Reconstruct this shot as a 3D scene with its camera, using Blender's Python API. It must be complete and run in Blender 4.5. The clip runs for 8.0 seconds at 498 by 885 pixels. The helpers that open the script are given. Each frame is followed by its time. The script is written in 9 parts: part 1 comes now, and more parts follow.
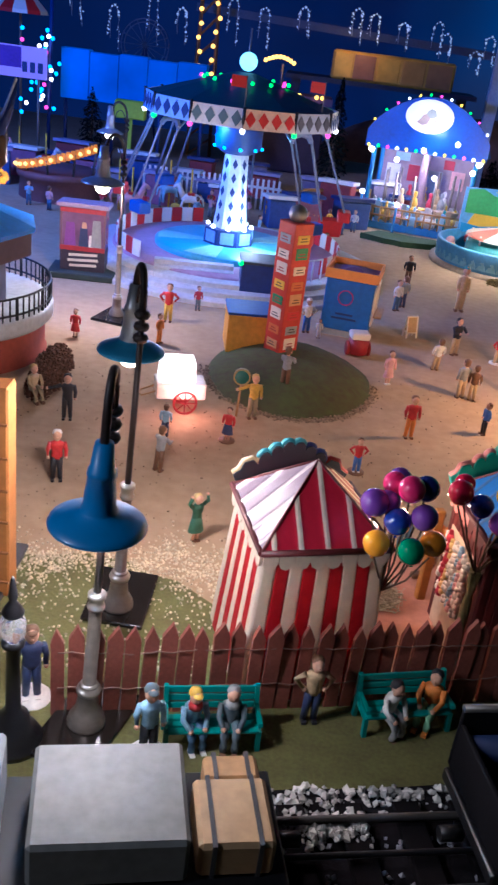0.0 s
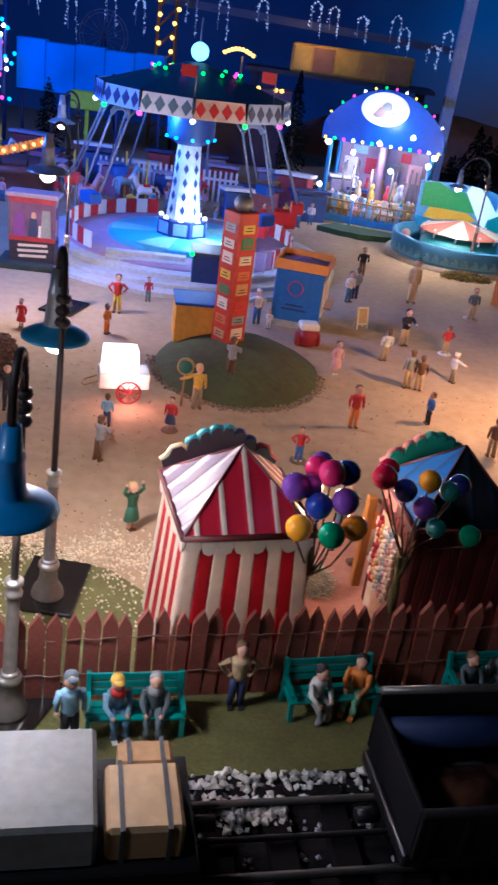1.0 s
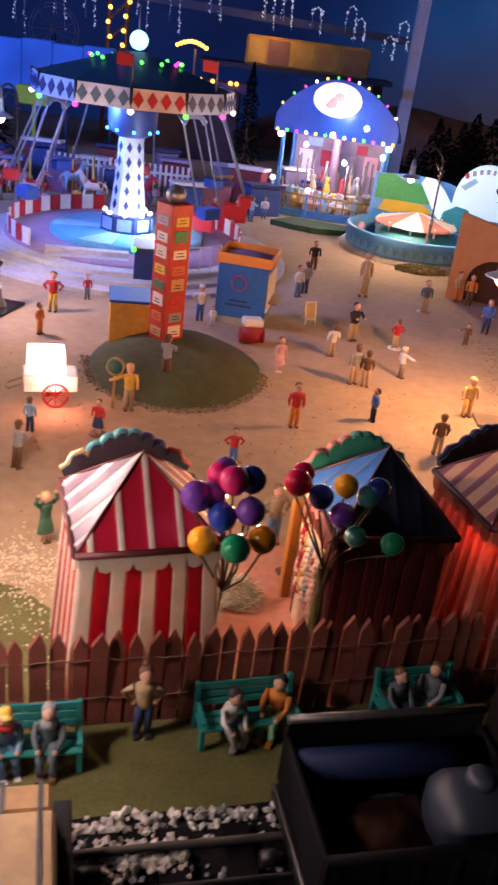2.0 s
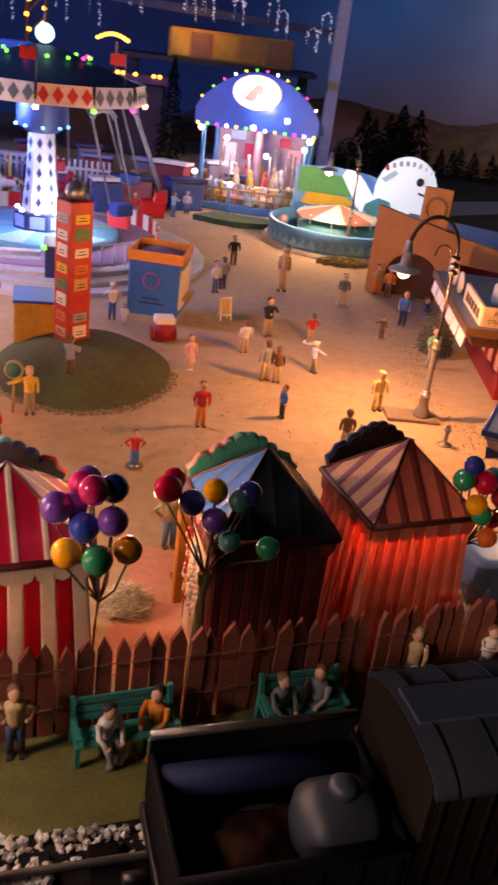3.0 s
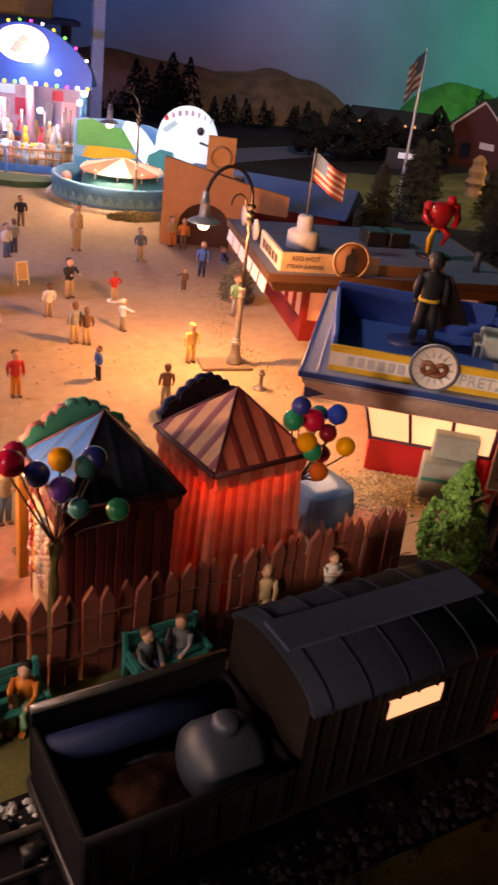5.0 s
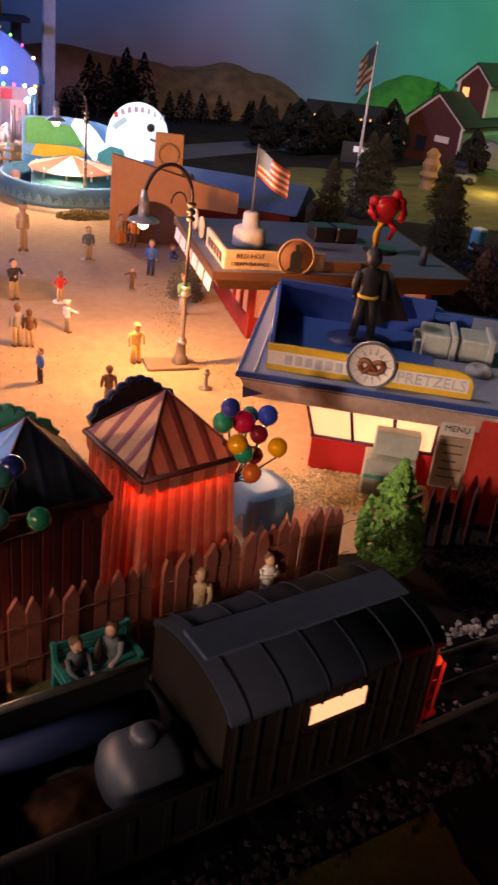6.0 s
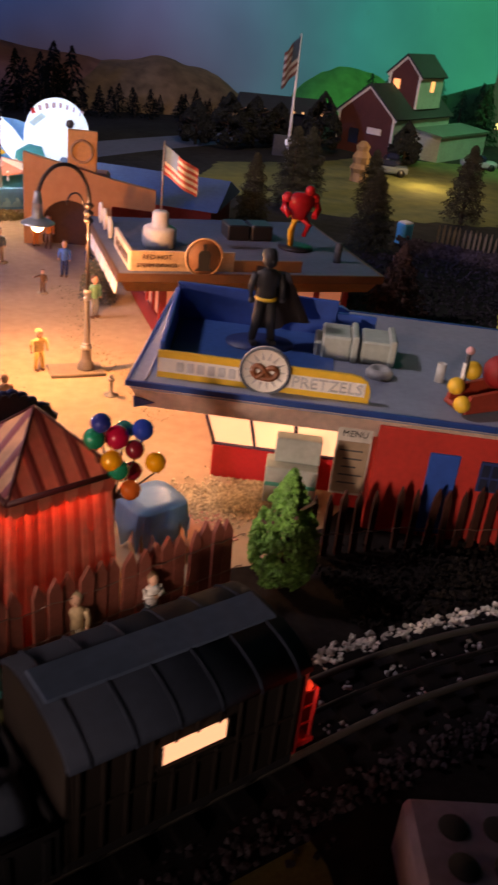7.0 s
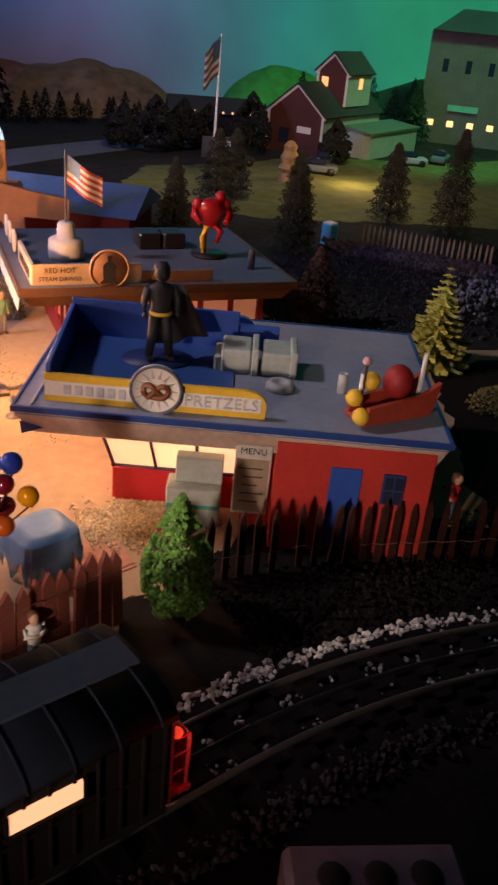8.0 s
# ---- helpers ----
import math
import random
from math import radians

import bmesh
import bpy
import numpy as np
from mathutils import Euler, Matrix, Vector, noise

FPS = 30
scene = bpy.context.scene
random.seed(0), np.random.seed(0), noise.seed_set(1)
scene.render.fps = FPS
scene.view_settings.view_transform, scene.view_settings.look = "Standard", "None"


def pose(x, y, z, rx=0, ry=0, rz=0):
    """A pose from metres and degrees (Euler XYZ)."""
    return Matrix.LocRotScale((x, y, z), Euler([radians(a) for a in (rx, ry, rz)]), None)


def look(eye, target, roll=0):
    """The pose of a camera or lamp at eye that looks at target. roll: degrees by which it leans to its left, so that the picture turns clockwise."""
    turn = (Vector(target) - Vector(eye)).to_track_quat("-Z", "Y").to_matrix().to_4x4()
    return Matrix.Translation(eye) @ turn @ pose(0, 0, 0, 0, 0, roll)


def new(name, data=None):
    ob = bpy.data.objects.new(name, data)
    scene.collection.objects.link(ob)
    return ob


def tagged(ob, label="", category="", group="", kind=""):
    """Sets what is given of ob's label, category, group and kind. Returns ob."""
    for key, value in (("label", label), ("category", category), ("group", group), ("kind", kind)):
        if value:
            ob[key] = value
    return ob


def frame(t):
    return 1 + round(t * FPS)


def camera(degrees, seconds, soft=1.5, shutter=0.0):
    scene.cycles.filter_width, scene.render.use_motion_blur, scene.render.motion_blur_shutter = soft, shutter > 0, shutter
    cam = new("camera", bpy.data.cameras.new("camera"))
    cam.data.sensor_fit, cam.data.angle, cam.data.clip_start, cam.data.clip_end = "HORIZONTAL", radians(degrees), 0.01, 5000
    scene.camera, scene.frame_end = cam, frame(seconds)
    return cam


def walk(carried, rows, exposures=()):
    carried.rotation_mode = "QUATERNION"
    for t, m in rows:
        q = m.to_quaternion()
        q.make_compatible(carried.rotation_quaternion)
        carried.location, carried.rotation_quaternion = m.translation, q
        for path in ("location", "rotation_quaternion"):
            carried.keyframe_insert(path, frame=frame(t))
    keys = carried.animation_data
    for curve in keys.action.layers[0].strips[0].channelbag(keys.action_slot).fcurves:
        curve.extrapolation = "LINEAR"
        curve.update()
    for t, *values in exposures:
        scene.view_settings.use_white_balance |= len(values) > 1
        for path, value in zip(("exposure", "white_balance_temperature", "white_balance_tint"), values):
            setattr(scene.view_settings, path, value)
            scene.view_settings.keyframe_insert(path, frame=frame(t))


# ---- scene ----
cam = camera(32.00, 8.0, soft=2.5, shutter=0.6)
PATH = [
    (0, 0.0000, -0.0000, 0.2842, 0.01, -25.83, 7.39),
    (0.5, 0.0084, 0.0022, 0.2838, -0.99, -25.84, 7.71),
    (1, 0.0214, 0.0003, 0.2819, -2.13, -25.86, 8.07),
    (1.2, 0.0242, 0.0007, 0.2812, -2.74, -25.83, 8.18),
    (2.3, 0.0672, 0.0367, 0.2728, -4.21, -25.73, 7.42),
    (2.5, 0.0752, 0.0355, 0.2758, -4.82, -25.73, 7.56),
    (3, 0.0871, 0.0394, 0.2780, -7.36, -25.77, 7.40),
    (3.5, 0.0794, 0.0498, 0.2824, -10.93, -26.06, 7.33),
    (4, 0.0742, 0.0478, 0.2713, -15.17, -26.96, 8.05),
    (4.5, 0.0639, 0.0348, 0.2768, -19.14, -27.19, 7.88),
    (4.7, 0.0659, 0.0355, 0.2783, -20.53, -27.10, 7.46),
    (5.8, 0.0878, 0.0370, 0.2825, -23.98, -27.25, 7.52),
    (6, 0.0921, 0.0351, 0.2832, -24.14, -27.20, 6.89),
    (6.5, 0.1125, 0.0331, 0.2870, -25.47, -27.33, 6.62),
    (7, 0.1352, 0.0393, 0.2878, -27.26, -27.33, 6.68),
    (7.5, 0.1601, 0.0428, 0.2914, -29.33, -27.23, 6.29),
    (8, 0.1777, 0.0430, 0.2938, -30.22, -27.14, 5.61),
]
# exposure and white balance drift warmer as the lens swings from the blue rides to the warm midway
walk(
    cam,
    [(t, pose(x, y, z, 90 + pitch, 0, yaw) @ pose(0, 0, 0, 0, 0, roll)) for t, x, y, z, yaw, pitch, roll in PATH],
    exposures=[(0.0, -0.08, 4950, 10), (1.2, -0.08, 5050, 12), (2.5, 0.05, 7700, 35), (3.3, 0.05, 8200, 36), (4.5, 0.28, 8300, 34), (6.2, 0.47, 8000, 32), (8.0, 0.34, 7150, 26)],
)

C = 0.01  # all sizes below are in centimetres of the model
tau = math.tau

# ---- room light ----
world = bpy.data.worlds.new("dark_room")
world.use_nodes = True
scene.world = world
world.node_tree.nodes["Background"].inputs[0].default_value = (0.3, 0.32, 0.5, 1)
world.node_tree.nodes["Background"].inputs[1].default_value = 0.002


def lamp(name, x, y, z, watts, colour, size=0.4):
    """A bulb's light at its place in cm."""
    data = bpy.data.lights.new(name, "POINT")
    data.energy, data.color, data.shadow_soft_size = watts, colour, size * C
    ob = new(name, data)
    ob.location = (x * C, y * C, z * C)
    return ob


def spot(name, eye, aim, watts, colour, angle=60, size=2.0, blend=0.6):
    data = bpy.data.lights.new(name, "SPOT")
    data.energy, data.color, data.shadow_soft_size = watts, colour, size * C
    data.spot_size, data.spot_blend = radians(angle), blend
    ob = new(name, data)
    ob.matrix_world = look(Vector(eye) * C, Vector(aim) * C)
    return ob


lamp("bulb_light", 27.0, 67.7, 11.2, 1.45, (1.0, 0.48, 0.18), 0.3)      # lamp post on the midway
lamp("bulb_light", -6.1, 38.85, 12.9, 1.0, (1.0, 0.72, 0.56), 0.5)    # lamp post beside the striped tent
lamp("bulb_light", -5.2, 26.5, 10.9, 0.42, (1.0, 0.78, 0.64), 0.5)        # lamp post in front of the fence
lamp("bulb_light", -16.4, 81.3, 12.6, 1.15, (1.0, 0.75, 0.66), 0.5)    # lamp post by the ticket stall
lamp("bulb_light", 29.7, 120.7, 10.6, 0.85, (1.0, 0.74, 0.52), 0.5)                  # far lamp post
# unseen lamps above and around the layout: coloured floods, then added fills
spot("blue_flood", (-70, 92, 50), (-24, 134, 0), 30, (0.16, 0.28, 1.0), 112, 9, 0.8)
spot("green_flood", (150, 120, 90), (168, 180, 5), 18, (0.14, 1.0, 0.45), 58, 8)
spot("room_fill", (-30, 86, 86), (50, 58, 5), 14, (0.95, 0.9, 1.0), 44, 5, 0.8)
spot("left_fill", (-46, 2, 44), (-4, 29, 6), 4.8, (1.0, 0.92, 0.86), 32, 4, 0.9)
spot("dusk_fill", (62, 74, 96), (100, 158, 0), 15, (1.0, 0.84, 0.7), 64, 8, 0.9)
spot("front_fill", (-40, -24, 30), (43, 43, 5), 16, (1.0, 0.82, 0.66), 17, 3, 0.9)

# ---- materials ----
MATS = {}


def mat(name, colour, rough=0.6, metal=0.0, vary=0.18, scale=220.0, bump=0.15, glow=0.0, gloss=0.0, second=None, island=0.0, through_light=0.0, sheen=0.5):
    """Painted or moulded surface: two scales of mottling, fine relief."""
    if name in MATS:
        return MATS[name]
    m = bpy.data.materials.new(name)
    m.use_nodes = True
    nt = m.node_tree
    bsdf = nt.nodes["Principled BSDF"]
    bsdf.inputs["Roughness"].default_value = rough
    bsdf.inputs["Metallic"].default_value = metal
    bsdf.inputs["Coat Weight"].default_value = gloss
    bsdf.inputs["Specular IOR Level"].default_value = sheen
    co = nt.nodes.new("ShaderNodeTexCoord")
    fine, wide = nt.nodes.new("ShaderNodeTexNoise"), nt.nodes.new("ShaderNodeTexNoise")
    fine.inputs["Scale"].default_value, wide.inputs["Scale"].default_value = scale, scale * 0.13
    fine.inputs["Detail"].default_value, wide.inputs["Detail"].default_value = 5, 3
    for n in (fine, wide):
        nt.links.new(co.outputs["Object"], n.inputs["Vector"])
    both = nt.nodes.new("ShaderNodeMath")
    both.operation = "ADD"
    nt.links.new(fine.outputs["Fac"], both.inputs[0])
    nt.links.new(wide.outputs["Fac"], both.inputs[1])
    ramp = nt.nodes.new("ShaderNodeMapRange")
    ramp.inputs["From Min"].default_value, ramp.inputs["From Max"].default_value = 0.65, 1.35
    nt.links.new(both.outputs[0], ramp.inputs["Value"])
    mix = nt.nodes.new("ShaderNodeMix")
    mix.data_type = "RGBA"
    low = second if second else tuple(c * (1 - vary) for c in colour)
    high = colour if second else tuple(min(1, c * (1 + vary)) for c in colour)
    mix.inputs[6].default_value, mix.inputs[7].default_value = (*low, 1), (*high, 1)
    nt.links.new(ramp.outputs[0], mix.inputs[0])
    out = mix.outputs[2]
    if island:
        geo, hsv, mr = nt.nodes.new("ShaderNodeNewGeometry"), nt.nodes.new("ShaderNodeHueSaturation"), nt.nodes.new("ShaderNodeMapRange")
        mr.inputs["To Min"].default_value, mr.inputs["To Max"].default_value = 1 - island, 1 + island
        nt.links.new(geo.outputs["Random Per Island"], mr.inputs["Value"])
        nt.links.new(mr.outputs[0], hsv.inputs["Value"])
        nt.links.new(out, hsv.inputs["Color"])
        out = hsv.outputs[0]
    nt.links.new(out, bsdf.inputs["Base Color"])
    if bump:
        b = nt.nodes.new("ShaderNodeBump")
        b.inputs["Strength"].default_value, b.inputs["Distance"].default_value = bump, 0.0006
        nt.links.new(fine.outputs["Fac"], b.inputs["Height"])
        nt.links.new(b.outputs[0], bsdf.inputs["Normal"])
    if glow:
        nt.links.new(out, bsdf.inputs["Emission Color"])
        bsdf.inputs["Emission Strength"].default_value = glow
    if through_light:
        tr, add = nt.nodes.new("ShaderNodeBsdfTranslucent"), nt.nodes.new("ShaderNodeMixShader")
        nt.links.new(out, tr.inputs["Color"])
        add.inputs[0].default_value = through_light
        nt.links.new(bsdf.outputs[0], add.inputs[1])
        nt.links.new(tr.outputs[0], add.inputs[2])
        nt.links.new(add.outputs[0], nt.nodes["Material Output"].inputs["Surface"])
    MATS[name] = m
    return m


def bulb_mat(name, colour, strength):
    if name in MATS:
        return MATS[name]
    m = bpy.data.materials.new(name)
    m.use_nodes = True
    b = m.node_tree.nodes["Principled BSDF"]
    b.inputs["Base Color"].default_value = (*colour, 1)
    b.inputs["Emission Color"].default_value = (*colour, 1)
    b.inputs["Emission Strength"].default_value = strength
    MATS[name] = m
    return m


SAND = mat("sand", (0.47, 0.345, 0.215), 0.95, second=(0.35, 0.245, 0.145), scale=110, bump=0.4)
TURF = mat("turf", (0.15, 0.145, 0.04), 0.95, second=(0.09, 0.08, 0.024), scale=500, bump=0.9)
SHADESOIL = mat("shaded_soil", (0.011, 0.009, 0.009), 0.95, vary=0.5, scale=200, bump=0.9, sheen=0.12)
GRANULE = mat("pale_gravel", (0.66, 0.56, 0.38), 0.9, vary=0.2, scale=900, island=0.3)
PICKET = mat("red_brown_picket", (0.235, 0.066, 0.045), 0.65, vary=0.25, scale=500, bump=0.4)
RED = mat("red_paint", (0.55, 0.02, 0.025), 0.45, vary=0.12, scale=400)
CREAM = mat("cream_paint", (0.78, 0.7, 0.58), 0.5, vary=0.08, scale=400)
WHITEP = mat("white_paint", (0.8, 0.78, 0.74), 0.5, vary=0.06, scale=400)
BLACK = mat("black_plastic", (0.012, 0.012, 0.014), 0.35, vary=0.3)
STEEL = mat("pewter_metal", (0.24, 0.21, 0.18), 0.45, metal=0.5, vary=0.2, scale=300)
POST = mat("brown_black_post", (0.03, 0.02, 0.018), 0.5, vary=0.3, scale=400)
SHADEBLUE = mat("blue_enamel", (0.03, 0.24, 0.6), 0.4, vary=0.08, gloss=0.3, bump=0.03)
TEAL = mat("teal_plastic", (0.01, 0.22, 0.2), 0.45, vary=0.15)
BLUEP = mat("blue_plastic", (0.02, 0.085, 0.42), 0.45, vary=0.15)
NAVY = mat("navy_paint", (0.015, 0.035, 0.15), 0.5, vary=0.2)
GREYP = mat("grey_plastic", (0.3, 0.33, 0.36), 0.55, vary=0.12)
ROOFGREY = mat("blue_grey_roof", (0.25, 0.29, 0.39), 0.6, vary=0.12)
DGREY = mat("dark_grey", (0.06, 0.06, 0.065), 0.6, vary=0.25)
ORANGE = mat("orange_paint", (0.72, 0.27, 0.05), 0.55, vary=0.1)
TAN = mat("tan_card", (0.6, 0.33, 0.14), 0.6, vary=0.15)
YELLOW = mat("yellow_paint", (0.75, 0.48, 0.04), 0.5, vary=0.1)
GREEN = mat("green_paint", (0.03, 0.24, 0.1), 0.5, vary=0.15)
PINKPAD = mat("pink_paving", (0.5, 0.24, 0.17), 0.85, vary=0.2, scale=200, bump=0.4)
MAROON = mat("maroon_siding", (0.3, 0.02, 0.015), 0.5, vary=0.2)
WOOD = mat("light_wood", (0.42, 0.24, 0.1), 0.6, vary=0.2, scale=300)
CONIFER = mat("conifer_green", (0.055, 0.052, 0.03), 0.95, vary=0.4, scale=600, island=0.4, sheen=0.12)
LEAF = mat("bright_leaf", (0.12, 0.29, 0.055), 0.75, vary=0.4, scale=600, island=0.4)
BARK = mat("bark", (0.08, 0.05, 0.03), 0.9, vary=0.3)
WARMBULB = bulb_mat("warm_bulb", (1.0, 0.78, 0.5), 9)
WHITEBULB = bulb_mat("white_bulb", (1.0, 0.93, 0.85), 5)
LITWIN = bulb_mat("lit_window", (1.0, 0.45, 0.16), 0.9)


# ---- mesh helpers, in centimetres ----
def place(m, verts):
    return [m @ Vector(v) for v in verts]


def box(bm, x, y, z, sx, sy, sz, rz=0.0, bevel=0.0, rx=0.0, ry=0.0, mi=0, top=1.0):
    """A block centred at x, y with its foot at z; top narrows its upper face."""
    m = pose(x, y, z, rx, ry, rz)
    a, b = sx / 2, sy / 2
    vs = [bm.verts.new(m @ Vector((i * a * k, j * b * k, h))) for h, k in ((0, 1), (sz, top)) for i, j in ((-1, -1), (1, -1), (1, 1), (-1, 1))]
    fs = [bm.faces.new([vs[i] for i in q]) for q in ((3, 2, 1, 0), (4, 5, 6, 7), (0, 1, 5, 4), (1, 2, 6, 5), (2, 3, 7, 6), (3, 0, 4, 7))]
    for f in fs:
        f.material_index = mi
    if bevel:
        es = list({e for f in fs for e in f.edges})
        new_faces = bmesh.ops.bevel(bm, geom=es, offset=bevel, segments=1, affect="EDGES")["faces"]
        for f in new_faces:
            f.material_index = mi
    return bm


def lathe(bm, profile, seg=16, at=(0, 0, 0), m=None, mi=0, smooth=True, arc=tau, start=0.0):
    """Turns a profile of (radius, height) about z."""
    m = m or Matrix.Translation(at)
    full = abs(arc - tau) < 1e-6
    n = seg if full else seg + 1
    rings = []
    for r, h in profile:
        if r < 1e-5:
            rings.append([bm.verts.new(m @ Vector((0, 0, h)))])
        else:
            rings.append([bm.verts.new(m @ Vector((r * math.cos(start + arc * k / seg), r * math.sin(start + arc * k / seg), h))) for k in range(n)])
    for a, b in zip(rings, rings[1:]):
        for k in range(seg):
            k2 = (k + 1) % n
            q = [a[k % len(a)], a[k2 % len(a)], b[k2 % len(b)], b[k % len(b)]]
            q = [v for i, v in enumerate(q) if v not in q[:i]]
            if len(q) > 2:
                f = bm.faces.new(q)
                f.smooth, f.material_index = smooth, mi
    return bm


def rod(bm, a, b, r0, r1=None, seg=8, mi=0, caps=True):
    a, b = Vector(a), Vector(b)
    r1 = r0 if r1 is None else r1
    d = b - a
    m = Matrix.Translation(a) @ d.to_track_quat("Z", "Y").to_matrix().to_4x4()
    prof = [(r0, 0), (r1, d.length)]
    if caps:
        prof = [(0, 0)] + prof + [(0, d.length)]
    return lathe(bm, prof, seg, m=m, mi=mi)


def ball(bm, x, y, z, r, seg=10, rings=6, sz=1.0, mi=0):
    return lathe(bm, [(r * math.sin(math.pi * k / rings), r * sz * -math.cos(math.pi * k / rings)) for k in range(rings + 1)], seg, at=(x, y, z), mi=mi)


def slab(bm, outline, depth, m=None, mi=0, side=None):
    """A flat plate: an outline in x, y, thickened along z."""
    m = m or Matrix.Identity(4)
    lo = [bm.verts.new(m @ Vector((x, y, 0))) for x, y in outline]
    hi = [bm.verts.new(m @ Vector((x, y, depth))) for x, y in outline]
    n = len(outline)
    fs = [bm.faces.new(lo[::-1]), bm.faces.new(hi)]
    for f in fs:
        f.material_index = mi
    for k in range(n):
        f = bm.faces.new([lo[k], lo[(k + 1) % n], hi[(k + 1) % n], hi[k]])
        f.material_index = mi if side is None else side
    return bm


UP = Matrix(((1, 0, 0, 0), (0, 0, -1, 0), (0, 1, 0, 0), (0, 0, 0, 1)))  # lays an outline's y upright


def mesh_of(name, bm, mats):
    bmesh.ops.scale(bm, vec=(C, C, C), verts=bm.verts)
    bmesh.ops.recalc_face_normals(bm, faces=bm.faces)
    me = bpy.data.meshes.new(name)
    bm.to_mesh(me)
    bm.free()
    for one in mats if isinstance(mats, (list, tuple)) else [mats]:
        me.materials.append(one)
    return me


def part(name, bm, material, parent=None, label=""):
    """Links a bmesh in cm as one mesh object under a thing or a part."""
    ob = new(name, mesh_of(name, bm, material))
    ob.parent = parent
    return tagged(ob, label)


def thing(name, x, y, z, rz, label, category, group="", kind=""):
    """An Empty at the foot of a thing."""
    ob = new(name)
    ob.empty_display_size = 0.01
    ob.matrix_basis = pose(x * C, y * C, z * C, 0, 0, rz)
    return tagged(ob, label, category, group, kind)


def solid(name, bm, material, label, category, group="", kind="", at=None):
    """A thing of one mesh."""
    ob = new(name, mesh_of(name, bm, material))
    if at:
        ob.matrix_basis = pose(at[0] * C, at[1] * C, at[2] * C, 0, 0, at[3] if len(at) > 3 else 0)
    return tagged(ob, label, category, group, kind)


B = bmesh.new


def sweep(bm, pts, r, seg=6, mi=0):
    """One continuous round rod along a line of points."""
    pts = [Vector(p) for p in pts]
    rings = []
    for i, p in enumerate(pts):
        d = (pts[min(i + 1, len(pts) - 1)] - pts[max(i - 1, 0)]).normalized()
        side = d.cross(Vector((0.12, 0.31, 1))).normalized()
        up = side.cross(d).normalized()
        rad = r(i / (len(pts) - 1)) if callable(r) else r
        rings.append([bm.verts.new(p + side * rad * math.cos(tau * k / seg) + up * rad * math.sin(tau * k / seg)) for k in range(seg)])
    for a, b in zip(rings, rings[1:]):
        for k in range(seg):
            f = bm.faces.new([a[k], a[(k + 1) % seg], b[(k + 1) % seg], b[k]])
            f.smooth, f.material_index = True, mi
    for ring in (rings[0][::-1], rings[-1]):
        bm.faces.new(ring).material_index = mi
    return bm


def ring_pts(cx, cy, z, r, n, a0=0.0, a1=tau, rise=0.0):
    return [(cx + r * math.cos(a0 + (a1 - a0) * k / n), cy + r * math.sin(a0 + (a1 - a0) * k / n), z + rise * k / n) for k in range(n + 1)]


def letters(text, size, material, parent, m, depth=0.05, name="lettering", label=""):
    """Raised lettering as a mesh; m places it in cm in the parent's space, reading along x with y up."""
    cu = bpy.data.curves.new(name, "FONT")
    cu.body, cu.size, cu.extrude, cu.align_x, cu.align_y = text, size, depth / 2, "CENTER", "CENTER"
    cu.resolution_u = 2
    ob = bpy.data.objects.new("lettering_curve", cu)
    scene.collection.objects.link(ob)
    bpy.context.view_layer.update()
    me = bpy.data.meshes.new_from_object(ob.evaluated_get(bpy.context.evaluated_depsgraph_get()))
    bpy.data.objects.remove(ob)
    bpy.data.curves.remove(cu)
    me.name = name
    me.transform(Matrix.Scale(C, 4) @ m)
    me.materials.clear()
    me.materials.append(material)
    out = new(name, me)
    out.parent = parent
    return tagged(out, label)


def light_string(parent, pts, mats, r=0.22, name="bulb"):
    """Small glowing bulbs set along a line, each a part."""
    shared = {}
    for k, p in enumerate(pts):
        one = mats[k % len(mats)]
        if one.name not in shared:
            bm = B()
            ball(bm, 0, 0, 0, r, 8, 6)
            shared[one.name] = mesh_of(name, bm, one)
        ob = new(name, shared[one.name])
        ob.parent = parent
        ob.location = Vector(p) * C


# painted colours for the figures
PALETTE = dict(
    red=(0.55, 0.03, 0.03), crimson=(0.4, 0.02, 0.05), orange=(0.7, 0.22, 0.03), yellow=(0.72, 0.45, 0.06), tan=(0.5, 0.36, 0.2), khaki=(0.34, 0.27, 0.16),
    brown=(0.16, 0.08, 0.04), black=(0.02, 0.02, 0.025), navy=(0.03, 0.045, 0.12), blue=(0.06, 0.16, 0.45), sky=(0.3, 0.5, 0.68), denim=(0.09, 0.17, 0.28),
    white=(0.75, 0.72, 0.68), grey=(0.3, 0.31, 0.32), slate=(0.11, 0.14, 0.16), green=(0.035, 0.12, 0.07), mint=(0.2, 0.42, 0.25), pink=(0.68, 0.38, 0.4), skin=(0.62, 0.36, 0.24),
    blond=(0.6, 0.42, 0.16), teal=(0.03, 0.25, 0.25), purple=(0.22, 0.06, 0.3), gold=(0.6, 0.4, 0.1),
)


def paint(c):
    return mat("paint_" + c, PALETTE[c], 0.6, vary=0.2, scale=500, bump=0.2)


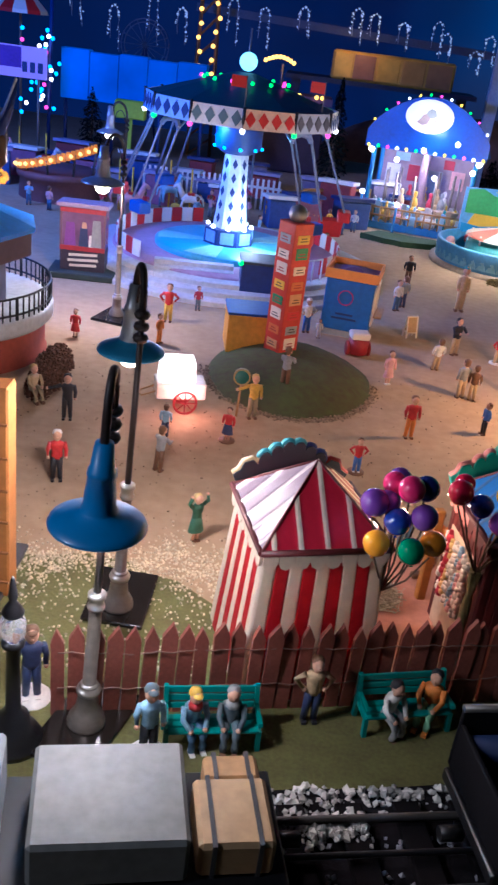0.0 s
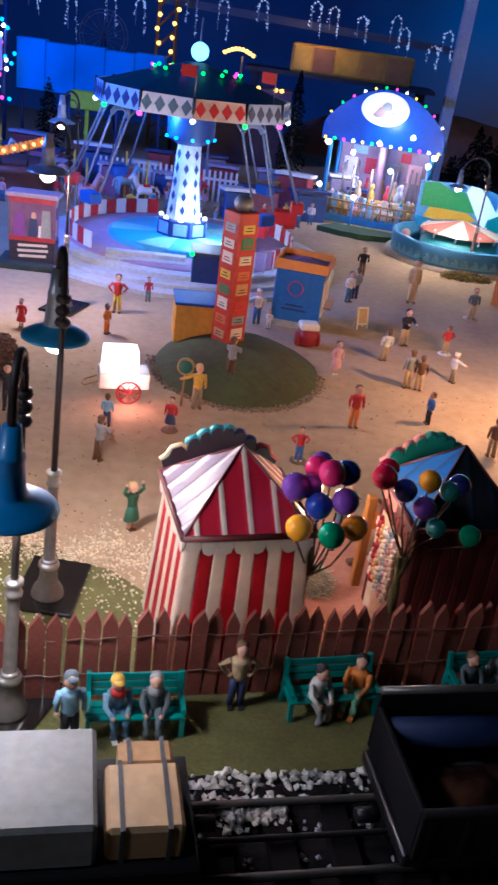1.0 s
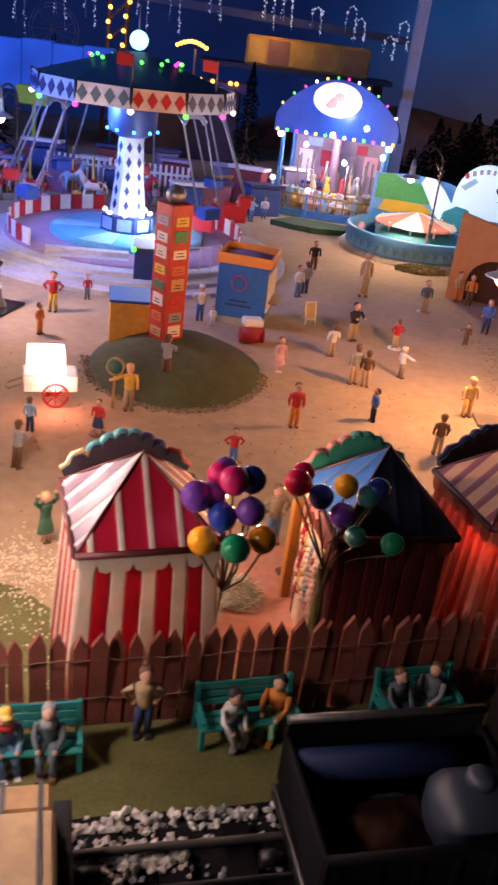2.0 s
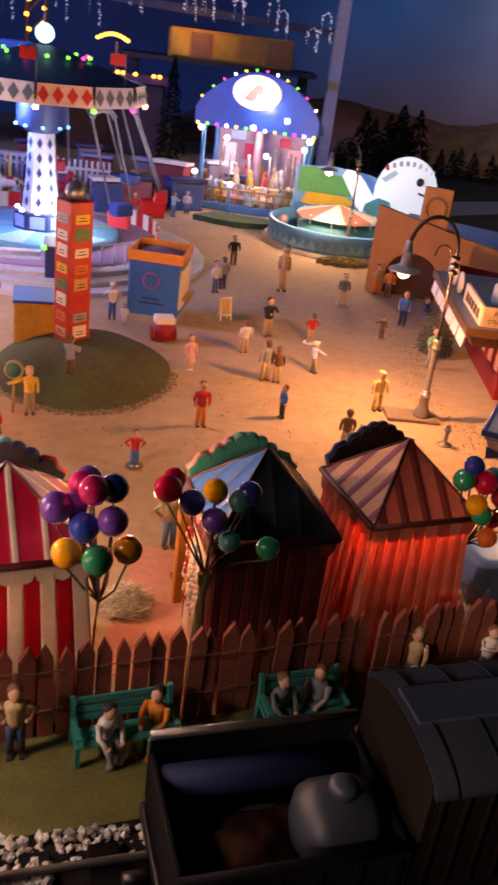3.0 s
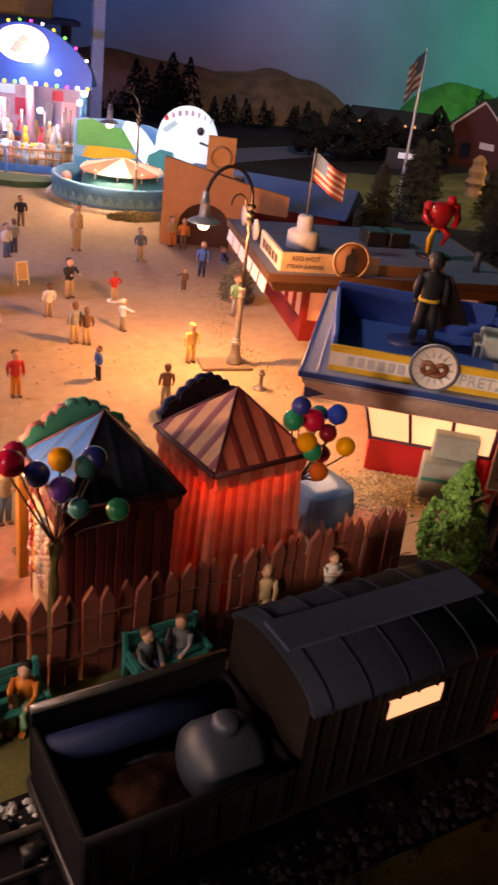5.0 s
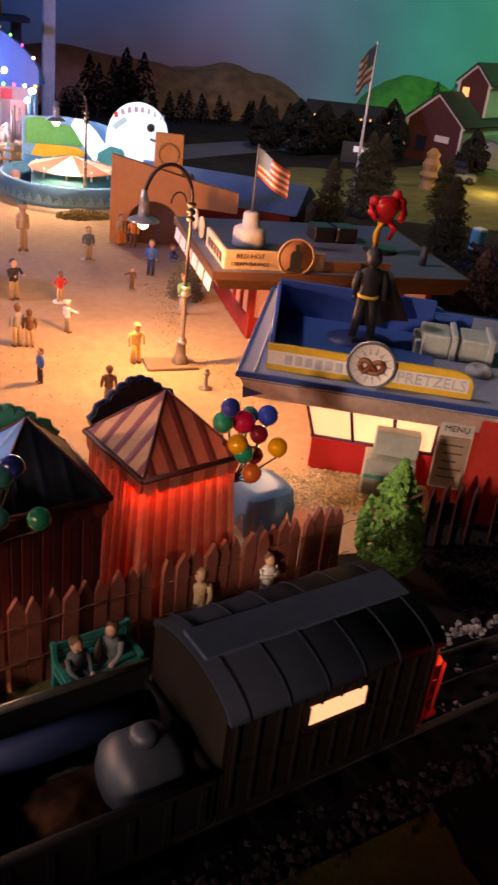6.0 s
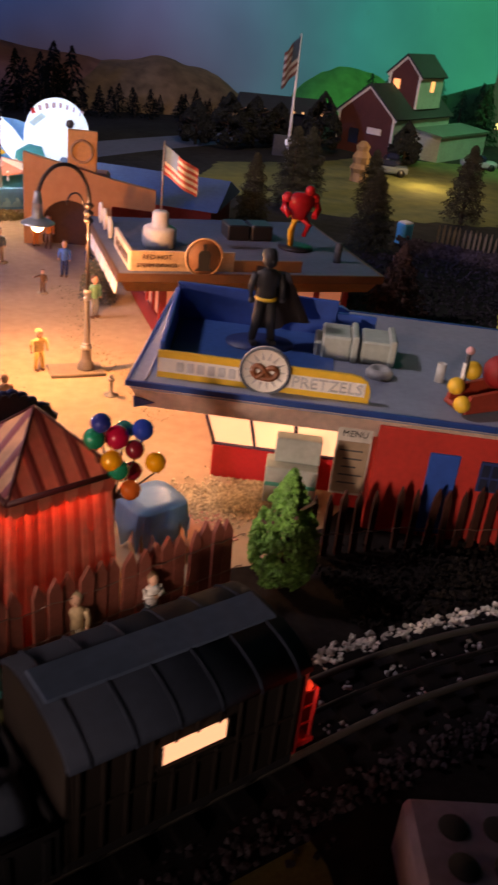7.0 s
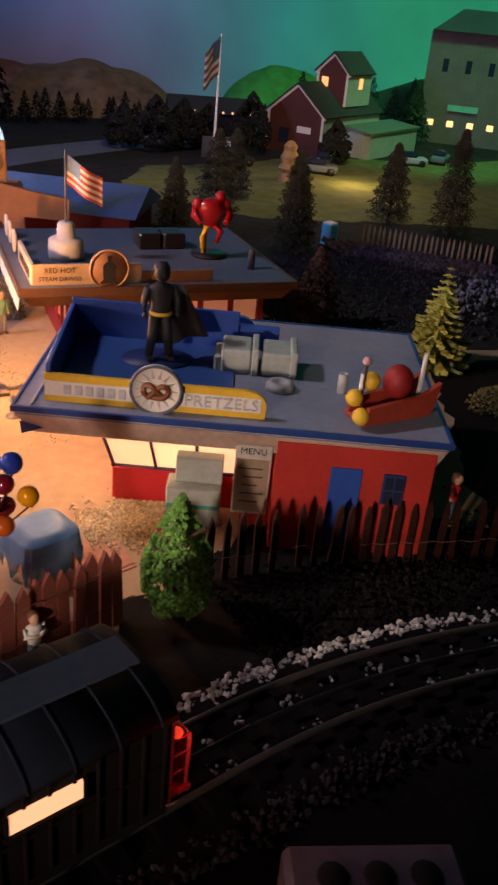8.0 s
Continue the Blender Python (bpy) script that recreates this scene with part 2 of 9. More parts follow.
def figure(x, y, rz, shirt, legs, label, hair="brown", height=3.6, arms="down", z=0.0, skirt=False, hat=None, shoes="brown", stand=None, lean=0.0, wide=1.0, skin="skin", group="painted figurines", scarf=None, spread=1.0):
    """A painted figurine, one mesh. rz turns it: at 0 it faces -y."""
    bm = B()
    names = [skin, shirt, legs, hair, shoes, hat or hair, stand or "brown", scarf or "red"]
    k = height / 3.6
    sit = arms == "sit"
    w = wide

    def P(px, py, pz):
        return (px * k * w, py * k, pz * k)
    hip = 1.75 if not sit else 1.0
    for s in (-1, 1):
        if sit:
            sweep(bm, [P(s * 0.2, 0.1, hip), P(s * 0.24, -0.5, hip + 0.04), P(s * 0.25, -0.85, hip - 0.12), P(s * 0.25, -0.92, hip - 0.5), P(s * 0.25, -0.9, 0.15)], lambda q: (0.24 - 0.09 * q) * k, 7, 2)
            box(bm, s * 0.25 * k, -1.02 * k, 0, 0.24 * k, 0.5 * k, 0.18 * k, mi=4)
        elif not skirt:
            sweep(bm, [P(s * 0.17, 0, hip), P(s * 0.21 * (1 + spread) / 2, -0.02, 1.0), P(s * 0.24 * spread, 0.03, 0.14)], lambda q: (0.23 - 0.08 * q) * k, 7, 2)
            box(bm, s * 0.25 * k * spread, -0.08 * k, 0, 0.22 * k, 0.48 * k, 0.16 * k, mi=4)
        else:
            sweep(bm, [P(s * 0.15, 0, 1.0), P(s * 0.16, 0.02, 0.12)], 0.12 * k, 6, 0)
            box(bm, s * 0.16 * k, -0.08 * k, 0, 0.2 * k, 0.4 * k, 0.14 * k, mi=4)
    top = hip + 1.15
    tz = Matrix.Diagonal((w, 0.68, 1, 1))
    lathe(bm, [(0, (hip - 0.15) * k), (0.36 * k, (hip - 0.1) * k), (0.38 * k, (hip + 0.15) * k), (0.35 * k, (hip + 0.4) * k), (0.46 * k, (hip + 0.85) * k), (0.44 * k, (hip + 1.02) * k), (0.2 * k, top * k), (0, top * k)], 10, m=Matrix.Translation((0, 0.02 if sit else 0, 0)) @ tz, mi=1)
    if skirt:
        lathe(bm, [(0.6 * k, (hip - 0.95) * k), (0.52 * k, (hip - 0.5) * k), (0.36 * k, (hip + 0.2) * k), (0, (hip + 0.22) * k)], 10, m=tz, mi=2)
        lathe(bm, [(0, (hip - 0.9) * k), (0.6 * k, (hip - 0.95) * k)], 10, m=tz, mi=2)
    lines = dict(
        down=[(0.45, 0, 1.0), (0.58, 0.03, 0.45), (0.56, -0.12, 0.0)], hips=[(0.45, 0, 1.0), (0.86, 0.1, 0.6), (0.46, -0.12, 0.22)],
        out=[(0.45, 0, 1.0), (0.95, -0.12, 0.85), (1.45, -0.25, 0.8)], fwd=[(0.45, 0, 1.0), (0.55, -0.3, 0.6), (0.35, -0.85, 0.62)],
        up=[(0.45, 0, 1.0), (0.75, -0.1, 1.3), (0.6, -0.15, 1.85)], sit=[(0.45, 0, 1.0), (0.55, -0.3, 0.5), (0.32, -0.78, 0.24)], cross=[(0.45, 0, 1.0), (0.58, -0.18, 0.6), (0.05, -0.42, 0.62)],
    )[arms]
    for s in (-1, 1):
        line = lines if not (arms == "out" and s > 0) else [(0.45, 0, 1.0), (0.58, 0.03, 0.45), (0.56, -0.12, 0.0)]
        pts = [P(s * a, b, hip + c) for a, b, c in line]
        sweep(bm, pts, lambda q: (0.16 - 0.05 * q) * k, 6, 1)
        ball(bm, *pts[-1], 0.13 * k, 6, 4, mi=0)
    rod(bm, P(0, 0, top - 0.05), P(0, -0.02, top + 0.15), 0.14 * k, seg=7, mi=0)
    hz = top + 0.38
    ball(bm, 0, -0.04 * k, hz * k, 0.29 * k, 10, 8, sz=1.18, mi=0)
    ball(bm, 0, -0.33 * k, (hz - 0.03) * k, 0.06 * k, 5, 4, mi=0)
    lathe(bm, [(0.3 * k, 0.05 * k), (0.31 * k, 0.14 * k), (0.22 * k, 0.32 * k), (0, 0.37 * k)], 10, m=Matrix.Translation((0, 0.05 * k, (hz + 0.03) * k)) @ pose(0, 0, 0, -20, 0, 0), mi=5 if hat else 3)
    if hat:
        lathe(bm, [(0, 0.04 * k), (0.22 * k, 0.0), (0.22 * k, 0.04 * k), (0, 0.08 * k)], 10, m=Matrix.Translation((0, -0.22 * k, (hz + 0.22) * k)), mi=5)
    else:
        ball(bm, 0, 0.14 * k, (hz - 0.06) * k, 0.25 * k, 8, 6, mi=3)
    if scarf:
        lathe(bm, [(0.12 * k, 0.2 * k), (0.3 * k, 0.08 * k), (0.34 * k, -0.12 * k), (0.2 * k, -0.2 * k), (0, -0.2 * k)], 9, m=Matrix.Translation((0, -0.1 * k, top * k)), mi=7)
    if stand:
        lathe(bm, [(0, -0.02), (0.85 * k, -0.02), (0.82 * k, 0.1), (0, 0.1)], 14, mi=6)
    bmesh.ops.rotate(bm, verts=bm.verts[:], matrix=Matrix.Rotation(radians(lean), 3, "X"))
    return solid("figurine", bm, [paint(n) for n in (names if scarf else names[:7])], label, "figurine", group, at=(x, y, z, rz))


# ---- ground, backdrop ----
def sheet(name, outline, z, material, label, category, rise=0.25, cell=1.2, rough_edge=0.5, seed=0):
    """A patch of ground with an uneven edge, laid on the base board."""
    bm = B()
    n = len(outline)
    ring = []
    for k in range(n):
        a, b = Vector(outline[k]), Vector(outline[(k + 1) % n])
        steps = max(1, int((b - a).length / cell))
        for s in range(steps):
            p = a.lerp(b, s / steps)
            w = noise.noise((p.x * 0.35, p.y * 0.35, seed)) * rough_edge * 2
            w += noise.noise((p.x * 1.3, p.y * 1.3, seed + 7)) * rough_edge
            nrm = Vector((b.y - a.y, a.x - b.x)).normalized()
            ring.append(p + nrm * w)
    top = [bm.verts.new((p.x, p.y, z + rise)) for p in ring]
    low = [bm.verts.new((p.x * 1.0, p.y * 1.0, z - 0.2)) for p in ring]
    bm.faces.new(top)
    for k in range(len(ring)):
        j = (k + 1) % len(ring)
        bm.faces.new([low[k], low[j], top[j], top[k]])
    bmesh.ops.triangulate(bm, faces=bm.faces[:])
    return solid(name, bm, material, label, category, kind="structure")


bm = B()
box(bm, 27.5, 90, -4, 520, 318, 4)
solid("ground", bm, SAND, "sandy midway ground with brown stains", "ground", kind="structure")
sheet("lawn", [(-40, 10), (27, 10), (30, 30), (31, 37.6), (8, 32.6), (0.6, 31), (0.2, 37.6), (-3, 40.0), (-7, 41.2), (-12, 40.6), (-14, 30), (-40, 26)], 0, TURF,
      "olive green turf in front of the picket fence", "lawn", rise=0.02)
# dark soil sheet, taken near black so that it carries the trackside shade
sheet("dark_verge", [(26, 5), (140, 5), (140, 60), (70, 62), (56, 38), (54, 40), (43, 44), (37.5, 42), (34, 39.6), (31.6, 39.6), (30.6, 38.4), (28, 30)], 0, SHADESOIL, "soil verge darkened for shade beside the railway curve", "verge", rise=0.03)
sheet("field", [(62, 66), (300, 40), (300, 260), (30, 260), (34, 150), (62, 112)], 0, mat("dusk_field", (0.028, 0.028, 0.026), 0.95, vary=0.5, scale=60, bump=0.6, sheen=0.12), "dark ground behind the midway", "ground", rise=0.03)
sheet("meadow", [(66, 139), (82, 118), (104, 112), (140, 98), (220, 90), (220, 170), (150, 160), (118, 168), (100, 160), (80, 158)], 0,
      mat("meadow_green", (0.2, 0.21, 0.055), 0.95, second=(0.07, 0.09, 0.03), scale=40, bump=0.7), "green meadow before the red barn house", "lawn", rise=0.06)

# grass mound under the ticket tower
bm = B()
rings = 9
rows_ = []
for k in range(rings + 1):
    q = k / rings
    rows_.append([bm.verts.new((2.8 + 7.4 * q * math.cos(a) * (1 + 0.05 * noise.noise((math.cos(a) * 2, math.sin(a) * 2, 3))),
                                73.2 + 9.2 * q * math.sin(a) * (1 + 0.05 * noise.noise((math.cos(a) * 2, math.sin(a) * 2, 5))),
                                2.3 * (1 - q ** 2.2) - 0.02 + 0.08 * noise.noise((q * 9 * math.cos(a), q * 9 * math.sin(a), 1)))) for a in (tau * i / 40 for i in range(40))])
for a, b in zip(rows_, rows_[1:]):
    for i in range(40):
        f = bm.faces.new([a[i], a[(i + 1) % 40], b[(i + 1) % 40], b[i]])
        f.smooth = True
bmesh.ops.remove_doubles(bm, verts=bm.verts[:], dist=1e-4)
solid("mound", bm, mat("mound_turf", (0.085, 0.12, 0.035), 0.95, second=(0.07, 0.055, 0.03), scale=160, bump=0.9), "low grassy mound with worn brown edges", "mound", kind="structure")

# painted sky round the layout; its emission carries the coloured light on the board
def sky_mat():
    m = bpy.data.materials.new("painted_dusk_sky")
    m.use_nodes = True
    nt = m.node_tree
    b = nt.nodes["Principled BSDF"]
    b.inputs["Base Color"].default_value = (0.02, 0.03, 0.05, 1)
    b.inputs["Roughness"].default_value = 0.9
    co, sep, rng = nt.nodes.new("ShaderNodeTexCoord"), nt.nodes.new("ShaderNodeSeparateXYZ"), nt.nodes.new("ShaderNodeMapRange")
    ns = nt.nodes.new("ShaderNodeTexNoise")
    ns.inputs["Scale"].default_value, ns.inputs["Detail"].default_value = 1.6, 4
    nt.links.new(co.outputs["Object"], ns.inputs["Vector"])
    nt.links.new(co.outputs["Object"], sep.inputs[0])
    add = nt.nodes.new("ShaderNodeMath")
    add.operation = "MULTIPLY_ADD"
    add.inputs[1].default_value = 0.35
    nt.links.new(ns.outputs["Fac"], add.inputs[0])
    nt.links.new(sep.outputs["X"], add.inputs[2])
    rng.inputs["From Min"].default_value, rng.inputs["From Max"].default_value = 0.1, 2.6
    dim, low, hz = nt.nodes.new("ShaderNodeMapRange"), nt.nodes.new("ShaderNodeMix"), nt.nodes.new("ShaderNodeMapRange")
    dim.inputs["From Min"].default_value, dim.inputs["From Max"].default_value = 0.3, 0.7
    dim.inputs["To Min"].default_value, dim.inputs["To Max"].default_value = 0.6, 1.35
    nt.links.new(ns.outputs["Fac"], dim.inputs["Value"])
    hz.inputs["From Min"].default_value, hz.inputs["From Max"].default_value = 0.34, 0.08
    nt.links.new(sep.outputs["Z"], hz.inputs["Value"])
    low.data_type = "RGBA"
    low.inputs[7].default_value = (0.03, 0.022, 0.035, 1)
    nt.links.new(add.outputs[0], rng.inputs["Value"])
    ramp = nt.nodes.new("ShaderNodeValToRGB")
    ramp.color_ramp.elements[0].position, ramp.color_ramp.elements[0].color = 0.1, (0.002, 0.009, 0.052, 1)
    ramp.color_ramp.elements[1].position, ramp.color_ramp.elements[1].color = 0.8, (0.0, 0.2, 0.1, 1)
    for p, c in ((0.28, (0.005, 0.042, 0.14)), (0.42, (0.052, 0.08, 0.17)), (0.52, (0.034, 0.112, 0.165)), (0.64, (0.006, 0.175, 0.15))):
        e = ramp.color_ramp.elements.new(p)
        e.color = (*c, 1)
    nt.links.new(rng.outputs[0], ramp.inputs[0])
    fade = nt.nodes.new("ShaderNodeMath")
    fade.operation = "MULTIPLY"
    right = nt.nodes.new("ShaderNodeMapRange")
    right.inputs["From Min"].default_value, right.inputs["From Max"].default_value = 1.5, 0.9
    nt.links.new(sep.outputs["X"], right.inputs["Value"])
    nt.links.new(hz.outputs[0], fade.inputs[0])
    left, both_ = nt.nodes.new("ShaderNodeMapRange"), nt.nodes.new("ShaderNodeMath")
    left.inputs["From Min"].default_value, left.inputs["From Max"].default_value = 0.3, 0.62
    nt.links.new(sep.outputs["X"], left.inputs["Value"])
    both_.operation = "MULTIPLY"
    nt.links.new(right.outputs[0], both_.inputs[0])
    nt.links.new(left.outputs[0], both_.inputs[1])
    nt.links.new(both_.outputs[0], fade.inputs[1])
    nt.links.new(fade.outputs[0], low.inputs[0])
    nt.links.new(ramp.outputs[0], low.inputs[6])
    nt.links.new(low.outputs[2], b.inputs["Emission Color"])
    edge, fall = nt.nodes.new("ShaderNodeMapRange"), nt.nodes.new("ShaderNodeMath")
    edge.inputs["From Min"].default_value, edge.inputs["From Max"].default_value = 2.6, 2.3
    edge.inputs["To Min"].default_value = 0.08
    nt.links.new(sep.outputs["X"], edge.inputs["Value"])
    fall.operation = "MULTIPLY"
    nt.links.new(dim.outputs[0], fall.inputs[0])
    nt.links.new(edge.outputs[0], fall.inputs[1])
    nt.links.new(fall.outputs[0], b.inputs["Emission Strength"])
    return m


bm = B()
curve = [(-220, -40), (-220, 180), (-190, 228), (-140, 240), (180, 240), (240, 225), (275, 180), (275, -40)]
for (x0, y0), (x1, y1) in zip(curve, curve[1:]):
    bm.faces.new([bm.verts.new(v) for v in ((x0, y0, -2), (x1, y1, -2), (x1, y1, 130), (x0, y0, 130))])
bmesh.ops.remove_doubles(bm, verts=bm.verts[:], dist=0.01)
bmesh.ops.solidify(bm, geom=bm.faces[:], thickness=3)
solid("backdrop", bm, sky_mat(), "painted dusk sky board with blue to green light in its glow", "backdrop", kind="backdrop")


# unseen walls and ceiling, added to close the room and keep ambient light out
ROOM = mat("dark_room_paint", (0.03, 0.03, 0.036), 0.9, vary=0.15, scale=20)
for name, x, y, sx, sy in (("wall_south", 27.5, -62, 506, 4), ("wall_west", -223.5, -51, 4, 18), ("wall_east", 278.5, -51, 4, 18)):
    bm = B()
    box(bm, x, y, 0, sx, sy, 130)
    solid(name, bm, ROOM, "plain dark wall added to close the room", "wall", kind="structure")
bm = B()
box(bm, 27.5, 90, 130.5, 506, 312, 4)
solid("ceiling", bm, ROOM, "plain dark ceiling added to close the room", "ceiling", kind="structure")

# ---- tents ----
def tent(x, y, rz, wall_mats, roof_mats, lit_mats, label, crest, side=5.6, eave=8.1, peak=11.0, stripes=4, rib=(4, 5), flare=1.13, edge=None, crest_wide=1.0, crest_shift=0.0):
    t = thing("tent", x, y, 0, rz, label, "tent", "striped game tents")
    h = side / 2
    for s in range(4):
        bm = B()
        m = pose(0, 0, 0, 0, 0, 90 * s)
        cols = stripes * 2 + 1
        lo, hi = [], []
        for k in range(cols):
            for q, out in ((0, 0.0), (0.12, 0.05), (0.88, 0.05), (1, 0.0)):
                a = -h + side * (k + q) / cols
                wob = 0.05 * noise.noise((a * 1.3, s * 5.0, x))
                lo.append(bm.verts.new(m @ Vector((a * flare, -h * flare - out + wob, 0))))
                hi.append(bm.verts.new(m @ Vector((a * 0.95, -h * 0.95 - out, eave))))
        for k in range(len(lo) - 1):
            f = bm.faces.new([lo[k], lo[k + 1], hi[k + 1], hi[k]])
            f.material_index = (k // 4 + 1) % 2
        bmesh.ops.remove_doubles(bm, verts=bm.verts[:], dist=0.002)
        bmesh.ops.solidify(bm, geom=bm.faces[:], thickness=0.12)
        part("wall_panel", bm, wall_mats, t)
    o = h + 0.14
    for s in range(4):
        bm = B()
        m = pose(0, 0, 0, 0, 0, 90 * s)
        n = 50
        rows_ = ([], [])
        for k in range(n + 1):
            a = -o + 2 * o * k / n
            ta = abs(a) / o
            ph = (k % 10) / 10
            up = 0.075 * max(0.0, math.sin(ph * tau * 0.5)) ** 9
            rows_[0].append(bm.verts.new(m @ Vector((a, -o, eave + up))))
            rows_[1].append(bm.verts.new(m @ Vector((a, -o * ta, eave + (peak - eave) * (1 - ta) + up))))
        for k in range(n):
            q = [rows_[0][k], rows_[0][k + 1], rows_[1][k + 1], rows_[1][k]]
            f = bm.faces.new(q)
            f.material_index = 1 if k % 10 in rib else 0
        bmesh.ops.remove_doubles(bm, verts=bm.verts[:], dist=0.002)
        bmesh.ops.solidify(bm, geom=bm.faces[:], thickness=0.1)
        # the left face (s == 3) takes lit_mats, with light painted into the colour
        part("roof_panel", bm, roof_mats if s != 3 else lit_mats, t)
    bm = B()
    for s in range(4):
        m = pose(0, 0, 0, 0, 0, 90 * s)
        sweep(bm, [m @ Vector((o, -o, eave)), m @ Vector((o * 0.5, -o * 0.5, (eave + peak) / 2 + 0.02)), m @ Vector((0, 0, peak))], 0.07, 5)
    part("hip_rib", bm, mat("dark_red_rail", (0.09, 0.014, 0.015), 0.5), t)
    for s in range(4):
        m = pose(0, 0, 0, 0, 0, 90 * s)
        bm = B()
        sweep(bm, [m @ Vector((-o, -o, eave - 0.02)), m @ Vector((0, -o, eave - 0.02)), m @ Vector((o, -o, eave - 0.02))], 0.15, 6)
        part("eave_rail", bm, mat("dark_red_rail", (0.09, 0.014, 0.015), 0.5), t)
        for k in range(8):
            bm = B()
            a = -h + side * (k + 0.5) / 8
            w = side / 16 * 0.97
            out = [(a - w, 0), (a - w, -0.5), (a - w * 0.7, -0.78), (a, -0.9), (a + w * 0.7, -0.78), (a + w, -0.5), (a + w, 0)]
            slab(bm, out, 0.1, m @ Matrix.Translation((0, -h - 0.02, eave - 0.05)) @ UP)
            part("scallop", bm, edge if edge and s == 3 and k < 4 else wall_mats[1] if crest[0].name == "ink_board" and stripes == 4 else wall_mats[(k + 1) % 2], t)
    bm = B()
    pts = [(-2.75, 0), (-2.95, 0.5), (-2.6, 0.75), (-2.45, 1.15), (-2.0, 1.3), (-1.75, 1.05)]
    for k in range(6):
        cx = -1.4 + 2.8 * k / 5
        hgt = 1.25 + 0.75 * (1 - (abs(k - 2.5) / 2.8) ** 1.6)
        for a in range(7):
            th = math.pi - math.pi * a / 6
            pts.append((cx + 0.3 * math.cos(th), hgt + 0.34 * math.sin(th)))
    pts += [(1.75, 1.05), (2.0, 1.3), (2.45, 1.15), (2.6, 0.75), (2.95, 0.5), (2.75, 0)]
    board = Matrix.Translation((crest_shift, h + 0.95, eave - 0.2)) @ Matrix.Diagonal((crest_wide, 1, 1, 1)) @ UP
    slab(bm, pts, 0.5, board)
    cb = part("crest_board", bm, crest[0], t)
    groups_ = ((1, 6), (6, 20), (20, 34), (34, 48), (48, 53))
    for g, (a, b) in enumerate(groups_):
        bm = B()
        line = [board @ Vector((px, pz, 0.25)) for px, pz in pts[a:b + 1]]
        sweep(bm, line, 0.17, 6)
        part("crest_edge", bm, crest[1 + g % (len(crest) - 1)], cb)
    return t


RED_T = mat("red_tent_plastic", (0.5, 0.012, 0.02), 0.45, vary=0.12, through_light=0.35)
CREAM_T = mat("cream_tent_plastic", (0.75, 0.66, 0.54), 0.45, vary=0.1, through_light=0.3)
GLOSSRED = mat("crimson_roof", (0.42, 0.012, 0.035), 0.36, vary=0.12, gloss=0.6, scale=300)
# left faces: sheen painted in as paler colour; second tent's other faces painted dark
tent(3.2, 35.1, 16, [RED_T, CREAM_T], [GLOSSRED, mat("cream_rib", (0.7, 0.6, 0.5), 0.4)], [mat("lilac_sheen_roof", (0.15, 0.11, 0.16), 0.36, gloss=0.4), mat("lilac_sheen_rib", (0.42, 0.36, 0.36), 0.4)], "red and white striped game tent with scalloped edge", [mat("ink_board", (0.012, 0.025, 0.035), 0.5), mat("crest_cream", (0.6, 0.45, 0.25), 0.4), mat("crest_teal", (0.06, 0.28, 0.32), 0.4), mat("crest_teal", (0.06, 0.28, 0.32), 0.4), NAVY, MAROON], side=5.8)
tent(14.05, 38.1, 10, [mat("dark_red_tent", (0.12, 0.016, 0.013), 0.6), mat("darker_red_tent", (0.07, 0.008, 0.008), 0.6)], [mat("shaded_tent_roof", (0.006, 0.012, 0.025), 0.75), mat("blue_rib", (0.008, 0.02, 0.05), 0.7)], [mat("blue_lit_tent_roof", (0.01, 0.14, 0.46), 0.5), mat("deep_blue_rib", (0.03, 0.1, 0.26), 0.4)], "dark tent with a blue ribbed roof", [mat("jade_board", (0.02, 0.25, 0.21), 0.5), mat("crest_pink", (0.55, 0.22, 0.2), 0.4), mat("crest_pink", (0.55, 0.22, 0.2), 0.4), mat("crest_mint", (0.1, 0.35, 0.27), 0.4), mat("crest_mint", (0.1, 0.35, 0.27), 0.4), GREEN], side=5.4, stripes=5, eave=7.9, flare=0.94, crest_wide=0.92, crest_shift=-0.1, edge=mat("dusty_pink_scallop", (0.5, 0.2, 0.18), 0.5))
tent(20.95, 40.1, 16, [mat("tomato_tent", (0.58, 0.14, 0.09), 0.45, through_light=0.35), mat("scarlet_tent", (0.76, 0.3, 0.2), 0.4, through_light=0.42)], [mat("red_stripe_roof", (0.7, 0.19, 0.12), 0.5, gloss=0.1, through_light=0.14), mat("dark_stripe_roof", (0.27, 0.045, 0.035), 0.5, through_light=0.14)], [mat("sand_lit_tent_roof", (0.7, 0.36, 0.2), 0.55), mat("plum_stripe_roof", (0.3, 0.08, 0.1), 0.5)], "glowing red ribbed tent with a striped roof", [mat("ink_board", (0.012, 0.025, 0.035), 0.5), NAVY], side=5.4, stripes=7, rib=(3, 4, 5, 6), crest_wide=0.9, crest_shift=0.3)
# bulbs that light the tents from inside; last, an unseen fill added between them
for bx, by, bz, w, col in ((21.6, 38.25, 7.2, 0.044, (1.0, 0.46, 0.26)), (22.9, 38.6, 7.1, 0.012, (1.0, 0.46, 0.26)), (19.5, 38.0, 6.9, 0.024, (1.0, 0.46, 0.26)), (3.1, 34.5, 5.5, 0.05, (1.0, 0.75, 0.5)), (8.3, 38.7, 7.4, 0.1, (1.0, 0.55, 0.3))):
    lamp("bulb_light", bx, by, bz, w, col, 0.3)


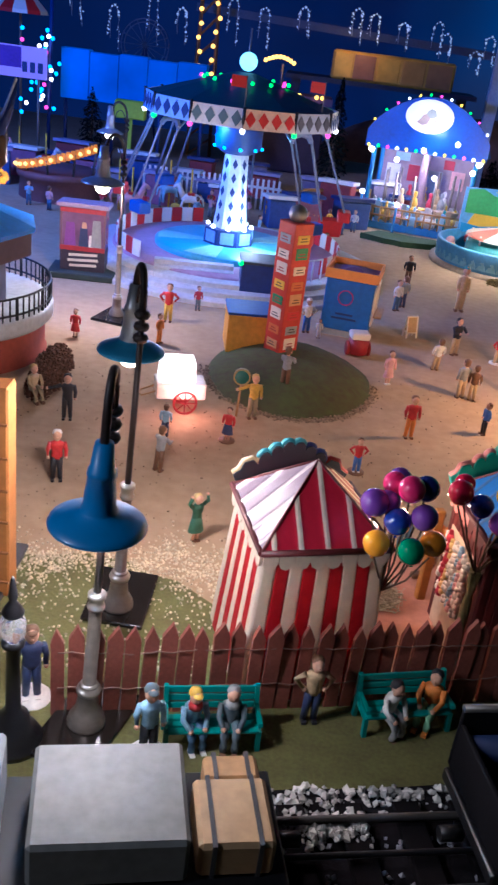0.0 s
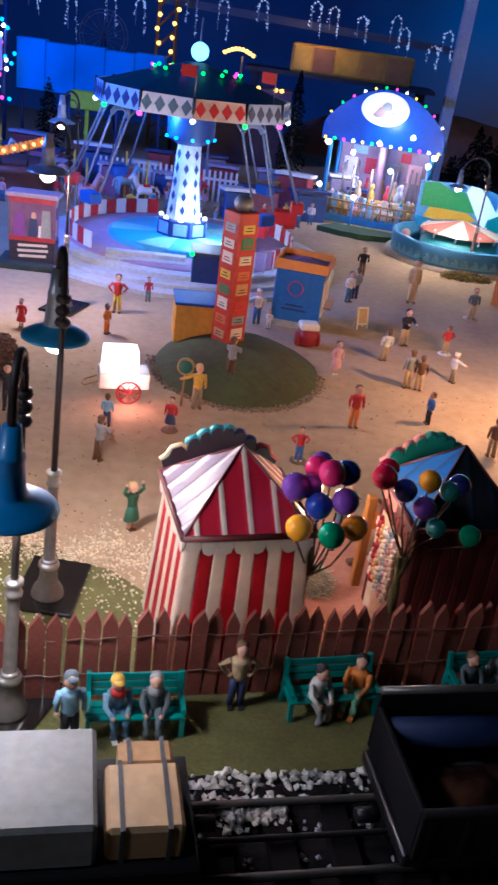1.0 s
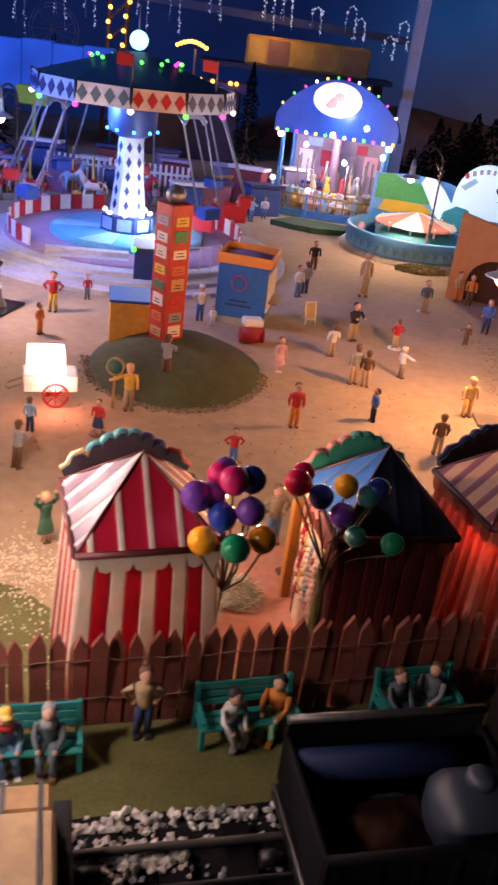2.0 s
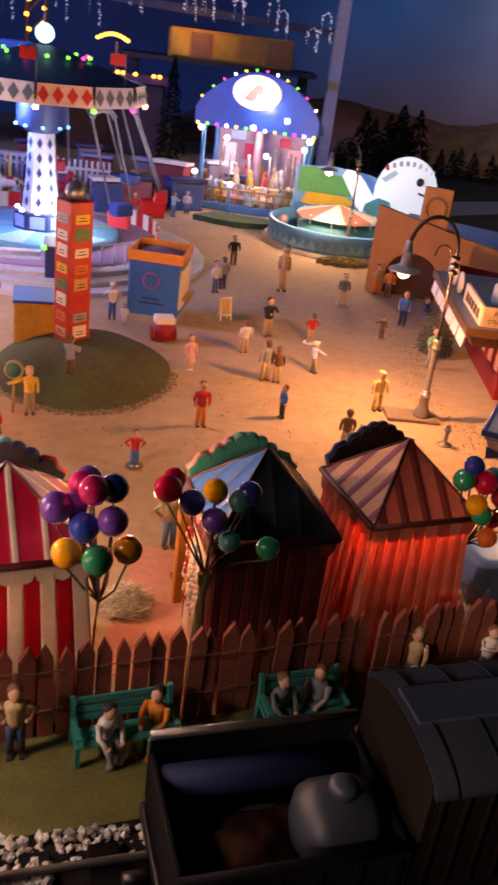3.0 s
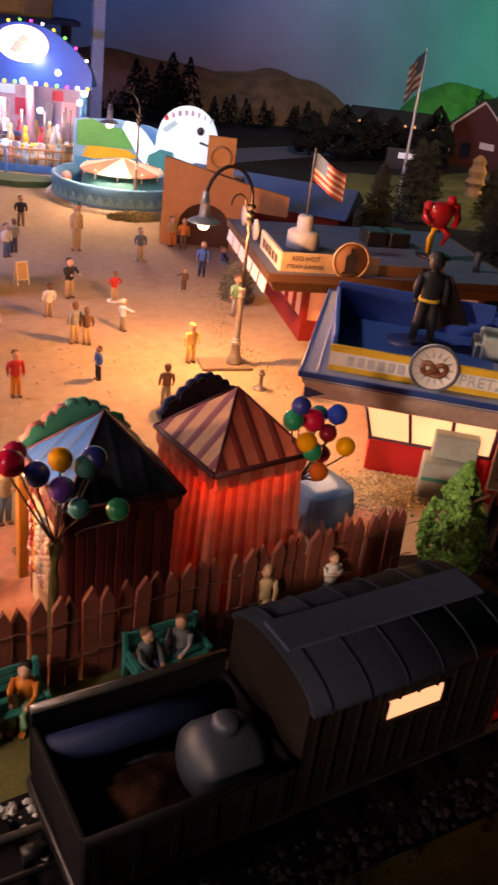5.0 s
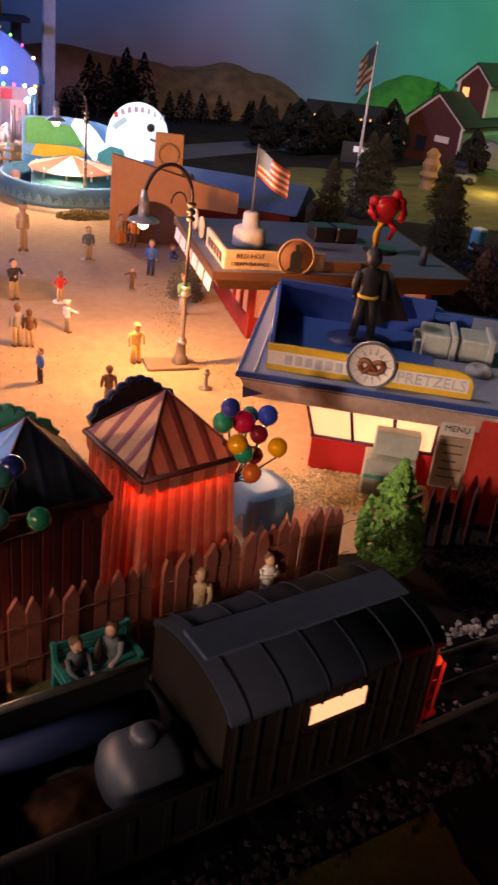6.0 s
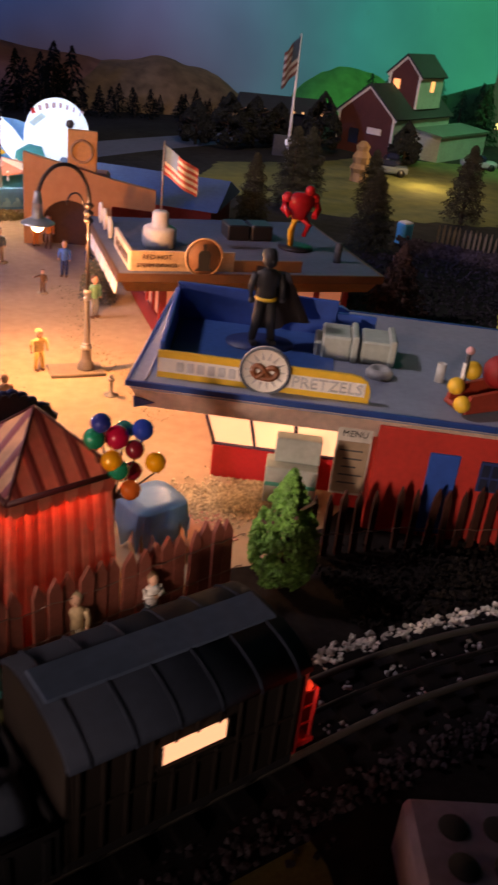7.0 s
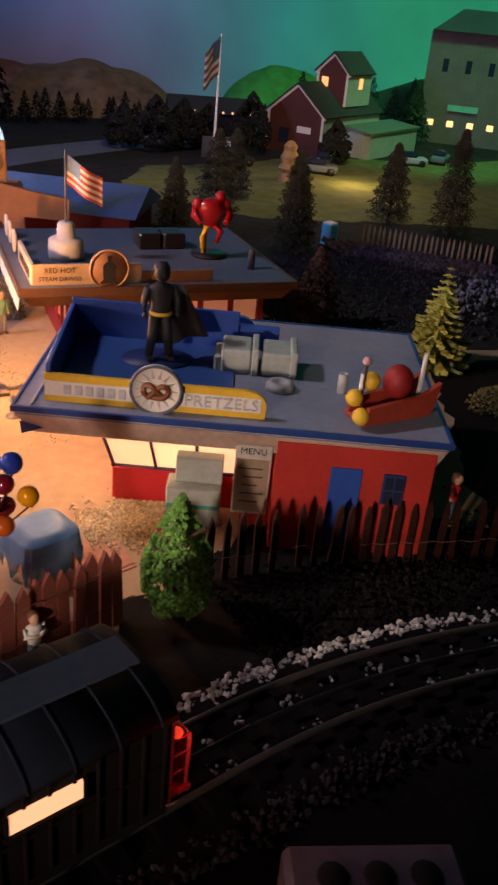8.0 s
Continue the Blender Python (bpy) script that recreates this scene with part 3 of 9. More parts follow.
# ---- picket fence ----
def fence(points, step, label, height=4.9, width=0.76, material=PICKET, wires=(1.6, 3.55)):
    t = thing("picket_fence", points[0][0], points[0][1], 0, 0, label, "fence")
    me = [None] * 5
    for v in range(5):
        bm = B()
        w = width * (0.9 + 0.05 * v)
        hh = height * (0.97 + 0.012 * v)
        slab(bm, [(-w / 2, 0), (w / 2, 0), (w / 2 * 0.97, hh - 0.7), (w * 0.05 * (v - 2), hh), (-w / 2, hh - 0.68)], 0.24, Matrix.Translation((0, 0.12, 0)) @ UP)
        me[v] = mesh_of("picket", bm, material)
    x0, y0 = points[0]
    k = 0
    for (ax, ay), (bx, by) in zip(points, points[1:]):
        d = math.hypot(bx - ax, by - ay)
        rz = math.degrees(math.atan2(by - ay, bx - ax))
        for i in range(int(d / step)):
            q = (i * step + random.uniform(-0.05, 0.05)) / d
            ob = new("picket", me[(k * 3 + i // 4) % 5])
            ob.parent = t
            ob.matrix_basis = pose((ax + (bx - ax) * q - x0) * C, (ay + (by - ay) * q - y0) * C, -0.12 * C * random.random(), random.uniform(-2, 2), random.uniform(-1.8, 1.8), rz + random.uniform(-4, 4))
            k += 1
        for z in wires:
            bm = B()
            pts = []
            n = int(d / 0.3)
            for i in range(n + 1):
                q = i / n
                side = 0.2 + 0.04 * math.sin(i * 2.1)
                pts.append((ax + (bx - ax) * q - x0 + side * math.sin(math.radians(rz)), ay + (by - ay) * q - y0 - side * math.cos(math.radians(rz)), z + 0.045 * math.sin(i * 1.05) + 0.12 * noise.noise((i * 0.09, z, 2))))
            sweep(bm, pts, 0.032, 5)
            part("wire", bm, mat("rusty_wire", (0.26, 0.15, 0.12), 0.45, metal=0.5), t, "thin twisted rusty wire")
    return t


fence([(-6.9, 28.9), (20.0, 35.0), (31.4, 38.1)], 0.78, "red-brown wooden picket fence with twisted wires", width=0.64)
# this fence's paint is darkened in place of the shade it stands in
fence([(35.5, 39.6), (42.0, 38.8), (52.6, 35.6), (64, 32.0)], 0.95, "picket fence painted dark for shade behind the railway curve", height=4.3, width=0.38, material=mat("shaded_picket", (0.04, 0.014, 0.01), 0.8, vary=0.3, scale=500, sheen=0.12), wires=(1.6,))
fence([(88.8, 100.8), (94.8, 93.6), (101.2, 87.0), (116, 71)], 0.72, "weathered far picket fence beside the meadow", height=3.4, width=0.3, material=mat("weathered_picket", (0.26, 0.2, 0.13), 0.85), wires=())


# ---- lamp posts ----
def lamp_post(x, y, rz, height, drop, label, arm=1.9, plinth=None, plate=(2.6, 4.6), shade=SHADEBLUE, wide=1.0, foot=0.0, turned=0.0, tilt=0.0, neck=None, slim=1.0, shift=0.0):
    """Gooseneck lamp post: plate, stepped shaft, dark pole and crook, bell shade hung at local +y."""
    t = thing("street_lamp", x, y, foot, rz, label, "lamp post", "gooseneck lamp posts")
    t.matrix_basis = pose(0, 0, 0, 0, 0, 0) @ pose(x * C, y * C, foot * C, 0, tilt, 0) @ pose(0, 0, 0, 0, 0, rz)
    bm = B()
    box(bm, -shift * math.sin(radians(turned)), shift * math.cos(radians(turned)), 0, plate[0], plate[1], 0.28, rz=turned, bevel=0.06)
    part("base_plate", bm, plinth or mat("gloss_black", (0.015, 0.012, 0.01), 0.15, vary=0.2), t, "" if plinth else "glossy black base plate")
    bm = B()
    hs = height * 0.42
    thin = Matrix.Diagonal((slim, slim, 1, 1))
    lathe(bm, [(0, 0.28), (0.98, 0.28), (1.0, 0.42), (0.9, 0.5), (0.94, 0.62), (0.8, 0.7), (0.82, 0.82), (0.64, 0.95), (0.58, 1.3), (0.5, 2.0), (0.5, 2.4), (0.36, 2.5), (0.31, hs - 0.9), (0.31, hs - 0.1), (0, hs - 0.1)], 18, m=thin)
    sh = part("shaft", bm, STEEL, t, "pewter grey tapered shaft")
    for prof in ([(0.5, 1.95), (0.6, 2.0), (0.64, 2.12), (0.6, 2.24), (0.52, 2.26), (0.5, 2.36), (0.42, 2.5), (0.34, 2.52)], [(0.3, hs - 0.85), (0.42, hs - 0.8), (0.44, hs - 0.66), (0.36, hs - 0.6), (0.37, hs - 0.3), (0.45, hs - 0.24), (0.45, hs - 0.08), (0.25, hs), (0, hs)]):
        bm = B()
        lathe(bm, prof, 18, m=thin)
        part("ring", bm, mat("bright_pewter", (0.5, 0.47, 0.42), 0.3, metal=0.8), sh, "bright turned ring")
    bm = B()
    rise = arm * 0.8 if arm < 3 else 2.6
    ht = height - rise
    rod(bm, (0, 0, hs - 0.1), (0, 0, ht), 0.19 * slim, 0.17 * slim, 10)
    part("pole", bm, POST, t, "dark brown upper pole")
    for z in (ht - 1.5, ht - 0.95, ht - 0.4):
        bm = B()
        lathe(bm, [(0, z - 0.2), (0.3, z - 0.16), (0.37, z), (0.3, z + 0.16), (0, z + 0.2)], 12)
        part("collar", bm, POST, t)
    bm = B()
    pts = [(0, arm / 2 - arm / 2 * math.cos(a), ht + rise * math.sin(a)) for a in (math.pi * k / 16 for k in range(17))]
    end = drop + (2.6 if arm < 3 else 1.6)
    sweep(bm, [(0, 0, ht - 0.4)] + pts + [(0, arm, min(ht - 0.2, end + 0.6)), (0, arm, end)], 0.2 * slim, 10)
    part("crook", bm, POST, t, "black curved crook")
    bm = B()
    small = 0.3 if arm < 3 else 0.16
    sweep(bm, [(0, arm * 0.12 + arm * small - arm * small * math.cos(a), ht - 0.3 + rise * 2.07 * small * math.sin(a)) for a in (math.pi * k / 10 for k in range(11))], 0.07, 6)
    part("scroll", bm, POST, t)
    bm = B()
    zb = drop
    L = end - zb + 0.7
    w = wide
    lathe(bm, [(0.0, zb + L), (0.28 * w, zb + L), (0.38 * w, zb + 0.7 * L), (0.44 * w, zb + 0.68 * L), (0.46 * w, zb + 0.62 * L), (0.42 * w, zb + 0.6 * L), (0.52 * w, zb + 0.24 * L), (0.6 * w, zb + 0.18 * L)], 32, at=(0, arm, 0))
    part("neck", bm, neck or shade, t, "tapered shade neck")
    bm = B()
    lathe(bm, [(0.56 * w, zb + 0.2 * L), (0.66 * w, zb + 0.165 * L), (0.92 * w, zb + 0.13 * L), (1.3 * w, zb + 0.07 * L), (1.51 * w, zb + 0.025 * L), (1.53 * w, zb), (1.46 * w, zb + 0.01), (1.3 * w, zb + 0.06 * L), (0.6 * w, zb + 0.16 * L), (0, zb + 0.2 * L)], 36, at=(0, arm, 0))
    part("shade", bm, shade, t, "wide dished enamel shade")
    bm = B()
    ball(bm, 0, arm, zb - 0.2 * w, 0.56 * w, 14, 10, sz=1.0)
    part("bulb", bm, WARMBULB, t, "lit round bulb").visible_shadow = False
    return t


lamp_post(-5.5, 28.4, 183, 17.2, 11.6, "pewter lamp post with blue bell shade before the fence", turned=-20, wide=1.18, tilt=1.9, plate=(3.0, 5.2), slim=0.84)
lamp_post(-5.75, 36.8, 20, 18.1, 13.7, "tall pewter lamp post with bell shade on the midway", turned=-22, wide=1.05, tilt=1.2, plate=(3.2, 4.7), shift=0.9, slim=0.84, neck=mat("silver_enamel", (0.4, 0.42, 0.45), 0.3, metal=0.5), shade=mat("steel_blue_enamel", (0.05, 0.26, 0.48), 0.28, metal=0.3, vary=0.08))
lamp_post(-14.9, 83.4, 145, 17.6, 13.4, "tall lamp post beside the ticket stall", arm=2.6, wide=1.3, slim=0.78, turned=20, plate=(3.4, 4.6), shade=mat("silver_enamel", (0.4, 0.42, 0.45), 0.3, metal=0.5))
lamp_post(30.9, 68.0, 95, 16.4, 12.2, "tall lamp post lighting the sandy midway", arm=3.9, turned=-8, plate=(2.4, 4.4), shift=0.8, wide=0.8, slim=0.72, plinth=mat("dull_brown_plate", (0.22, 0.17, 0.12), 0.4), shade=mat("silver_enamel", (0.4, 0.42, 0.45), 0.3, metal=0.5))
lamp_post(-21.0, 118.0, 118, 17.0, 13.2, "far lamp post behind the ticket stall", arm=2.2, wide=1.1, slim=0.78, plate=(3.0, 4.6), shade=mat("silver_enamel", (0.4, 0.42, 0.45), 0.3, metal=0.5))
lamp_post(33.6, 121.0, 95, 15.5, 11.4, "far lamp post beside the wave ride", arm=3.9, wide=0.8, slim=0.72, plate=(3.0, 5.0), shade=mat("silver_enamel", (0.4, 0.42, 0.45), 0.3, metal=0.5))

# short black lantern in front of the fence
t = thing("lantern_post", -8.25, 27.0, 0, 0, "short black post with a clear glass lantern", "lantern")
t.matrix_basis = t.matrix_basis @ Matrix.Diagonal((0.92, 0.92, 1.08, 1))
bm = B()
lathe(bm, [(0, 0), (1.35, 0), (1.35, 0.3), (1.1, 0.4), (1.15, 0.6), (0.8, 0.8), (0.7, 1.4), (0.35, 1.7), (0.3, 4.7), (0.5, 4.8), (0.5, 5.0), (0, 5.0)], 18)
part("post", bm, BLACK, t)
bm = B()
lathe(bm, [(0.3, 5.0), (0.55, 5.3), (0.58, 5.8), (0.42, 6.2), (0.0, 6.25)], 16)
glass = mat("smoky_glass", (0.85, 0.86, 0.9), 0.05, vary=0.02, bump=0)
glass.node_tree.nodes["Principled BSDF"].inputs["Transmission Weight"].default_value = 0.85
part("globe", bm, glass, t, "clear glass globe").visible_shadow = False
bm = B()
lathe(bm, [(0.45, 6.2), (0.5, 6.3), (0.3, 6.6), (0.16, 6.8), (0.22, 7.0), (0.16, 7.3), (0.1, 7.7), (0, 7.9)], 14)
part("finial", bm, BLACK, t)


# ---- benches and figures along the fence ----
def bench(x, y, rz, width, label):
    t = thing("bench", x, y, 0, rz, label, "bench", "teal park benches")
    for k in range(3):
        bm = B()
        box(bm, 0, -0.25 + 0.4 * k, 0.95, width, 0.34, 0.14, bevel=0.03)
        part("seat_slat", bm, TEAL, t)
    for k in range(3):
        bm = B()
        box(bm, 0, 0.98 + 0.06 * k, 1.2 + 0.38 * k, width, 0.14, 0.31, rx=-8, bevel=0.03)
        part("back_slat", bm, TEAL, t)
    for s in (-1, 1):
        bm = B()
        slab(bm, [(-0.5, 0), (-0.25, 0), (-0.2, 0.85), (0.75, 0.9), (0.85, 0), (1.1, 0), (1.05, 1.4), (1.22, 2.36), (1.0, 2.36), (0.8, 1.55), (-0.4, 1.5), (-0.45, 1.35), (0.72, 1.38), (0.72, 1.08), (-0.4, 1.02)], 0.2,
             Matrix.Translation((s * width / 2 - 0.1, 0, 0)) @ pose(0, 0, 0, 90, 0, 90))
        part("end_frame", bm, TEAL, t)
    return t


bench(0.0, 28.3, 11, 4.0, "teal park bench with two seated figurines")
bench(8.7, 30.85, 15, 4.1, "teal park bench in the fence's shadow")
bench(16.4, 32.6, 14, 3.6, "dark teal park bench beside the railway")
figure(-2.6, 27.2, 20, "sky", "black", "figurine in blue shirt and black braces standing on a pale base", hair="black", height=3.75, hat="slate", shoes="black", stand="white", arms="down", wide=0.95)
figure(-0.95, 28.6, 25, "sky", "denim", "seated figurine in denim with a yellow cap and red scarf", arms="sit", hair="blond", hat="yellow", shoes="white", scarf="red", lean=6)
figure(0.75, 28.75, 5, "slate", "slate", "seated old figurine in a grey shawl and dress", arms="sit", hair="grey", shoes="brown", scarf="grey")
figure(4.3, 30.5, 10, "tan", "navy", "figurine in tan shirt and navy trousers, elbows out", arms="hips", hair="brown", shoes="black")
figure(7.8, 30.8, 35, "white", "grey", "seated figurine in white shirt leaning forward", arms="sit", hair="black", lean=8)
figure(9.9, 31.55, -25, "orange", "mint", "seated figurine in orange top and green skirt", arms="sit", hair="black", shoes="orange")
figure(15.3, 32.7, 25, "slate", "navy", "seated figurine in dark clothes on a bench", arms="sit", hair="brown")
figure(17.0, 33.3, -35, "grey", "slate", "seated figurine in a grey jacket", arms="sit", hair="brown", shoes="white")
figure(21.8, 35.4, -30, "tan", "khaki", "figurine in a tan coat beside the fence", arms="down", hair="khaki")
figure(25.8, 36.2, 10, "white", "slate", "figurine in a pale shirt beside the fence", arms="cross", hair="brown", height=3.3)
figure(-8.25, 29.7, 20, "navy", "navy", "figurine in a dark blue suit with a cap", hat="brown", shoes="white", height=3.9, stand="white")


# ---- balloons ----
STALK = mat("olive_stalk", (0.13, 0.11, 0.035), 0.8, vary=0.4, scale=300, bump=0.5)


def balloons(x, y, tie, spots, label, root=(0, 0), girth=0.16):
    """A bunch of glossy balloons on stems gathered at twisted stalks; spots are local x, y, z, colour."""
    t = thing("balloon_bunch", x, y, 0, 0, label, "balloons", "balloon bunches")
    for k in range(4):
        bm = B()
        a = tau * k / 4 + 0.5
        ox, oy = girth * 0.7 * math.cos(a), girth * 0.7 * math.sin(a)
        sweep(bm, [(root[0] + ox * 0.5, root[1] + oy * 0.5, 0), (root[0] * 0.97 + oy * 0.5, root[1] * 0.97 - ox * 0.5, tie * 0.35), (root[0] * 0.92 - ox * 0.4, root[1] * 0.92 - oy * 0.4, tie * 0.7), (root[0] * 0.8 + ox, root[1] * 0.8 + oy, tie)], lambda q: girth * (0.62 - 0.2 * q), 6)
        part("stake", bm, STALK, t, "twisted olive brown stalk")
    for bx, by, bz, r, col in spots:
        r *= 0.79
        bm = B()
        lathe(bm, [(0, -1.16 * r), (0.16 * r, -1.14 * r), (0.09 * r, -1.04 * r), (0.4 * r, -0.92 * r), (0.78 * r, -0.62 * r), (0.97 * r, -0.2 * r), (r, 0.12 * r), (0.9 * r, 0.48 * r), (0.62 * r, 0.8 * r), (0.3 * r, 0.96 * r), (0, r)], 18,
              m=Matrix.Translation((bx, by, bz)) @ pose(0, 0, 0, random.uniform(-14, 14), random.uniform(-14, 14), 0))
        b = part("balloon", bm, mat("balloon_" + col, dict(red=(0.55, 0.01, 0.05), pink=(0.6, 0.02, 0.14), purple=(0.16, 0.05, 0.34), blue=(0.02, 0.05, 0.36), yellow=(0.85, 0.35, 0.01), amber=(0.75, 0.25, 0.01), green=(0.0, 0.22, 0.1), maroon=(0.2, 0.01, 0.02), orange=(0.6, 0.12, 0.02), teal=(0.03, 0.2, 0.18), navy=(0.02, 0.03, 0.2))[col], 0.12, vary=0.04, gloss=1.0, bump=0), t, "glossy %s balloon" % col)
        bm = B()
        sweep(bm, [(root[0] * 0.8, root[1] * 0.8, tie - 0.2), ((bx + root[0] * 0.6) * 0.5, by * 0.5, tie + (bz - tie) * 0.35), (bx, by, bz - 1.1 * r)], 0.05, 5)
        part("stem", bm, BARK, t)
    return t


balloons(8.0, 34.4, 5.0, [(-2.05, -2.50, 9.0, 0.76, "yellow"), (-0.80, -3.70, 9.55, 0.74, "green"), (0.25, -2.80, 9.5, 0.72, "amber"), (-1.40, -2.70, 10.3, 0.76, "blue"), (-0.35, -2.80, 10.7, 0.74, "purple"), (-2.45, -2.40, 10.9, 0.8, "purple"),
                          (-1.85, -2.10, 10.85, 0.7, "purple"), (-1.10, -2.70, 11.9, 0.74, "pink"), (-1.6, -1.6, 11.5, 0.7, "pink"), (-0.40, -2.20, 11.75, 0.72, "navy"), (-1.40, -1.30, 11.6, 0.66, "purple")], "bunch of glossy balloons on a stake by the red tent", root=(-1.1, 0.2), girth=0.08)
balloons(12.0, 36.2, 6.0, [(-2.35, -1.8, 10.65, 0.76, "red"), (-1.35, -2.0, 10.2, 0.7, "blue"), (-0.5, -2.5, 11.1, 0.64, "yellow"), (0.5, -2.4, 10.65, 0.62, "teal"), (-0.4, -2.3, 9.6, 0.7, "purple"), (0.9, -2.2, 10.9, 0.66, "navy"), (0.3, -2.4, 8.7, 0.6, "teal"), (1.9, -2.4, 8.5, 0.66, "green"), (-2.1, -1.2, 10.8, 0.62, "red")],
         "bunch of dark glossy balloons before the blue tent", root=(-0.5, -0.9), girth=0.34)
balloons(24.9, 40.2, 5.5, [(-1.4, -2.2, 10.85, 0.62, "navy"), (-1.7, -2.2, 10.1, 0.68, "green"), (-0.6, -2.1, 10.0, 0.74, "red"), (0.6, -2.2, 10.3, 0.66, "blue"), (-0.9, -2.4, 8.95, 0.66, "yellow"), (-0.6, -2.5, 8.5, 0.66, "green"), (1.25, -2.4, 8.6, 0.64, "yellow"), (0.25, -2.2, 9.3, 0.6, "maroon"), (0.2, -2.0, 7.0, 0.64, "orange"), (-0.1, -1.6, 10.05, 0.6, "teal"), (0.4, -1.6, 7.8, 0.6, "maroon")],
         "bunch of glossy balloons beside the glowing red tent")


# ---- ticket tower and booths on the mound ----
t = thing("price_tower", 1.65, 74.4, 1.6, 42, "tall red tower covered with coloured price cards", "tower")
bm = B()
box(bm, 0, 0, -0.8, 2.15, 2.15, 12.8, bevel=0.08)
part("column", bm, mat("red_orange_tower", (0.5, 0.035, 0.014), 0.5), t)
cards = [CREAM, YELLOW, CREAM, TAN, GREYP, CREAM, GREEN, mat("orange_card", (0.6, 0.16, 0.04)), RED]
for s in range(2):
    for k in range(8):
        bm = B()
        box(bm, 0, -1.1, 0.9 + 1.34 * k, 1.3, 0.1, 0.75 if (k + s) % 3 else 1.0, bevel=0.02)
        bmesh.ops.transform(bm, matrix=pose(0, 0, 0, 0, 0, -90 * s), verts=bm.verts)
        card = part("price_card", bm, cards[(k * 4 + s * 3) % 9], t)
        for j in range(2):
            bm = B()
            box(bm, 0, -1.16, 1.12 + 1.34 * k + 0.24 * j, 0.85 - 0.25 * j, 0.03, 0.08)
            bmesh.ops.transform(bm, matrix=pose(0, 0, 0, 0, 0, -90 * s), verts=bm.verts)
            part("text_bar", bm, BLACK if (k + s) % 2 else MAROON, card)
bm = B()
ball(bm, 0, 0, 12.6, 0.8, 18, 12)
part("ball", bm, mat("dull_chrome", (0.3, 0.3, 0.32), 0.38, metal=0.8), t, "dull chrome ball")
t = thing("orange_booth", -1.6, 78.0, 1.2, 8, "orange booth with a blue lid beside the red tower", "booth")
bm = B()
box(bm, 0, 0, -0.5, 4.0, 4.2, 3.6, bevel=0.06)
part("body", bm, mat("amber_paint", (0.75, 0.34, 0.03), 0.5), t)
bm = B()
box(bm, 0, 0, 3.1, 4.2, 4.4, 0.25, bevel=0.05)
part("lid", bm, BLUEP, t)

t = thing("food_booth", 8.65, 89.0, 0, -11, "blue plastic food booth with an orange trimmed open roof", "booth")
bm = B()
box(bm, 0, 0, 0.7, 5.0, 5.4, 5.3, bevel=0.1)
part("body", bm, mat("dull_blue_booth", (0.02, 0.13, 0.45), 0.5), t)
bm = B()
box(bm, 0, 0, 0, 4.7, 5.1, 0.75)
part("skirt", bm, GREYP, t)
for x, y, sx, sy, rx, ry in ((0, -2.6, 5.5, 0.2, 0, 0), (0, 2.6, 5.5, 0.2, 0, 0), (-2.65, 0, 0.2, 5.2, 0, 0), (2.65, 0, 0.2, 5.2, 0, 0)):
    bm = B()
    box(bm, x, y, 6.0, sx, sy, 1.0, bevel=0.04)
    part("roof_edge", bm, ORANGE, t, "orange roof edge")
bm = B()
lathe(bm, [(3.4, 6.3), (2.9, 6.35), (0.6, 6.9), (0, 6.95)], 4, smooth=False, start=tau / 8)
part("roof", bm, mat("plum_roof", (0.1, 0.035, 0.12), 0.5), t, "dark plum hipped roof")
bm = B()
box(bm, 2.6, -0.2, 1.6, 0.2, 4.6, 3.9, bevel=0.03)
part("hatch", bm, CREAM, t, "cream serving hatch")
bm = B()
box(bm, 3.0, -0.2, 2.4, 1.1, 3.6, 0.2, bevel=0.04)
part("counter", bm, WOOD, t)
bm = B()
sweep(bm, ring_pts(-0.3, 0, 0, 0.75, 14), 0.07, 5)
bmesh.ops.transform(bm, matrix=Matrix.Translation((0, -2.74, 4.2)) @ pose(0, 0, 0, 90), verts=bm.verts)
part("emblem", bm, mat("magenta_paint", (0.4, 0.03, 0.2)), t, "magenta ring emblem")
for j in range(2):
    bm = B()
    box(bm, -0.2, -2.72, 1.9 + 0.45 * j, 2.6 - 0.8 * j, 0.06, 0.2)
    part("text_bar", bm, NAVY, t)

# red drum cart with a white lid
t = thing("drum_cart", 9.4, 81.6, 0, 10, "dark red drum cart with a white box lid", "cart")
bm = B()
lathe(bm, [(0, 0.25), (1.0, 0.25), (1.0, 1.7), (0, 1.7)], 18)
part("drum", bm, mat("dark_red_drum", (0.3, 0.015, 0.02), 0.5), t)
bm = B()
box(bm, 0, 0, 1.7, 1.9, 1.5, 0.7, bevel=0.15)
part("lid", bm, WHITEP, t)
for s in (-1, 1):
    bm = B()
    lathe(bm, [(0, -0.12), (0.7, -0.12), (0.7, 0.12), (0, 0.12)], 14, m=Matrix.Translation((s * 1.05, 0, 0.7)) @ pose(0, 0, 0, 0, 90, 0))
    part("wheel", bm, MAROON, t)

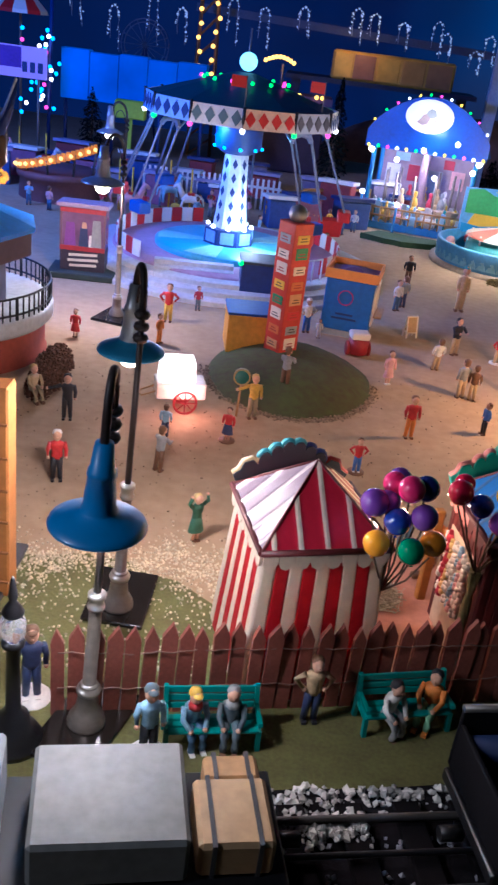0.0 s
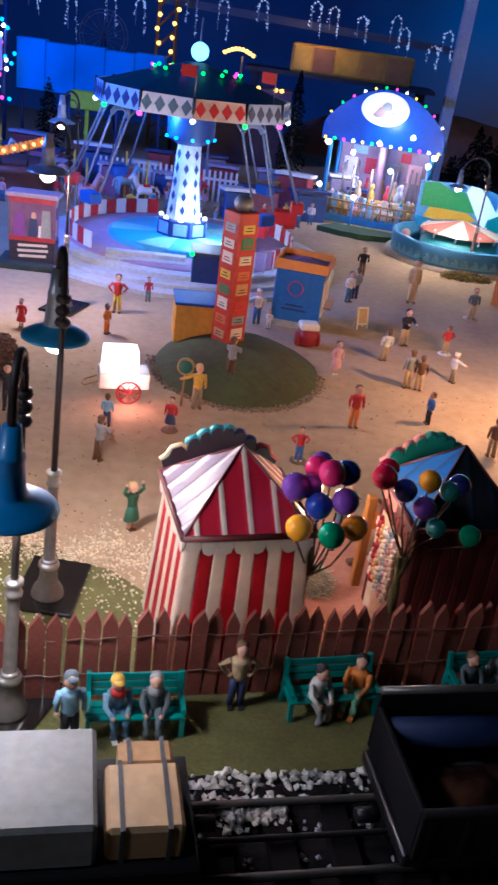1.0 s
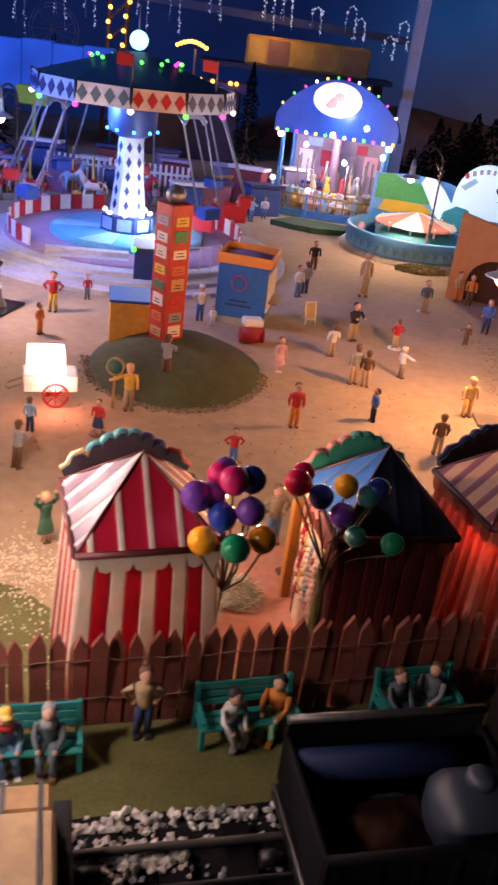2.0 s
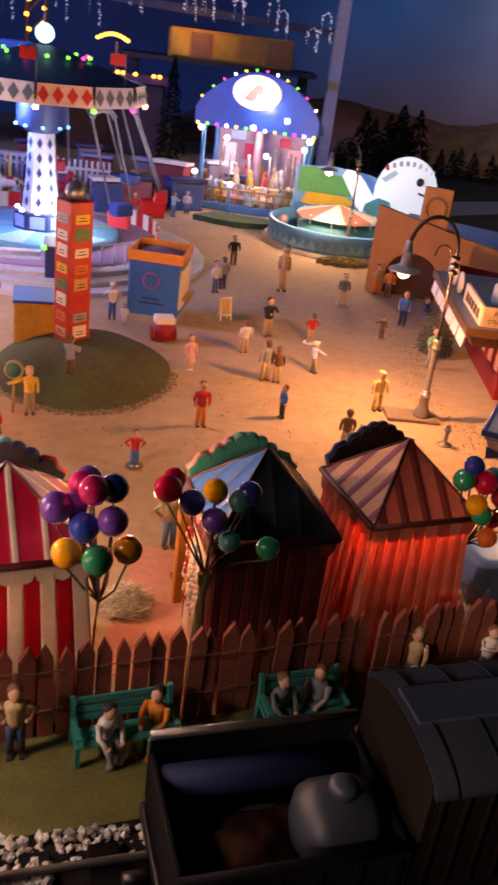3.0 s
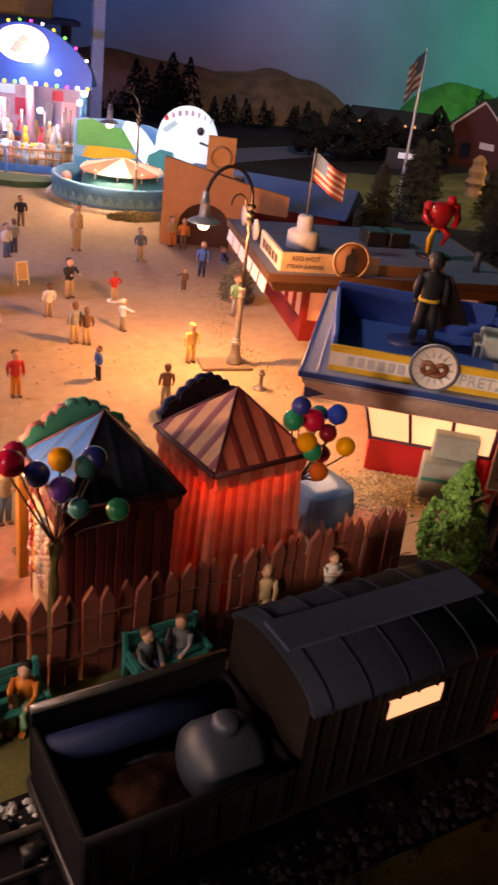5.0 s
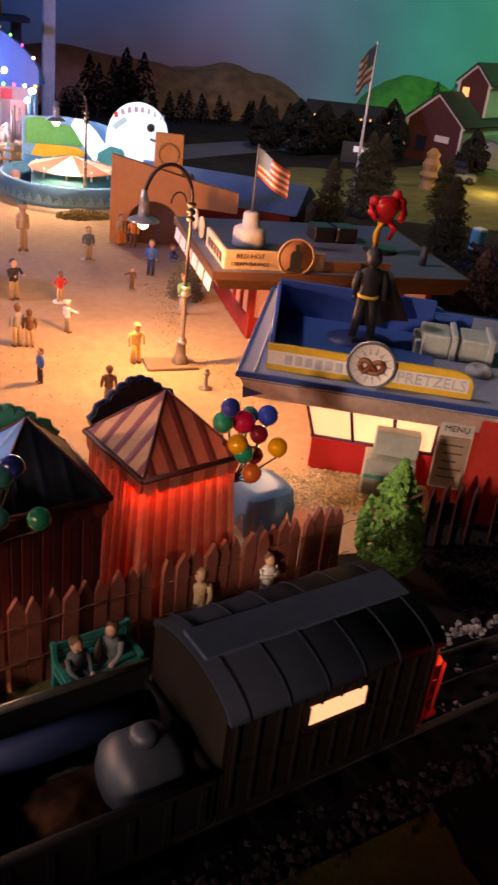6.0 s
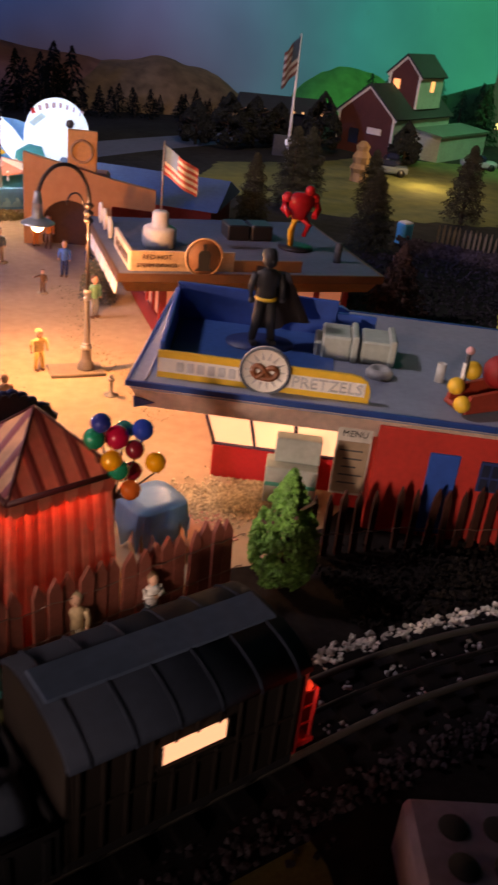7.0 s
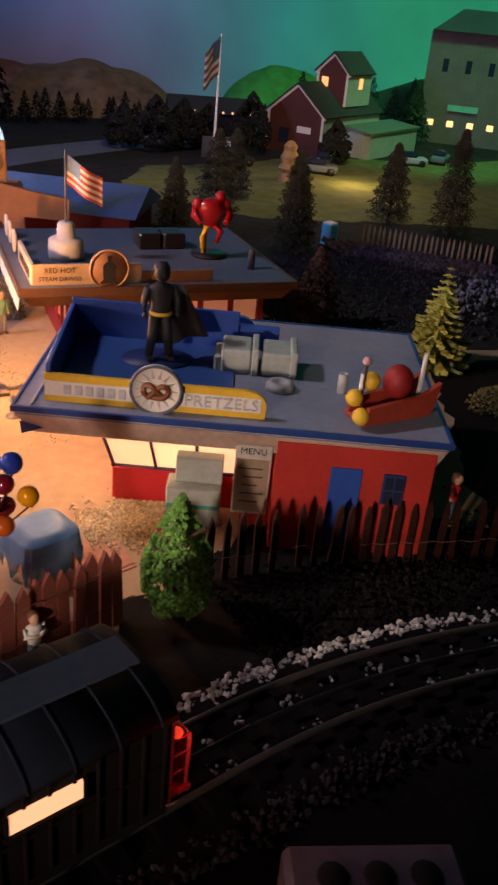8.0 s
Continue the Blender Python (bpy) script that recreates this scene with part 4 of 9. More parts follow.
# glowing white wagon
t = thing("popcorn_wagon", -6.0, 63.3, 0, 14, "glowing white snack wagon with red spoked wheels", "wagon")
bm = B()
box(bm, 0, 0, 1.2, 3.9, 2.2, 1.3, bevel=0.08)
part("body", bm, mat("white_wagon", (0.8, 0.74, 0.68), 0.4), t)
bm = B()
box(bm, -0.3, 0.1, 2.5, 2.8, 1.9, 1.75, bevel=0.08, top=0.94)
part("glass_case", bm, bulb_mat("lit_case", (1.0, 0.88, 0.78), 2.6), t, "brightly lit glass case")
for s in (-1.15, 1.15):
    bm = B()
    ring = Matrix.Translation((0.35, s, 0.95)) @ pose(0, 0, 0, 90, 0, 0)
    sweep(bm, [ring @ Vector(p) for p in ring_pts(0, 0, 0, 0.9, 20)], 0.1, 6)
    w = part("wheel", bm, mat("dark_red_wheel", (0.28, 0.015, 0.02), 0.5), t, "red spoked wheel")
    for k in range(8):
        bm2 = B()
        a = tau * k / 8
        rod(bm2, ring @ Vector((0, 0, 0)), ring @ Vector((0.88 * math.cos(a), 0.88 * math.sin(a), 0)), 0.05, seg=5)
        part("spoke", bm2, mat("dark_red_wheel", (0.28, 0.015, 0.02), 0.5), w)
bm = B()
sweep(bm, [(-1.9, -0.6, 1.7), (-3.0, -0.6, 1.3), (-3.2, 0, 1.25), (-3.0, 0.6, 1.3), (-1.9, 0.6, 1.7)], 0.08, 6)
part("handle", bm, WOOD, t)
lamp("bulb_light", -5.3, 61.4, 2.2, 0.07, (1.0, 0.4, 0.28), 0.5)

# round sign on a post
t = thing("round_sign", -1.3, 63.2, 0, 0, "round green sign on a thin post", "sign")
bm = B()
rod(bm, (0, 0, 0), (0.1, 0, 2.9), 0.1, 0.08)
part("post", bm, WOOD, t)
bm = B()
lathe(bm, [(0, -0.12), (0.6, -0.12), (0.6, 0.12), (0, 0.12)], 20, m=Matrix.Translation((0.1, 0, 3.4)) @ pose(0, 0, 0, 90, 0, 0))
part("disc", bm, mat("dark_teal_disc", (0.01, 0.12, 0.1), 0.5), t)
bm = B()
lathe(bm, [(0.56, -0.16), (0.68, -0.16), (0.68, 0.16), (0.56, 0.16), (0.56, -0.16)], 20, m=Matrix.Translation((0.1, 0, 3.4)) @ pose(0, 0, 0, 90, 0, 0))
part("rim", bm, mat("dull_gold_rim", (0.35, 0.25, 0.08), 0.4), t, "dull gold rim")

# ---- figures on the midway ----
figure(-12.2, 49.4, 15, "red", "black", "figurine in red shirt and black trousers", hair="white", arms="down", shoes="black")
figure(-13.8, 58.7, 10, "black", "black", "figurine in black waistcoat with one arm stretched out", arms="out", hair="black", shoes="black")
figure(-17.1, 61.5, 40, "tan", "khaki", "seated figurine in tan clothes by the round building", arms="sit", hair="blond")
figure(-17.4, 76.4, 0, "red", "red", "girl figurine in a red dress", height=2.7, skirt=True)
figure(-9.8, 84.2, 0, "red", "yellow", "figurine in red shirt and yellow trousers", arms="hips", height=3.9)
figure(-9.7, 77.6, 60, "orange", "orange", "figurine in orange overalls", height=2.9)
figure(-7.3, 89.2, 20, "crimson", "slate", "boy figurine walking in dark red", height=2.6, arms="down")
figure(-6.3, 57.9, 170, "sky", "navy", "child figurine in a pale blue shirt", height=2.6)
figure(-6.0, 52.4, 150, "grey", "brown", "figurine in grey jumper and brown trousers", height=3.3, arms="fwd", lean=6)
figure(-2.5, 44.3, 40, "green", "green", "figurine in dark green dress with pale hair", skirt=True, hair="blond", arms="up", height=3.2)
figure(-1.7, 58.5, -15, "red", "navy", "child figurine in red top and dark skirt", height=2.7, skirt=True, stand="brown")
figure(-0.1, 63.2, 20, "yellow", "khaki", "figurine in yellow shirt holding the round sign", arms="out", hair="blond", height=3.7)
figure(2.3, 67.9, 160, "grey", "brown", "figurine in grey shirt standing on the mound", z=1.05, arms="fwd", height=3.6)
figure(12.5, 63.3, 10, "red", "orange", "figurine in red jacket and rust trousers", arms="down")
figure(7.9, 56.1, 5, "red", "blue", "child figurine in red shirt and blue shorts", arms="hips", height=2.7, shoes="white", stand="brown")
figure(19.0, 65.9, -70, "blue", "black", "boy figurine in blue shirt", height=2.8)
figure(18.3, 73.5, 200, "grey", "tan", "tall figurine in grey shirt walking with a companion", height=3.7)
figure(19.3, 73.3, 170, "brown", "tan", "figurine in brown top beside a companion", height=3.3)
figure(11.8, 74.6, 20, "pink", "pink", "girl figurine in a pink dress", skirt=True, height=3.2, shoes="white")
figure(19.6, 85.4, 30, "black", "tan", "figurine in a bulky dark jacket with dark hair", hair="black", height=3.9, wide=1.25, arms="fwd")
figure(16.9, 80.1, 190, "white", "tan", "figurine in a cream coat leaning forward", lean=-10, height=3.4)
figure(23.0, 76.3, 120, "white", "khaki", "figurine in white shirt with arm out", arms="out", height=3.0, hat="white")
figure(23.8, 84.4, 200, "red", "tan", "figurine in red top on the sand", arms="hips", height=3.0, stand="white")
figure(27.3, 68.9, 15, "blond", "gold", "figurine in yellow overalls with a cap", hat="blond", height=3.5, wide=1.25)
figure(31.7, 87.7, 0, "brown", "brown", "small brown figurine on the sand", arms="out", height=2.4, stand="khaki")
figure(35.1, 92.8, -30, "blue", "navy", "figurine in white shirt and blue overalls", height=3.8, hair="brown")
figure(38.2, 95.2, 60, "navy", "slate", "seated figurine in dark blue beside the hot dog stand", arms="sit", height=3.4)
figure(29.4, 98.3, 0, "slate", "tan", "figurine with a dark top near the wave ride", height=3.7, stand="khaki")
figure(22.8, 102.0, 0, "tan", "tan", "slender tan figurine with a teal cap", height=5.4, wide=0.7, hat="teal")
figure(34.6, 104.6, 20, "tan", "orange", "figurine beside the orange arch", height=3.6)
figure(35.8, 103.4, -20, "orange", "brown", "second figurine beside the orange arch", height=3.7)
figure(14.9, 98.8, 30, "white", "denim", "figurine in white shirt walking past the booth", height=3.6)
figure(15.8, 100.5, 200, "grey", "navy", "figurine in grey walking past the booth", height=3.7)
figure(17.7, 112.0, 10, "black", "brown", "figurine in black beside the midway", height=3.6, wide=1.2)
figure(4.3, 86.6, 10, "white", "blue", "figurine in white shirt and blue apron", arms="hips", hat="white", height=3.6)
figure(5.6, 85.2, 0, "white", "white", "small white figurine by the blue booth", height=2.0)
figure(10.3, 46.5, 20, "khaki", "denim", "figurine in khaki jacket between the tents", arms="hips", height=3.9, shoes="brown")
figure(11.8, 45.0, -30, "orange", "tan", "figurine in orange coat between the tents", height=3.7)
figure(23.2, 61.0, 180, "brown", "khaki", "figurine with brown hair behind the red tent", height=3.3)
figure(34.8, 61.5, 10, "tan", "tan", "small tan figurine near the snack stand", height=2.6)
figure(34.9, 80.3, 20, "mint", "grey", "pale green figurine beside the snack stand", height=4.0)
figure(53.8, 39.5, 30, "red", "denim", "figurine in a red shirt behind the dark fence", height=3.7, arms="out")
figure(6.9, 119.1, 0, "navy", "slate", "figurine by the swing ride in dark clothes", height=3.6)

# red flag boards on posts
for x, y, rz, w, h0, zz in ((3.5, 109.1, -20, 2.6, 1.9, 4.0), (7.0, 120.0, 15, 3.2, 2.4, 3.2)):
    t = thing("red_board", x, y, 0, rz, "small red board on a dark post", "sign", "red boards")
    bm = B()
    rod(bm, (0, 0, 0), (0, 0, zz), 0.14)
    part("post", bm, POST, t)
    bm = B()
    box(bm, 0, 0, zz, w, 1.1, h0, rx=14, bevel=0.08)
    part("board", bm, RED, t)

# fire hydrant-like short post
t = thing("drinking_fountain", 31.6, 63.2, 0, 0, "small pale drinking fountain on the sand", "fountain")
bm = B()
lathe(bm, [(0, 0), (0.6, 0), (0.55, 0.1), (0.18, 0.16), (0.14, 1.1), (0.28, 1.2), (0.3, 1.4), (0, 1.4)], 12)
part("pedestal", bm, STEEL, t)
bm = B()
ball(bm, 0, 0, 1.55, 0.2, 8, 6)
part("spout", bm, STEEL, t)

# paving, counter and clutter between the tents
sheet("paving", [(6.9, 35.2), (11.2, 36.0), (12.4, 45.8), (8.6, 46.4)], 0, PINKPAD, "pink paving between the tents", "paving", rise=0.05, rough_edge=0.1)
t = thing("prize_rack", 14.75, 38.1, 0, 10, "pale prize rack hung with small toys beside the tent", "prize rack")
bm = B()
box(bm, -3.2, 0.6, 0.0, 0.25, 3.2, 6.1, bevel=0.05)
part("board", bm, mat("butter_board", (0.6, 0.5, 0.36), 0.6), t)
bm = B()
box(bm, -3.35, 3.9, 0, 0.55, 0.5, 5.9, bevel=0.08)
part("post", bm, mat("ochre_post", (0.4, 0.17, 0.03), 0.6), t)
rp = random.Random(8)
for k in range(54):
    bm = B()
    y, z = -0.8 + 2.8 * (k % 9) / 8 + rp.uniform(-0.15, 0.15), 2.3 + 0.62 * (k // 9) + rp.uniform(-0.15, 0.15)
    r = rp.uniform(0.16, 0.26)
    ball(bm, -3.4, y, z, r, 6, 5, sz=1.15)
    ball(bm, -3.46, y, z + r * 1.3, r * 0.62, 6, 4)
    part("toy", bm, [paint("white"), paint("pink"), paint("white"), paint("blond"), paint("white"), paint("white"), paint("sky"), paint("white"), paint("crimson")][(k * 5) % 9], t)
bm = B()
for k in range(900):
    a, r = random.uniform(0, tau), random.uniform(0, 1.15)
    px, py, pz = 8.2 + r * math.cos(a), 40.3 + r * math.sin(a) * 0.8, 0.1 + random.uniform(0, 1.5) * (1 - r / 1.6)
    q = [random.uniform(-0.35, 0.35) for _ in range(6)]
    sweep(bm, [(px, py, pz), (px + q[0], py + q[1], pz + abs(q[2]) * 0.6), (px + q[3] * 1.8, py + q[4] * 1.8, pz + abs(q[5]))], 0.024, 4)
solid("pale_shrub", bm, mat("straw_foam", (0.5, 0.5, 0.38), 0.9, island=0.4), "pale straw-green tangled shrub beside the paving", "shrub", kind="stuff")
bm = B()
box(bm, 10.9, 43.4, 0.05, 0.9, 0.5, 0.35, rz=20, bevel=0.08)
solid("brown_box", bm, paint("brown"), "small brown box lying on the paving", "box")

# draped table by the third tent
t = thing("draped_table", 28.3, 43.9, 0, 16, "table draped with a pale blue scalloped cloth", "table")
bm = B()
n = 48
rings_ = []
for q, z0 in ((0.55, 2.62), (0.97, 2.58), (1.02, 2.46), (1.05, 1.5), (1.09, 0.0)):
    row = []
    for k in range(n):
        a = tau * k / n
        cx, cy = math.copysign(abs(math.cos(a)) ** 0.45, math.cos(a)), math.copysign(abs(math.sin(a)) ** 0.45, math.sin(a))
        fold = 1 + (0.05 * math.sin(k * 2.1) + 0.03 * math.sin(k * 0.8)) * (z0 < 2.4)
        hem = 1.5 * (1 - abs((k % 4) - 2) / 2) if z0 == 0.0 else 0.0
        row.append(bm.verts.new((1.75 * cx * q * fold, 1.6 * cy * q * fold, z0 + 0.12 + hem + (0.08 if z0 < 2.4 else 0.03) * noise.noise((cx * 2, cy * 2, z0)))))
    rings_.append(row)
bm.faces.new(rings_[0])
for lo_, hi_ in zip(rings_, rings_[1:]):
    for k in range(n):
        bm.faces.new([hi_[k], hi_[(k + 1) % n], lo_[(k + 1) % n], lo_[k]]).smooth = True
bmesh.ops.solidify(bm, geom=bm.faces[:], thickness=0.07)
part("cloth", bm, mat("pale_blue_cloth", (0.32, 0.58, 0.82), 0.4, vary=0.2, second=(0.17, 0.41, 0.7), scale=90), t)
for sx in (-1.3, 1.3):
    for sy in (-1.1, 1.1):
        bm = B()
        rod(bm, (sx, sy, 0), (sx, sy, 2.5), 0.12)
        part("leg", bm, WOOD, t)
sheet("paving", [(27.5, 41.4), (33.2, 42.2), (33.5, 45.8), (27, 45.2)], 0, PINKPAD, "reddish paving beside the draped table", "paving", rise=0.05, rough_edge=0.25)


# ---- swing ride ----
t = thing("swing_ride", -6.0, 111, 0, 0, "chair swing ride with diamond valance and lit white column", "fairground ride")
for k, (r, z) in enumerate(((20.0, 0.55), (18.2, 1.1), (16.4, 1.65))):
    bm = B()
    lathe(bm, [(r - 2.2, z), (r - 0.1, z), (r, z - 0.08), (r, 0)], 56, smooth=False)
    part("step", bm, mat("grey_steps", (0.55, 0.54, 0.56), 0.8), t, "pale grey curved step")
bm = B()
lathe(bm, [(0, 1.9), (14.4, 1.9), (14.6, 1.75), (14.6, 0)], 56)
part("deck", bm, mat("mauve_deck", (0.4, 0.25, 0.36), 0.6), t)
bm = B()
lathe(bm, [(0, 2.6), (9.0, 2.6), (9.3, 2.45), (9.3, 1.9)], 48)
part("turntable", bm, mat("cyan_platform", (0.1, 0.42, 0.62), 0.35), t, "cyan turntable")
for k in range(5):
    bm = B()
    a = tau * (k + 0.3) / 5
    slab(bm, [(0, 0)] + [(8.9 * math.cos(a + q), 8.9 * math.sin(a + q)) for q in (0, 0.16, 0.32, 0.48)], 0.05, Matrix.Translation((0, 0, 2.6)))
    part("turntable_sector", bm, mat("pale_cyan", (0.3, 0.6, 0.7), 0.35), t)
bm = B()
lathe(bm, [(3.3, 2.6), (3.2, 4.6), (2.6, 4.6), (0, 4.6)], 8, smooth=False, start=tau / 16)
pl = part("plinth", bm, NAVY, t)
for k in range(8):
    a = tau * k / 8
    bm = B()
    box(bm, 3.05 * math.cos(a), 3.05 * math.sin(a), 2.9, 0.1, 1.7, 1.4, rz=math.degrees(a))
    part("plinth_panel", bm, mat("pale_blue_panel", (0.25, 0.4, 0.7), 0.4), pl)
bm = B()
lathe(bm, [(2.3, 4.6), (1.75, 9.0), (1.55, 13.5), (0, 13.5)], 8, smooth=False, start=tau / 16)
colm = part("column", bm, mat("white_column", (0.5, 0.58, 0.68), 0.4), t, "white column with dark diamonds")
for k in range(8):
    a = tau * k / 8
    for j in range(5):
        z = 5.8 + 1.65 * j
        r = 2.3 - (2.3 - 1.5) * (z - 4.6) / 8.9
        bm = B()
        m = pose(r * 0.935 * math.cos(a), r * 0.935 * math.sin(a), z, 0, 0, math.degrees(a) + 90)
        slab(bm, [(-0.33, 0), (0, -0.62), (0.33, 0), (0, 0.62)], 0.06, m @ pose(0, 0, 0, 85, 0, 0))
        part("diamond", bm, NAVY, colm)
    bm = B()
    ball(bm, 2.75 * math.cos(a), 2.75 * math.sin(a), 4.75, 0.28, 8, 6)
    part("column_bulb", bm, WHITEBULB, colm)
bm = B()
lathe(bm, [(1.7, 13.5), (2.9, 14.2), (2.9, 16.4), (4.5, 17.7), (0, 17.7)], 20)
part("hub", bm, NAVY, t)
light_string(t, ring_pts(0, 0, 14.3, 2.95, 9), [bulb_mat("cyan_bulb", (0.06, 0.5, 1.0), 3)], 0.2)
bm = B()
lathe(bm, [(0, 17.75), (11.35, 17.75), (11.4, 19.5), (10.6, 19.8), (5.6, 21.4), (1.2, 22.7), (0.0, 22.7)], 12, smooth=False)
part("canopy", bm, mat("dark_green_canopy", (0.012, 0.05, 0.06), 0.5), t, "dark green canopy")
for k in range(12):
    a0 = tau * k / 12 + radians(4.5)
    R = 11.6
    p, q = Vector((R * math.cos(a0), R * math.sin(a0), 0)), Vector((R * math.cos(a0 + tau / 12), R * math.sin(a0 + tau / 12), 0))
    mid, d = (p + q) / 2, (q - p)
    L = d.length
    m = pose(mid.x, mid.y, 17.6, -6, 0, math.degrees(math.atan2(d.y, d.x)))
    bm = B()
    slab(bm, [(-L / 2, 0), (L / 2, 0), (L / 2 * 1.03, 2.1), (-L / 2 * 1.03, 2.1)], 0.22, m @ UP)
    # panels 6 and 7: the blue light on them is put into their colour
    panel = part("valance_panel", bm, {7: mat("blue_lit_valance", (0.3, 0.5, 0.85), 0.4), 6: mat("blue_lit_valance", (0.3, 0.5, 0.85), 0.4), 8: mat("ivory_valance", (0.6, 0.6, 0.5), 0.5), 9: mat("peach_valance", (0.72, 0.58, 0.48), 0.5), 10: GREYP}.get(k, CREAM), t)
    for j in range(4):
        bm = B()
        cx = -L / 2 + L * (j + 0.5) / 4
        w = L / 8 * 0.8
        slab(bm, [(cx - w, 1.05), (cx, 0.2), (cx + w, 1.05), (cx, 1.9)], 0.08, m @ Matrix.Translation((0, -0.22, 0)) @ UP)
        part("diamond", bm, {9: RED, 8: mat("grey_green_diamond", (0.08, 0.14, 0.12)), 10: DGREY}.get(k, NAVY), panel)
    bm = B()
    sweep(bm, [p + Vector((0, 0, 17.4)), p + Vector((0, 0, 19.9))], 0.2, 6)
    part("corner_rib", bm, BLACK, t)
    bm = B()
    ball(bm, p.x, p.y, 17.4, 0.3, 8, 6)
    part("corner_bulb", bm, [WHITEBULB, bulb_mat("green_bulb", (0.08, 1.0, 0.1), 2.2), bulb_mat("magenta_bulb", (1.0, 0.06, 0.4), 2.4)][k % 3], t)
    if k not in (9, 11):
        continue
    # flag on the canopy's edge
    bm = B()
    rod(bm, (p.x * 0.9, p.y * 0.9, 19.8), (p.x * 0.9, p.y * 0.9, 23.0), 0.09, seg=5)
    fl = part("flag_pole", bm, STEEL, t)
    bm = B()
    m2 = pose(p.x * 0.9, p.y * 0.9, 21.7, 0, 0, 15)
    slab(bm, [(0, 0), (-1.7, 0.1), (-1.7, 1.25), (0, 1.2)], 0.06, m2 @ UP)
    part("flag", bm, RED, fl)
for k in range(8):
    a0 = tau / 16 + tau * k / 8
    # swing arms and seat
    a1 = a0 + tau / 16
    c, s = math.cos(a1), math.sin(a1)
    if k == 5:
        continue
    for off in (-1.6, 1.6):
        bm = B()
        ox, oy = -s * off, c * off
        sweep(bm, [(9.4 * c + ox, 9.4 * s + oy, 17.6), (10.6 * c + ox, 10.6 * s + oy, 16.6), (14.0 * c + ox, 14.0 * s + oy, 8.4)], 0.14, 6)
        part("swing_arm", bm, mat("silver_blue_arm", (0.2, 0.24, 0.34), 0.4, metal=0.3), t, "blue-grey swing arm")
    bm = B()
    sweep(bm, [(10.6 * c + s * 1.6, 10.6 * s - c * 1.6, 16.6), (10.5 * c + s * 1.1, 10.5 * s - c * 1.1, 17.2), (10.4 * c, 10.4 * s, 17.4), (10.5 * c - s * 1.1, 10.5 * s + c * 1.1, 17.2), (10.6 * c - s * 1.6, 10.6 * s + c * 1.6, 16.6)], 0.3, 6)
    part("swing_yoke", bm, mat("silver_blue_arm", (0.2, 0.24, 0.34), 0.4, metal=0.3), t)
    bm = B()
    box(bm, 14.1 * c, 14.1 * s, 7.0, 1.6, 2.3, 1.3, rz=math.degrees(a1), bevel=0.15)
    part("swing_seat", bm, [BLUEP, RED][k % 2], t)
light_string(t, ring_pts(0, 0, 21.9, 5.2, 14), [bulb_mat("green_bulb", (0.08, 1.0, 0.1), 2.2), bulb_mat("magenta_bulb", (1.0, 0.06, 0.4), 2.4), bulb_mat("green_bulb", (0.08, 1.0, 0.1), 2.2)], 0.22)
bm = B()
ball(bm, 0.2, 0, 23.9, 1.05, 18, 12)
part("globe", bm, bulb_mat("cyan_globe", (0.4, 0.92, 1.0), 1.7), t, "glowing white globe")
bm = B()
sweep(bm, [(0.2, 0, 22.5), (0.2, 0, 24), (0.2, 0, 27.5)], lambda q: 0.2 - 0.1 * q, 6)
part("mast", bm, STEEL, t)
for k in range(30):
    a = radians(112 + 6.6 * k) + (radians(0) if k < 18 else radians(98))
    bm = B()
    box(bm, 14.1 * math.cos(a), 14.1 * math.sin(a), 1.9, 0.2, 1.5, 1.9, rz=math.degrees(a), bevel=0.03)
    part("barrier_panel", bm, [RED, WHITEP][k % 2], t, "red barrier panel" if k % 2 == 0 else "white barrier panel")
for k in range(7):
    a = radians(285 + 6 * k)
    bm = B()
    rod(bm, (15.2 * math.cos(a), 15.2 * math.sin(a), 1.7), (15.2 * math.cos(a), 15.2 * math.sin(a), 4.2), 0.1)
    part("rail_post", bm, WHITEP, t)
bm = B()
sweep(bm, ring_pts(0, 0, 4.2, 15.2, 10, radians(285), radians(321)), 0.1, 6)
part("hand_rail", bm, WHITEP, t)
lamp("bulb_light", -3.2, 107.3, 6.2, 0.38, (0.75, 0.85, 1.0), 1.0)
lamp("bulb_light", -9.3, 108.0, 15.5, 0.45, (0.2, 0.45, 1.0), 1.0)
# fill lamp added beyond the canopy's edge, where no bulb hangs
lamp("bulb_light", 6.5, 100.5, 17.2, 0.1, (1.0, 0.75, 0.8), 0.6)

t = thing("stair", -8.8, 97.4, 0, 6, "wide pale grey stair before the swing ride", "stairs")
for k in range(5):
    bm = B()
    box(bm, 0, -2.4 + 1.15 * k, 0, 9.2, 1.2, 0.5 * (k + 1), bevel=0.05)
    part("step", bm, mat("grey_steps", (0.55, 0.54, 0.56), 0.8), t)

# dark machinery shed beside the steps
t = thing("control_shed", -1.2, 97.0, 0, 5, "dark blue control shed with a lit opening", "shed")
bm = B()
box(bm, 0, 0, 0, 4.6, 4.2, 4.2, bevel=0.1)
part("body", bm, NAVY, t)
bm = B()
box(bm, 0, 0, 4.2, 5.0, 4.6, 0.3, bevel=0.05)
part("lid", bm, DGREY, t)
light_string(t, [(-2.4, -2.2, 4.3)], [bulb_mat("green_bulb", (0.08, 1.0, 0.1), 2.2)], 0.3)

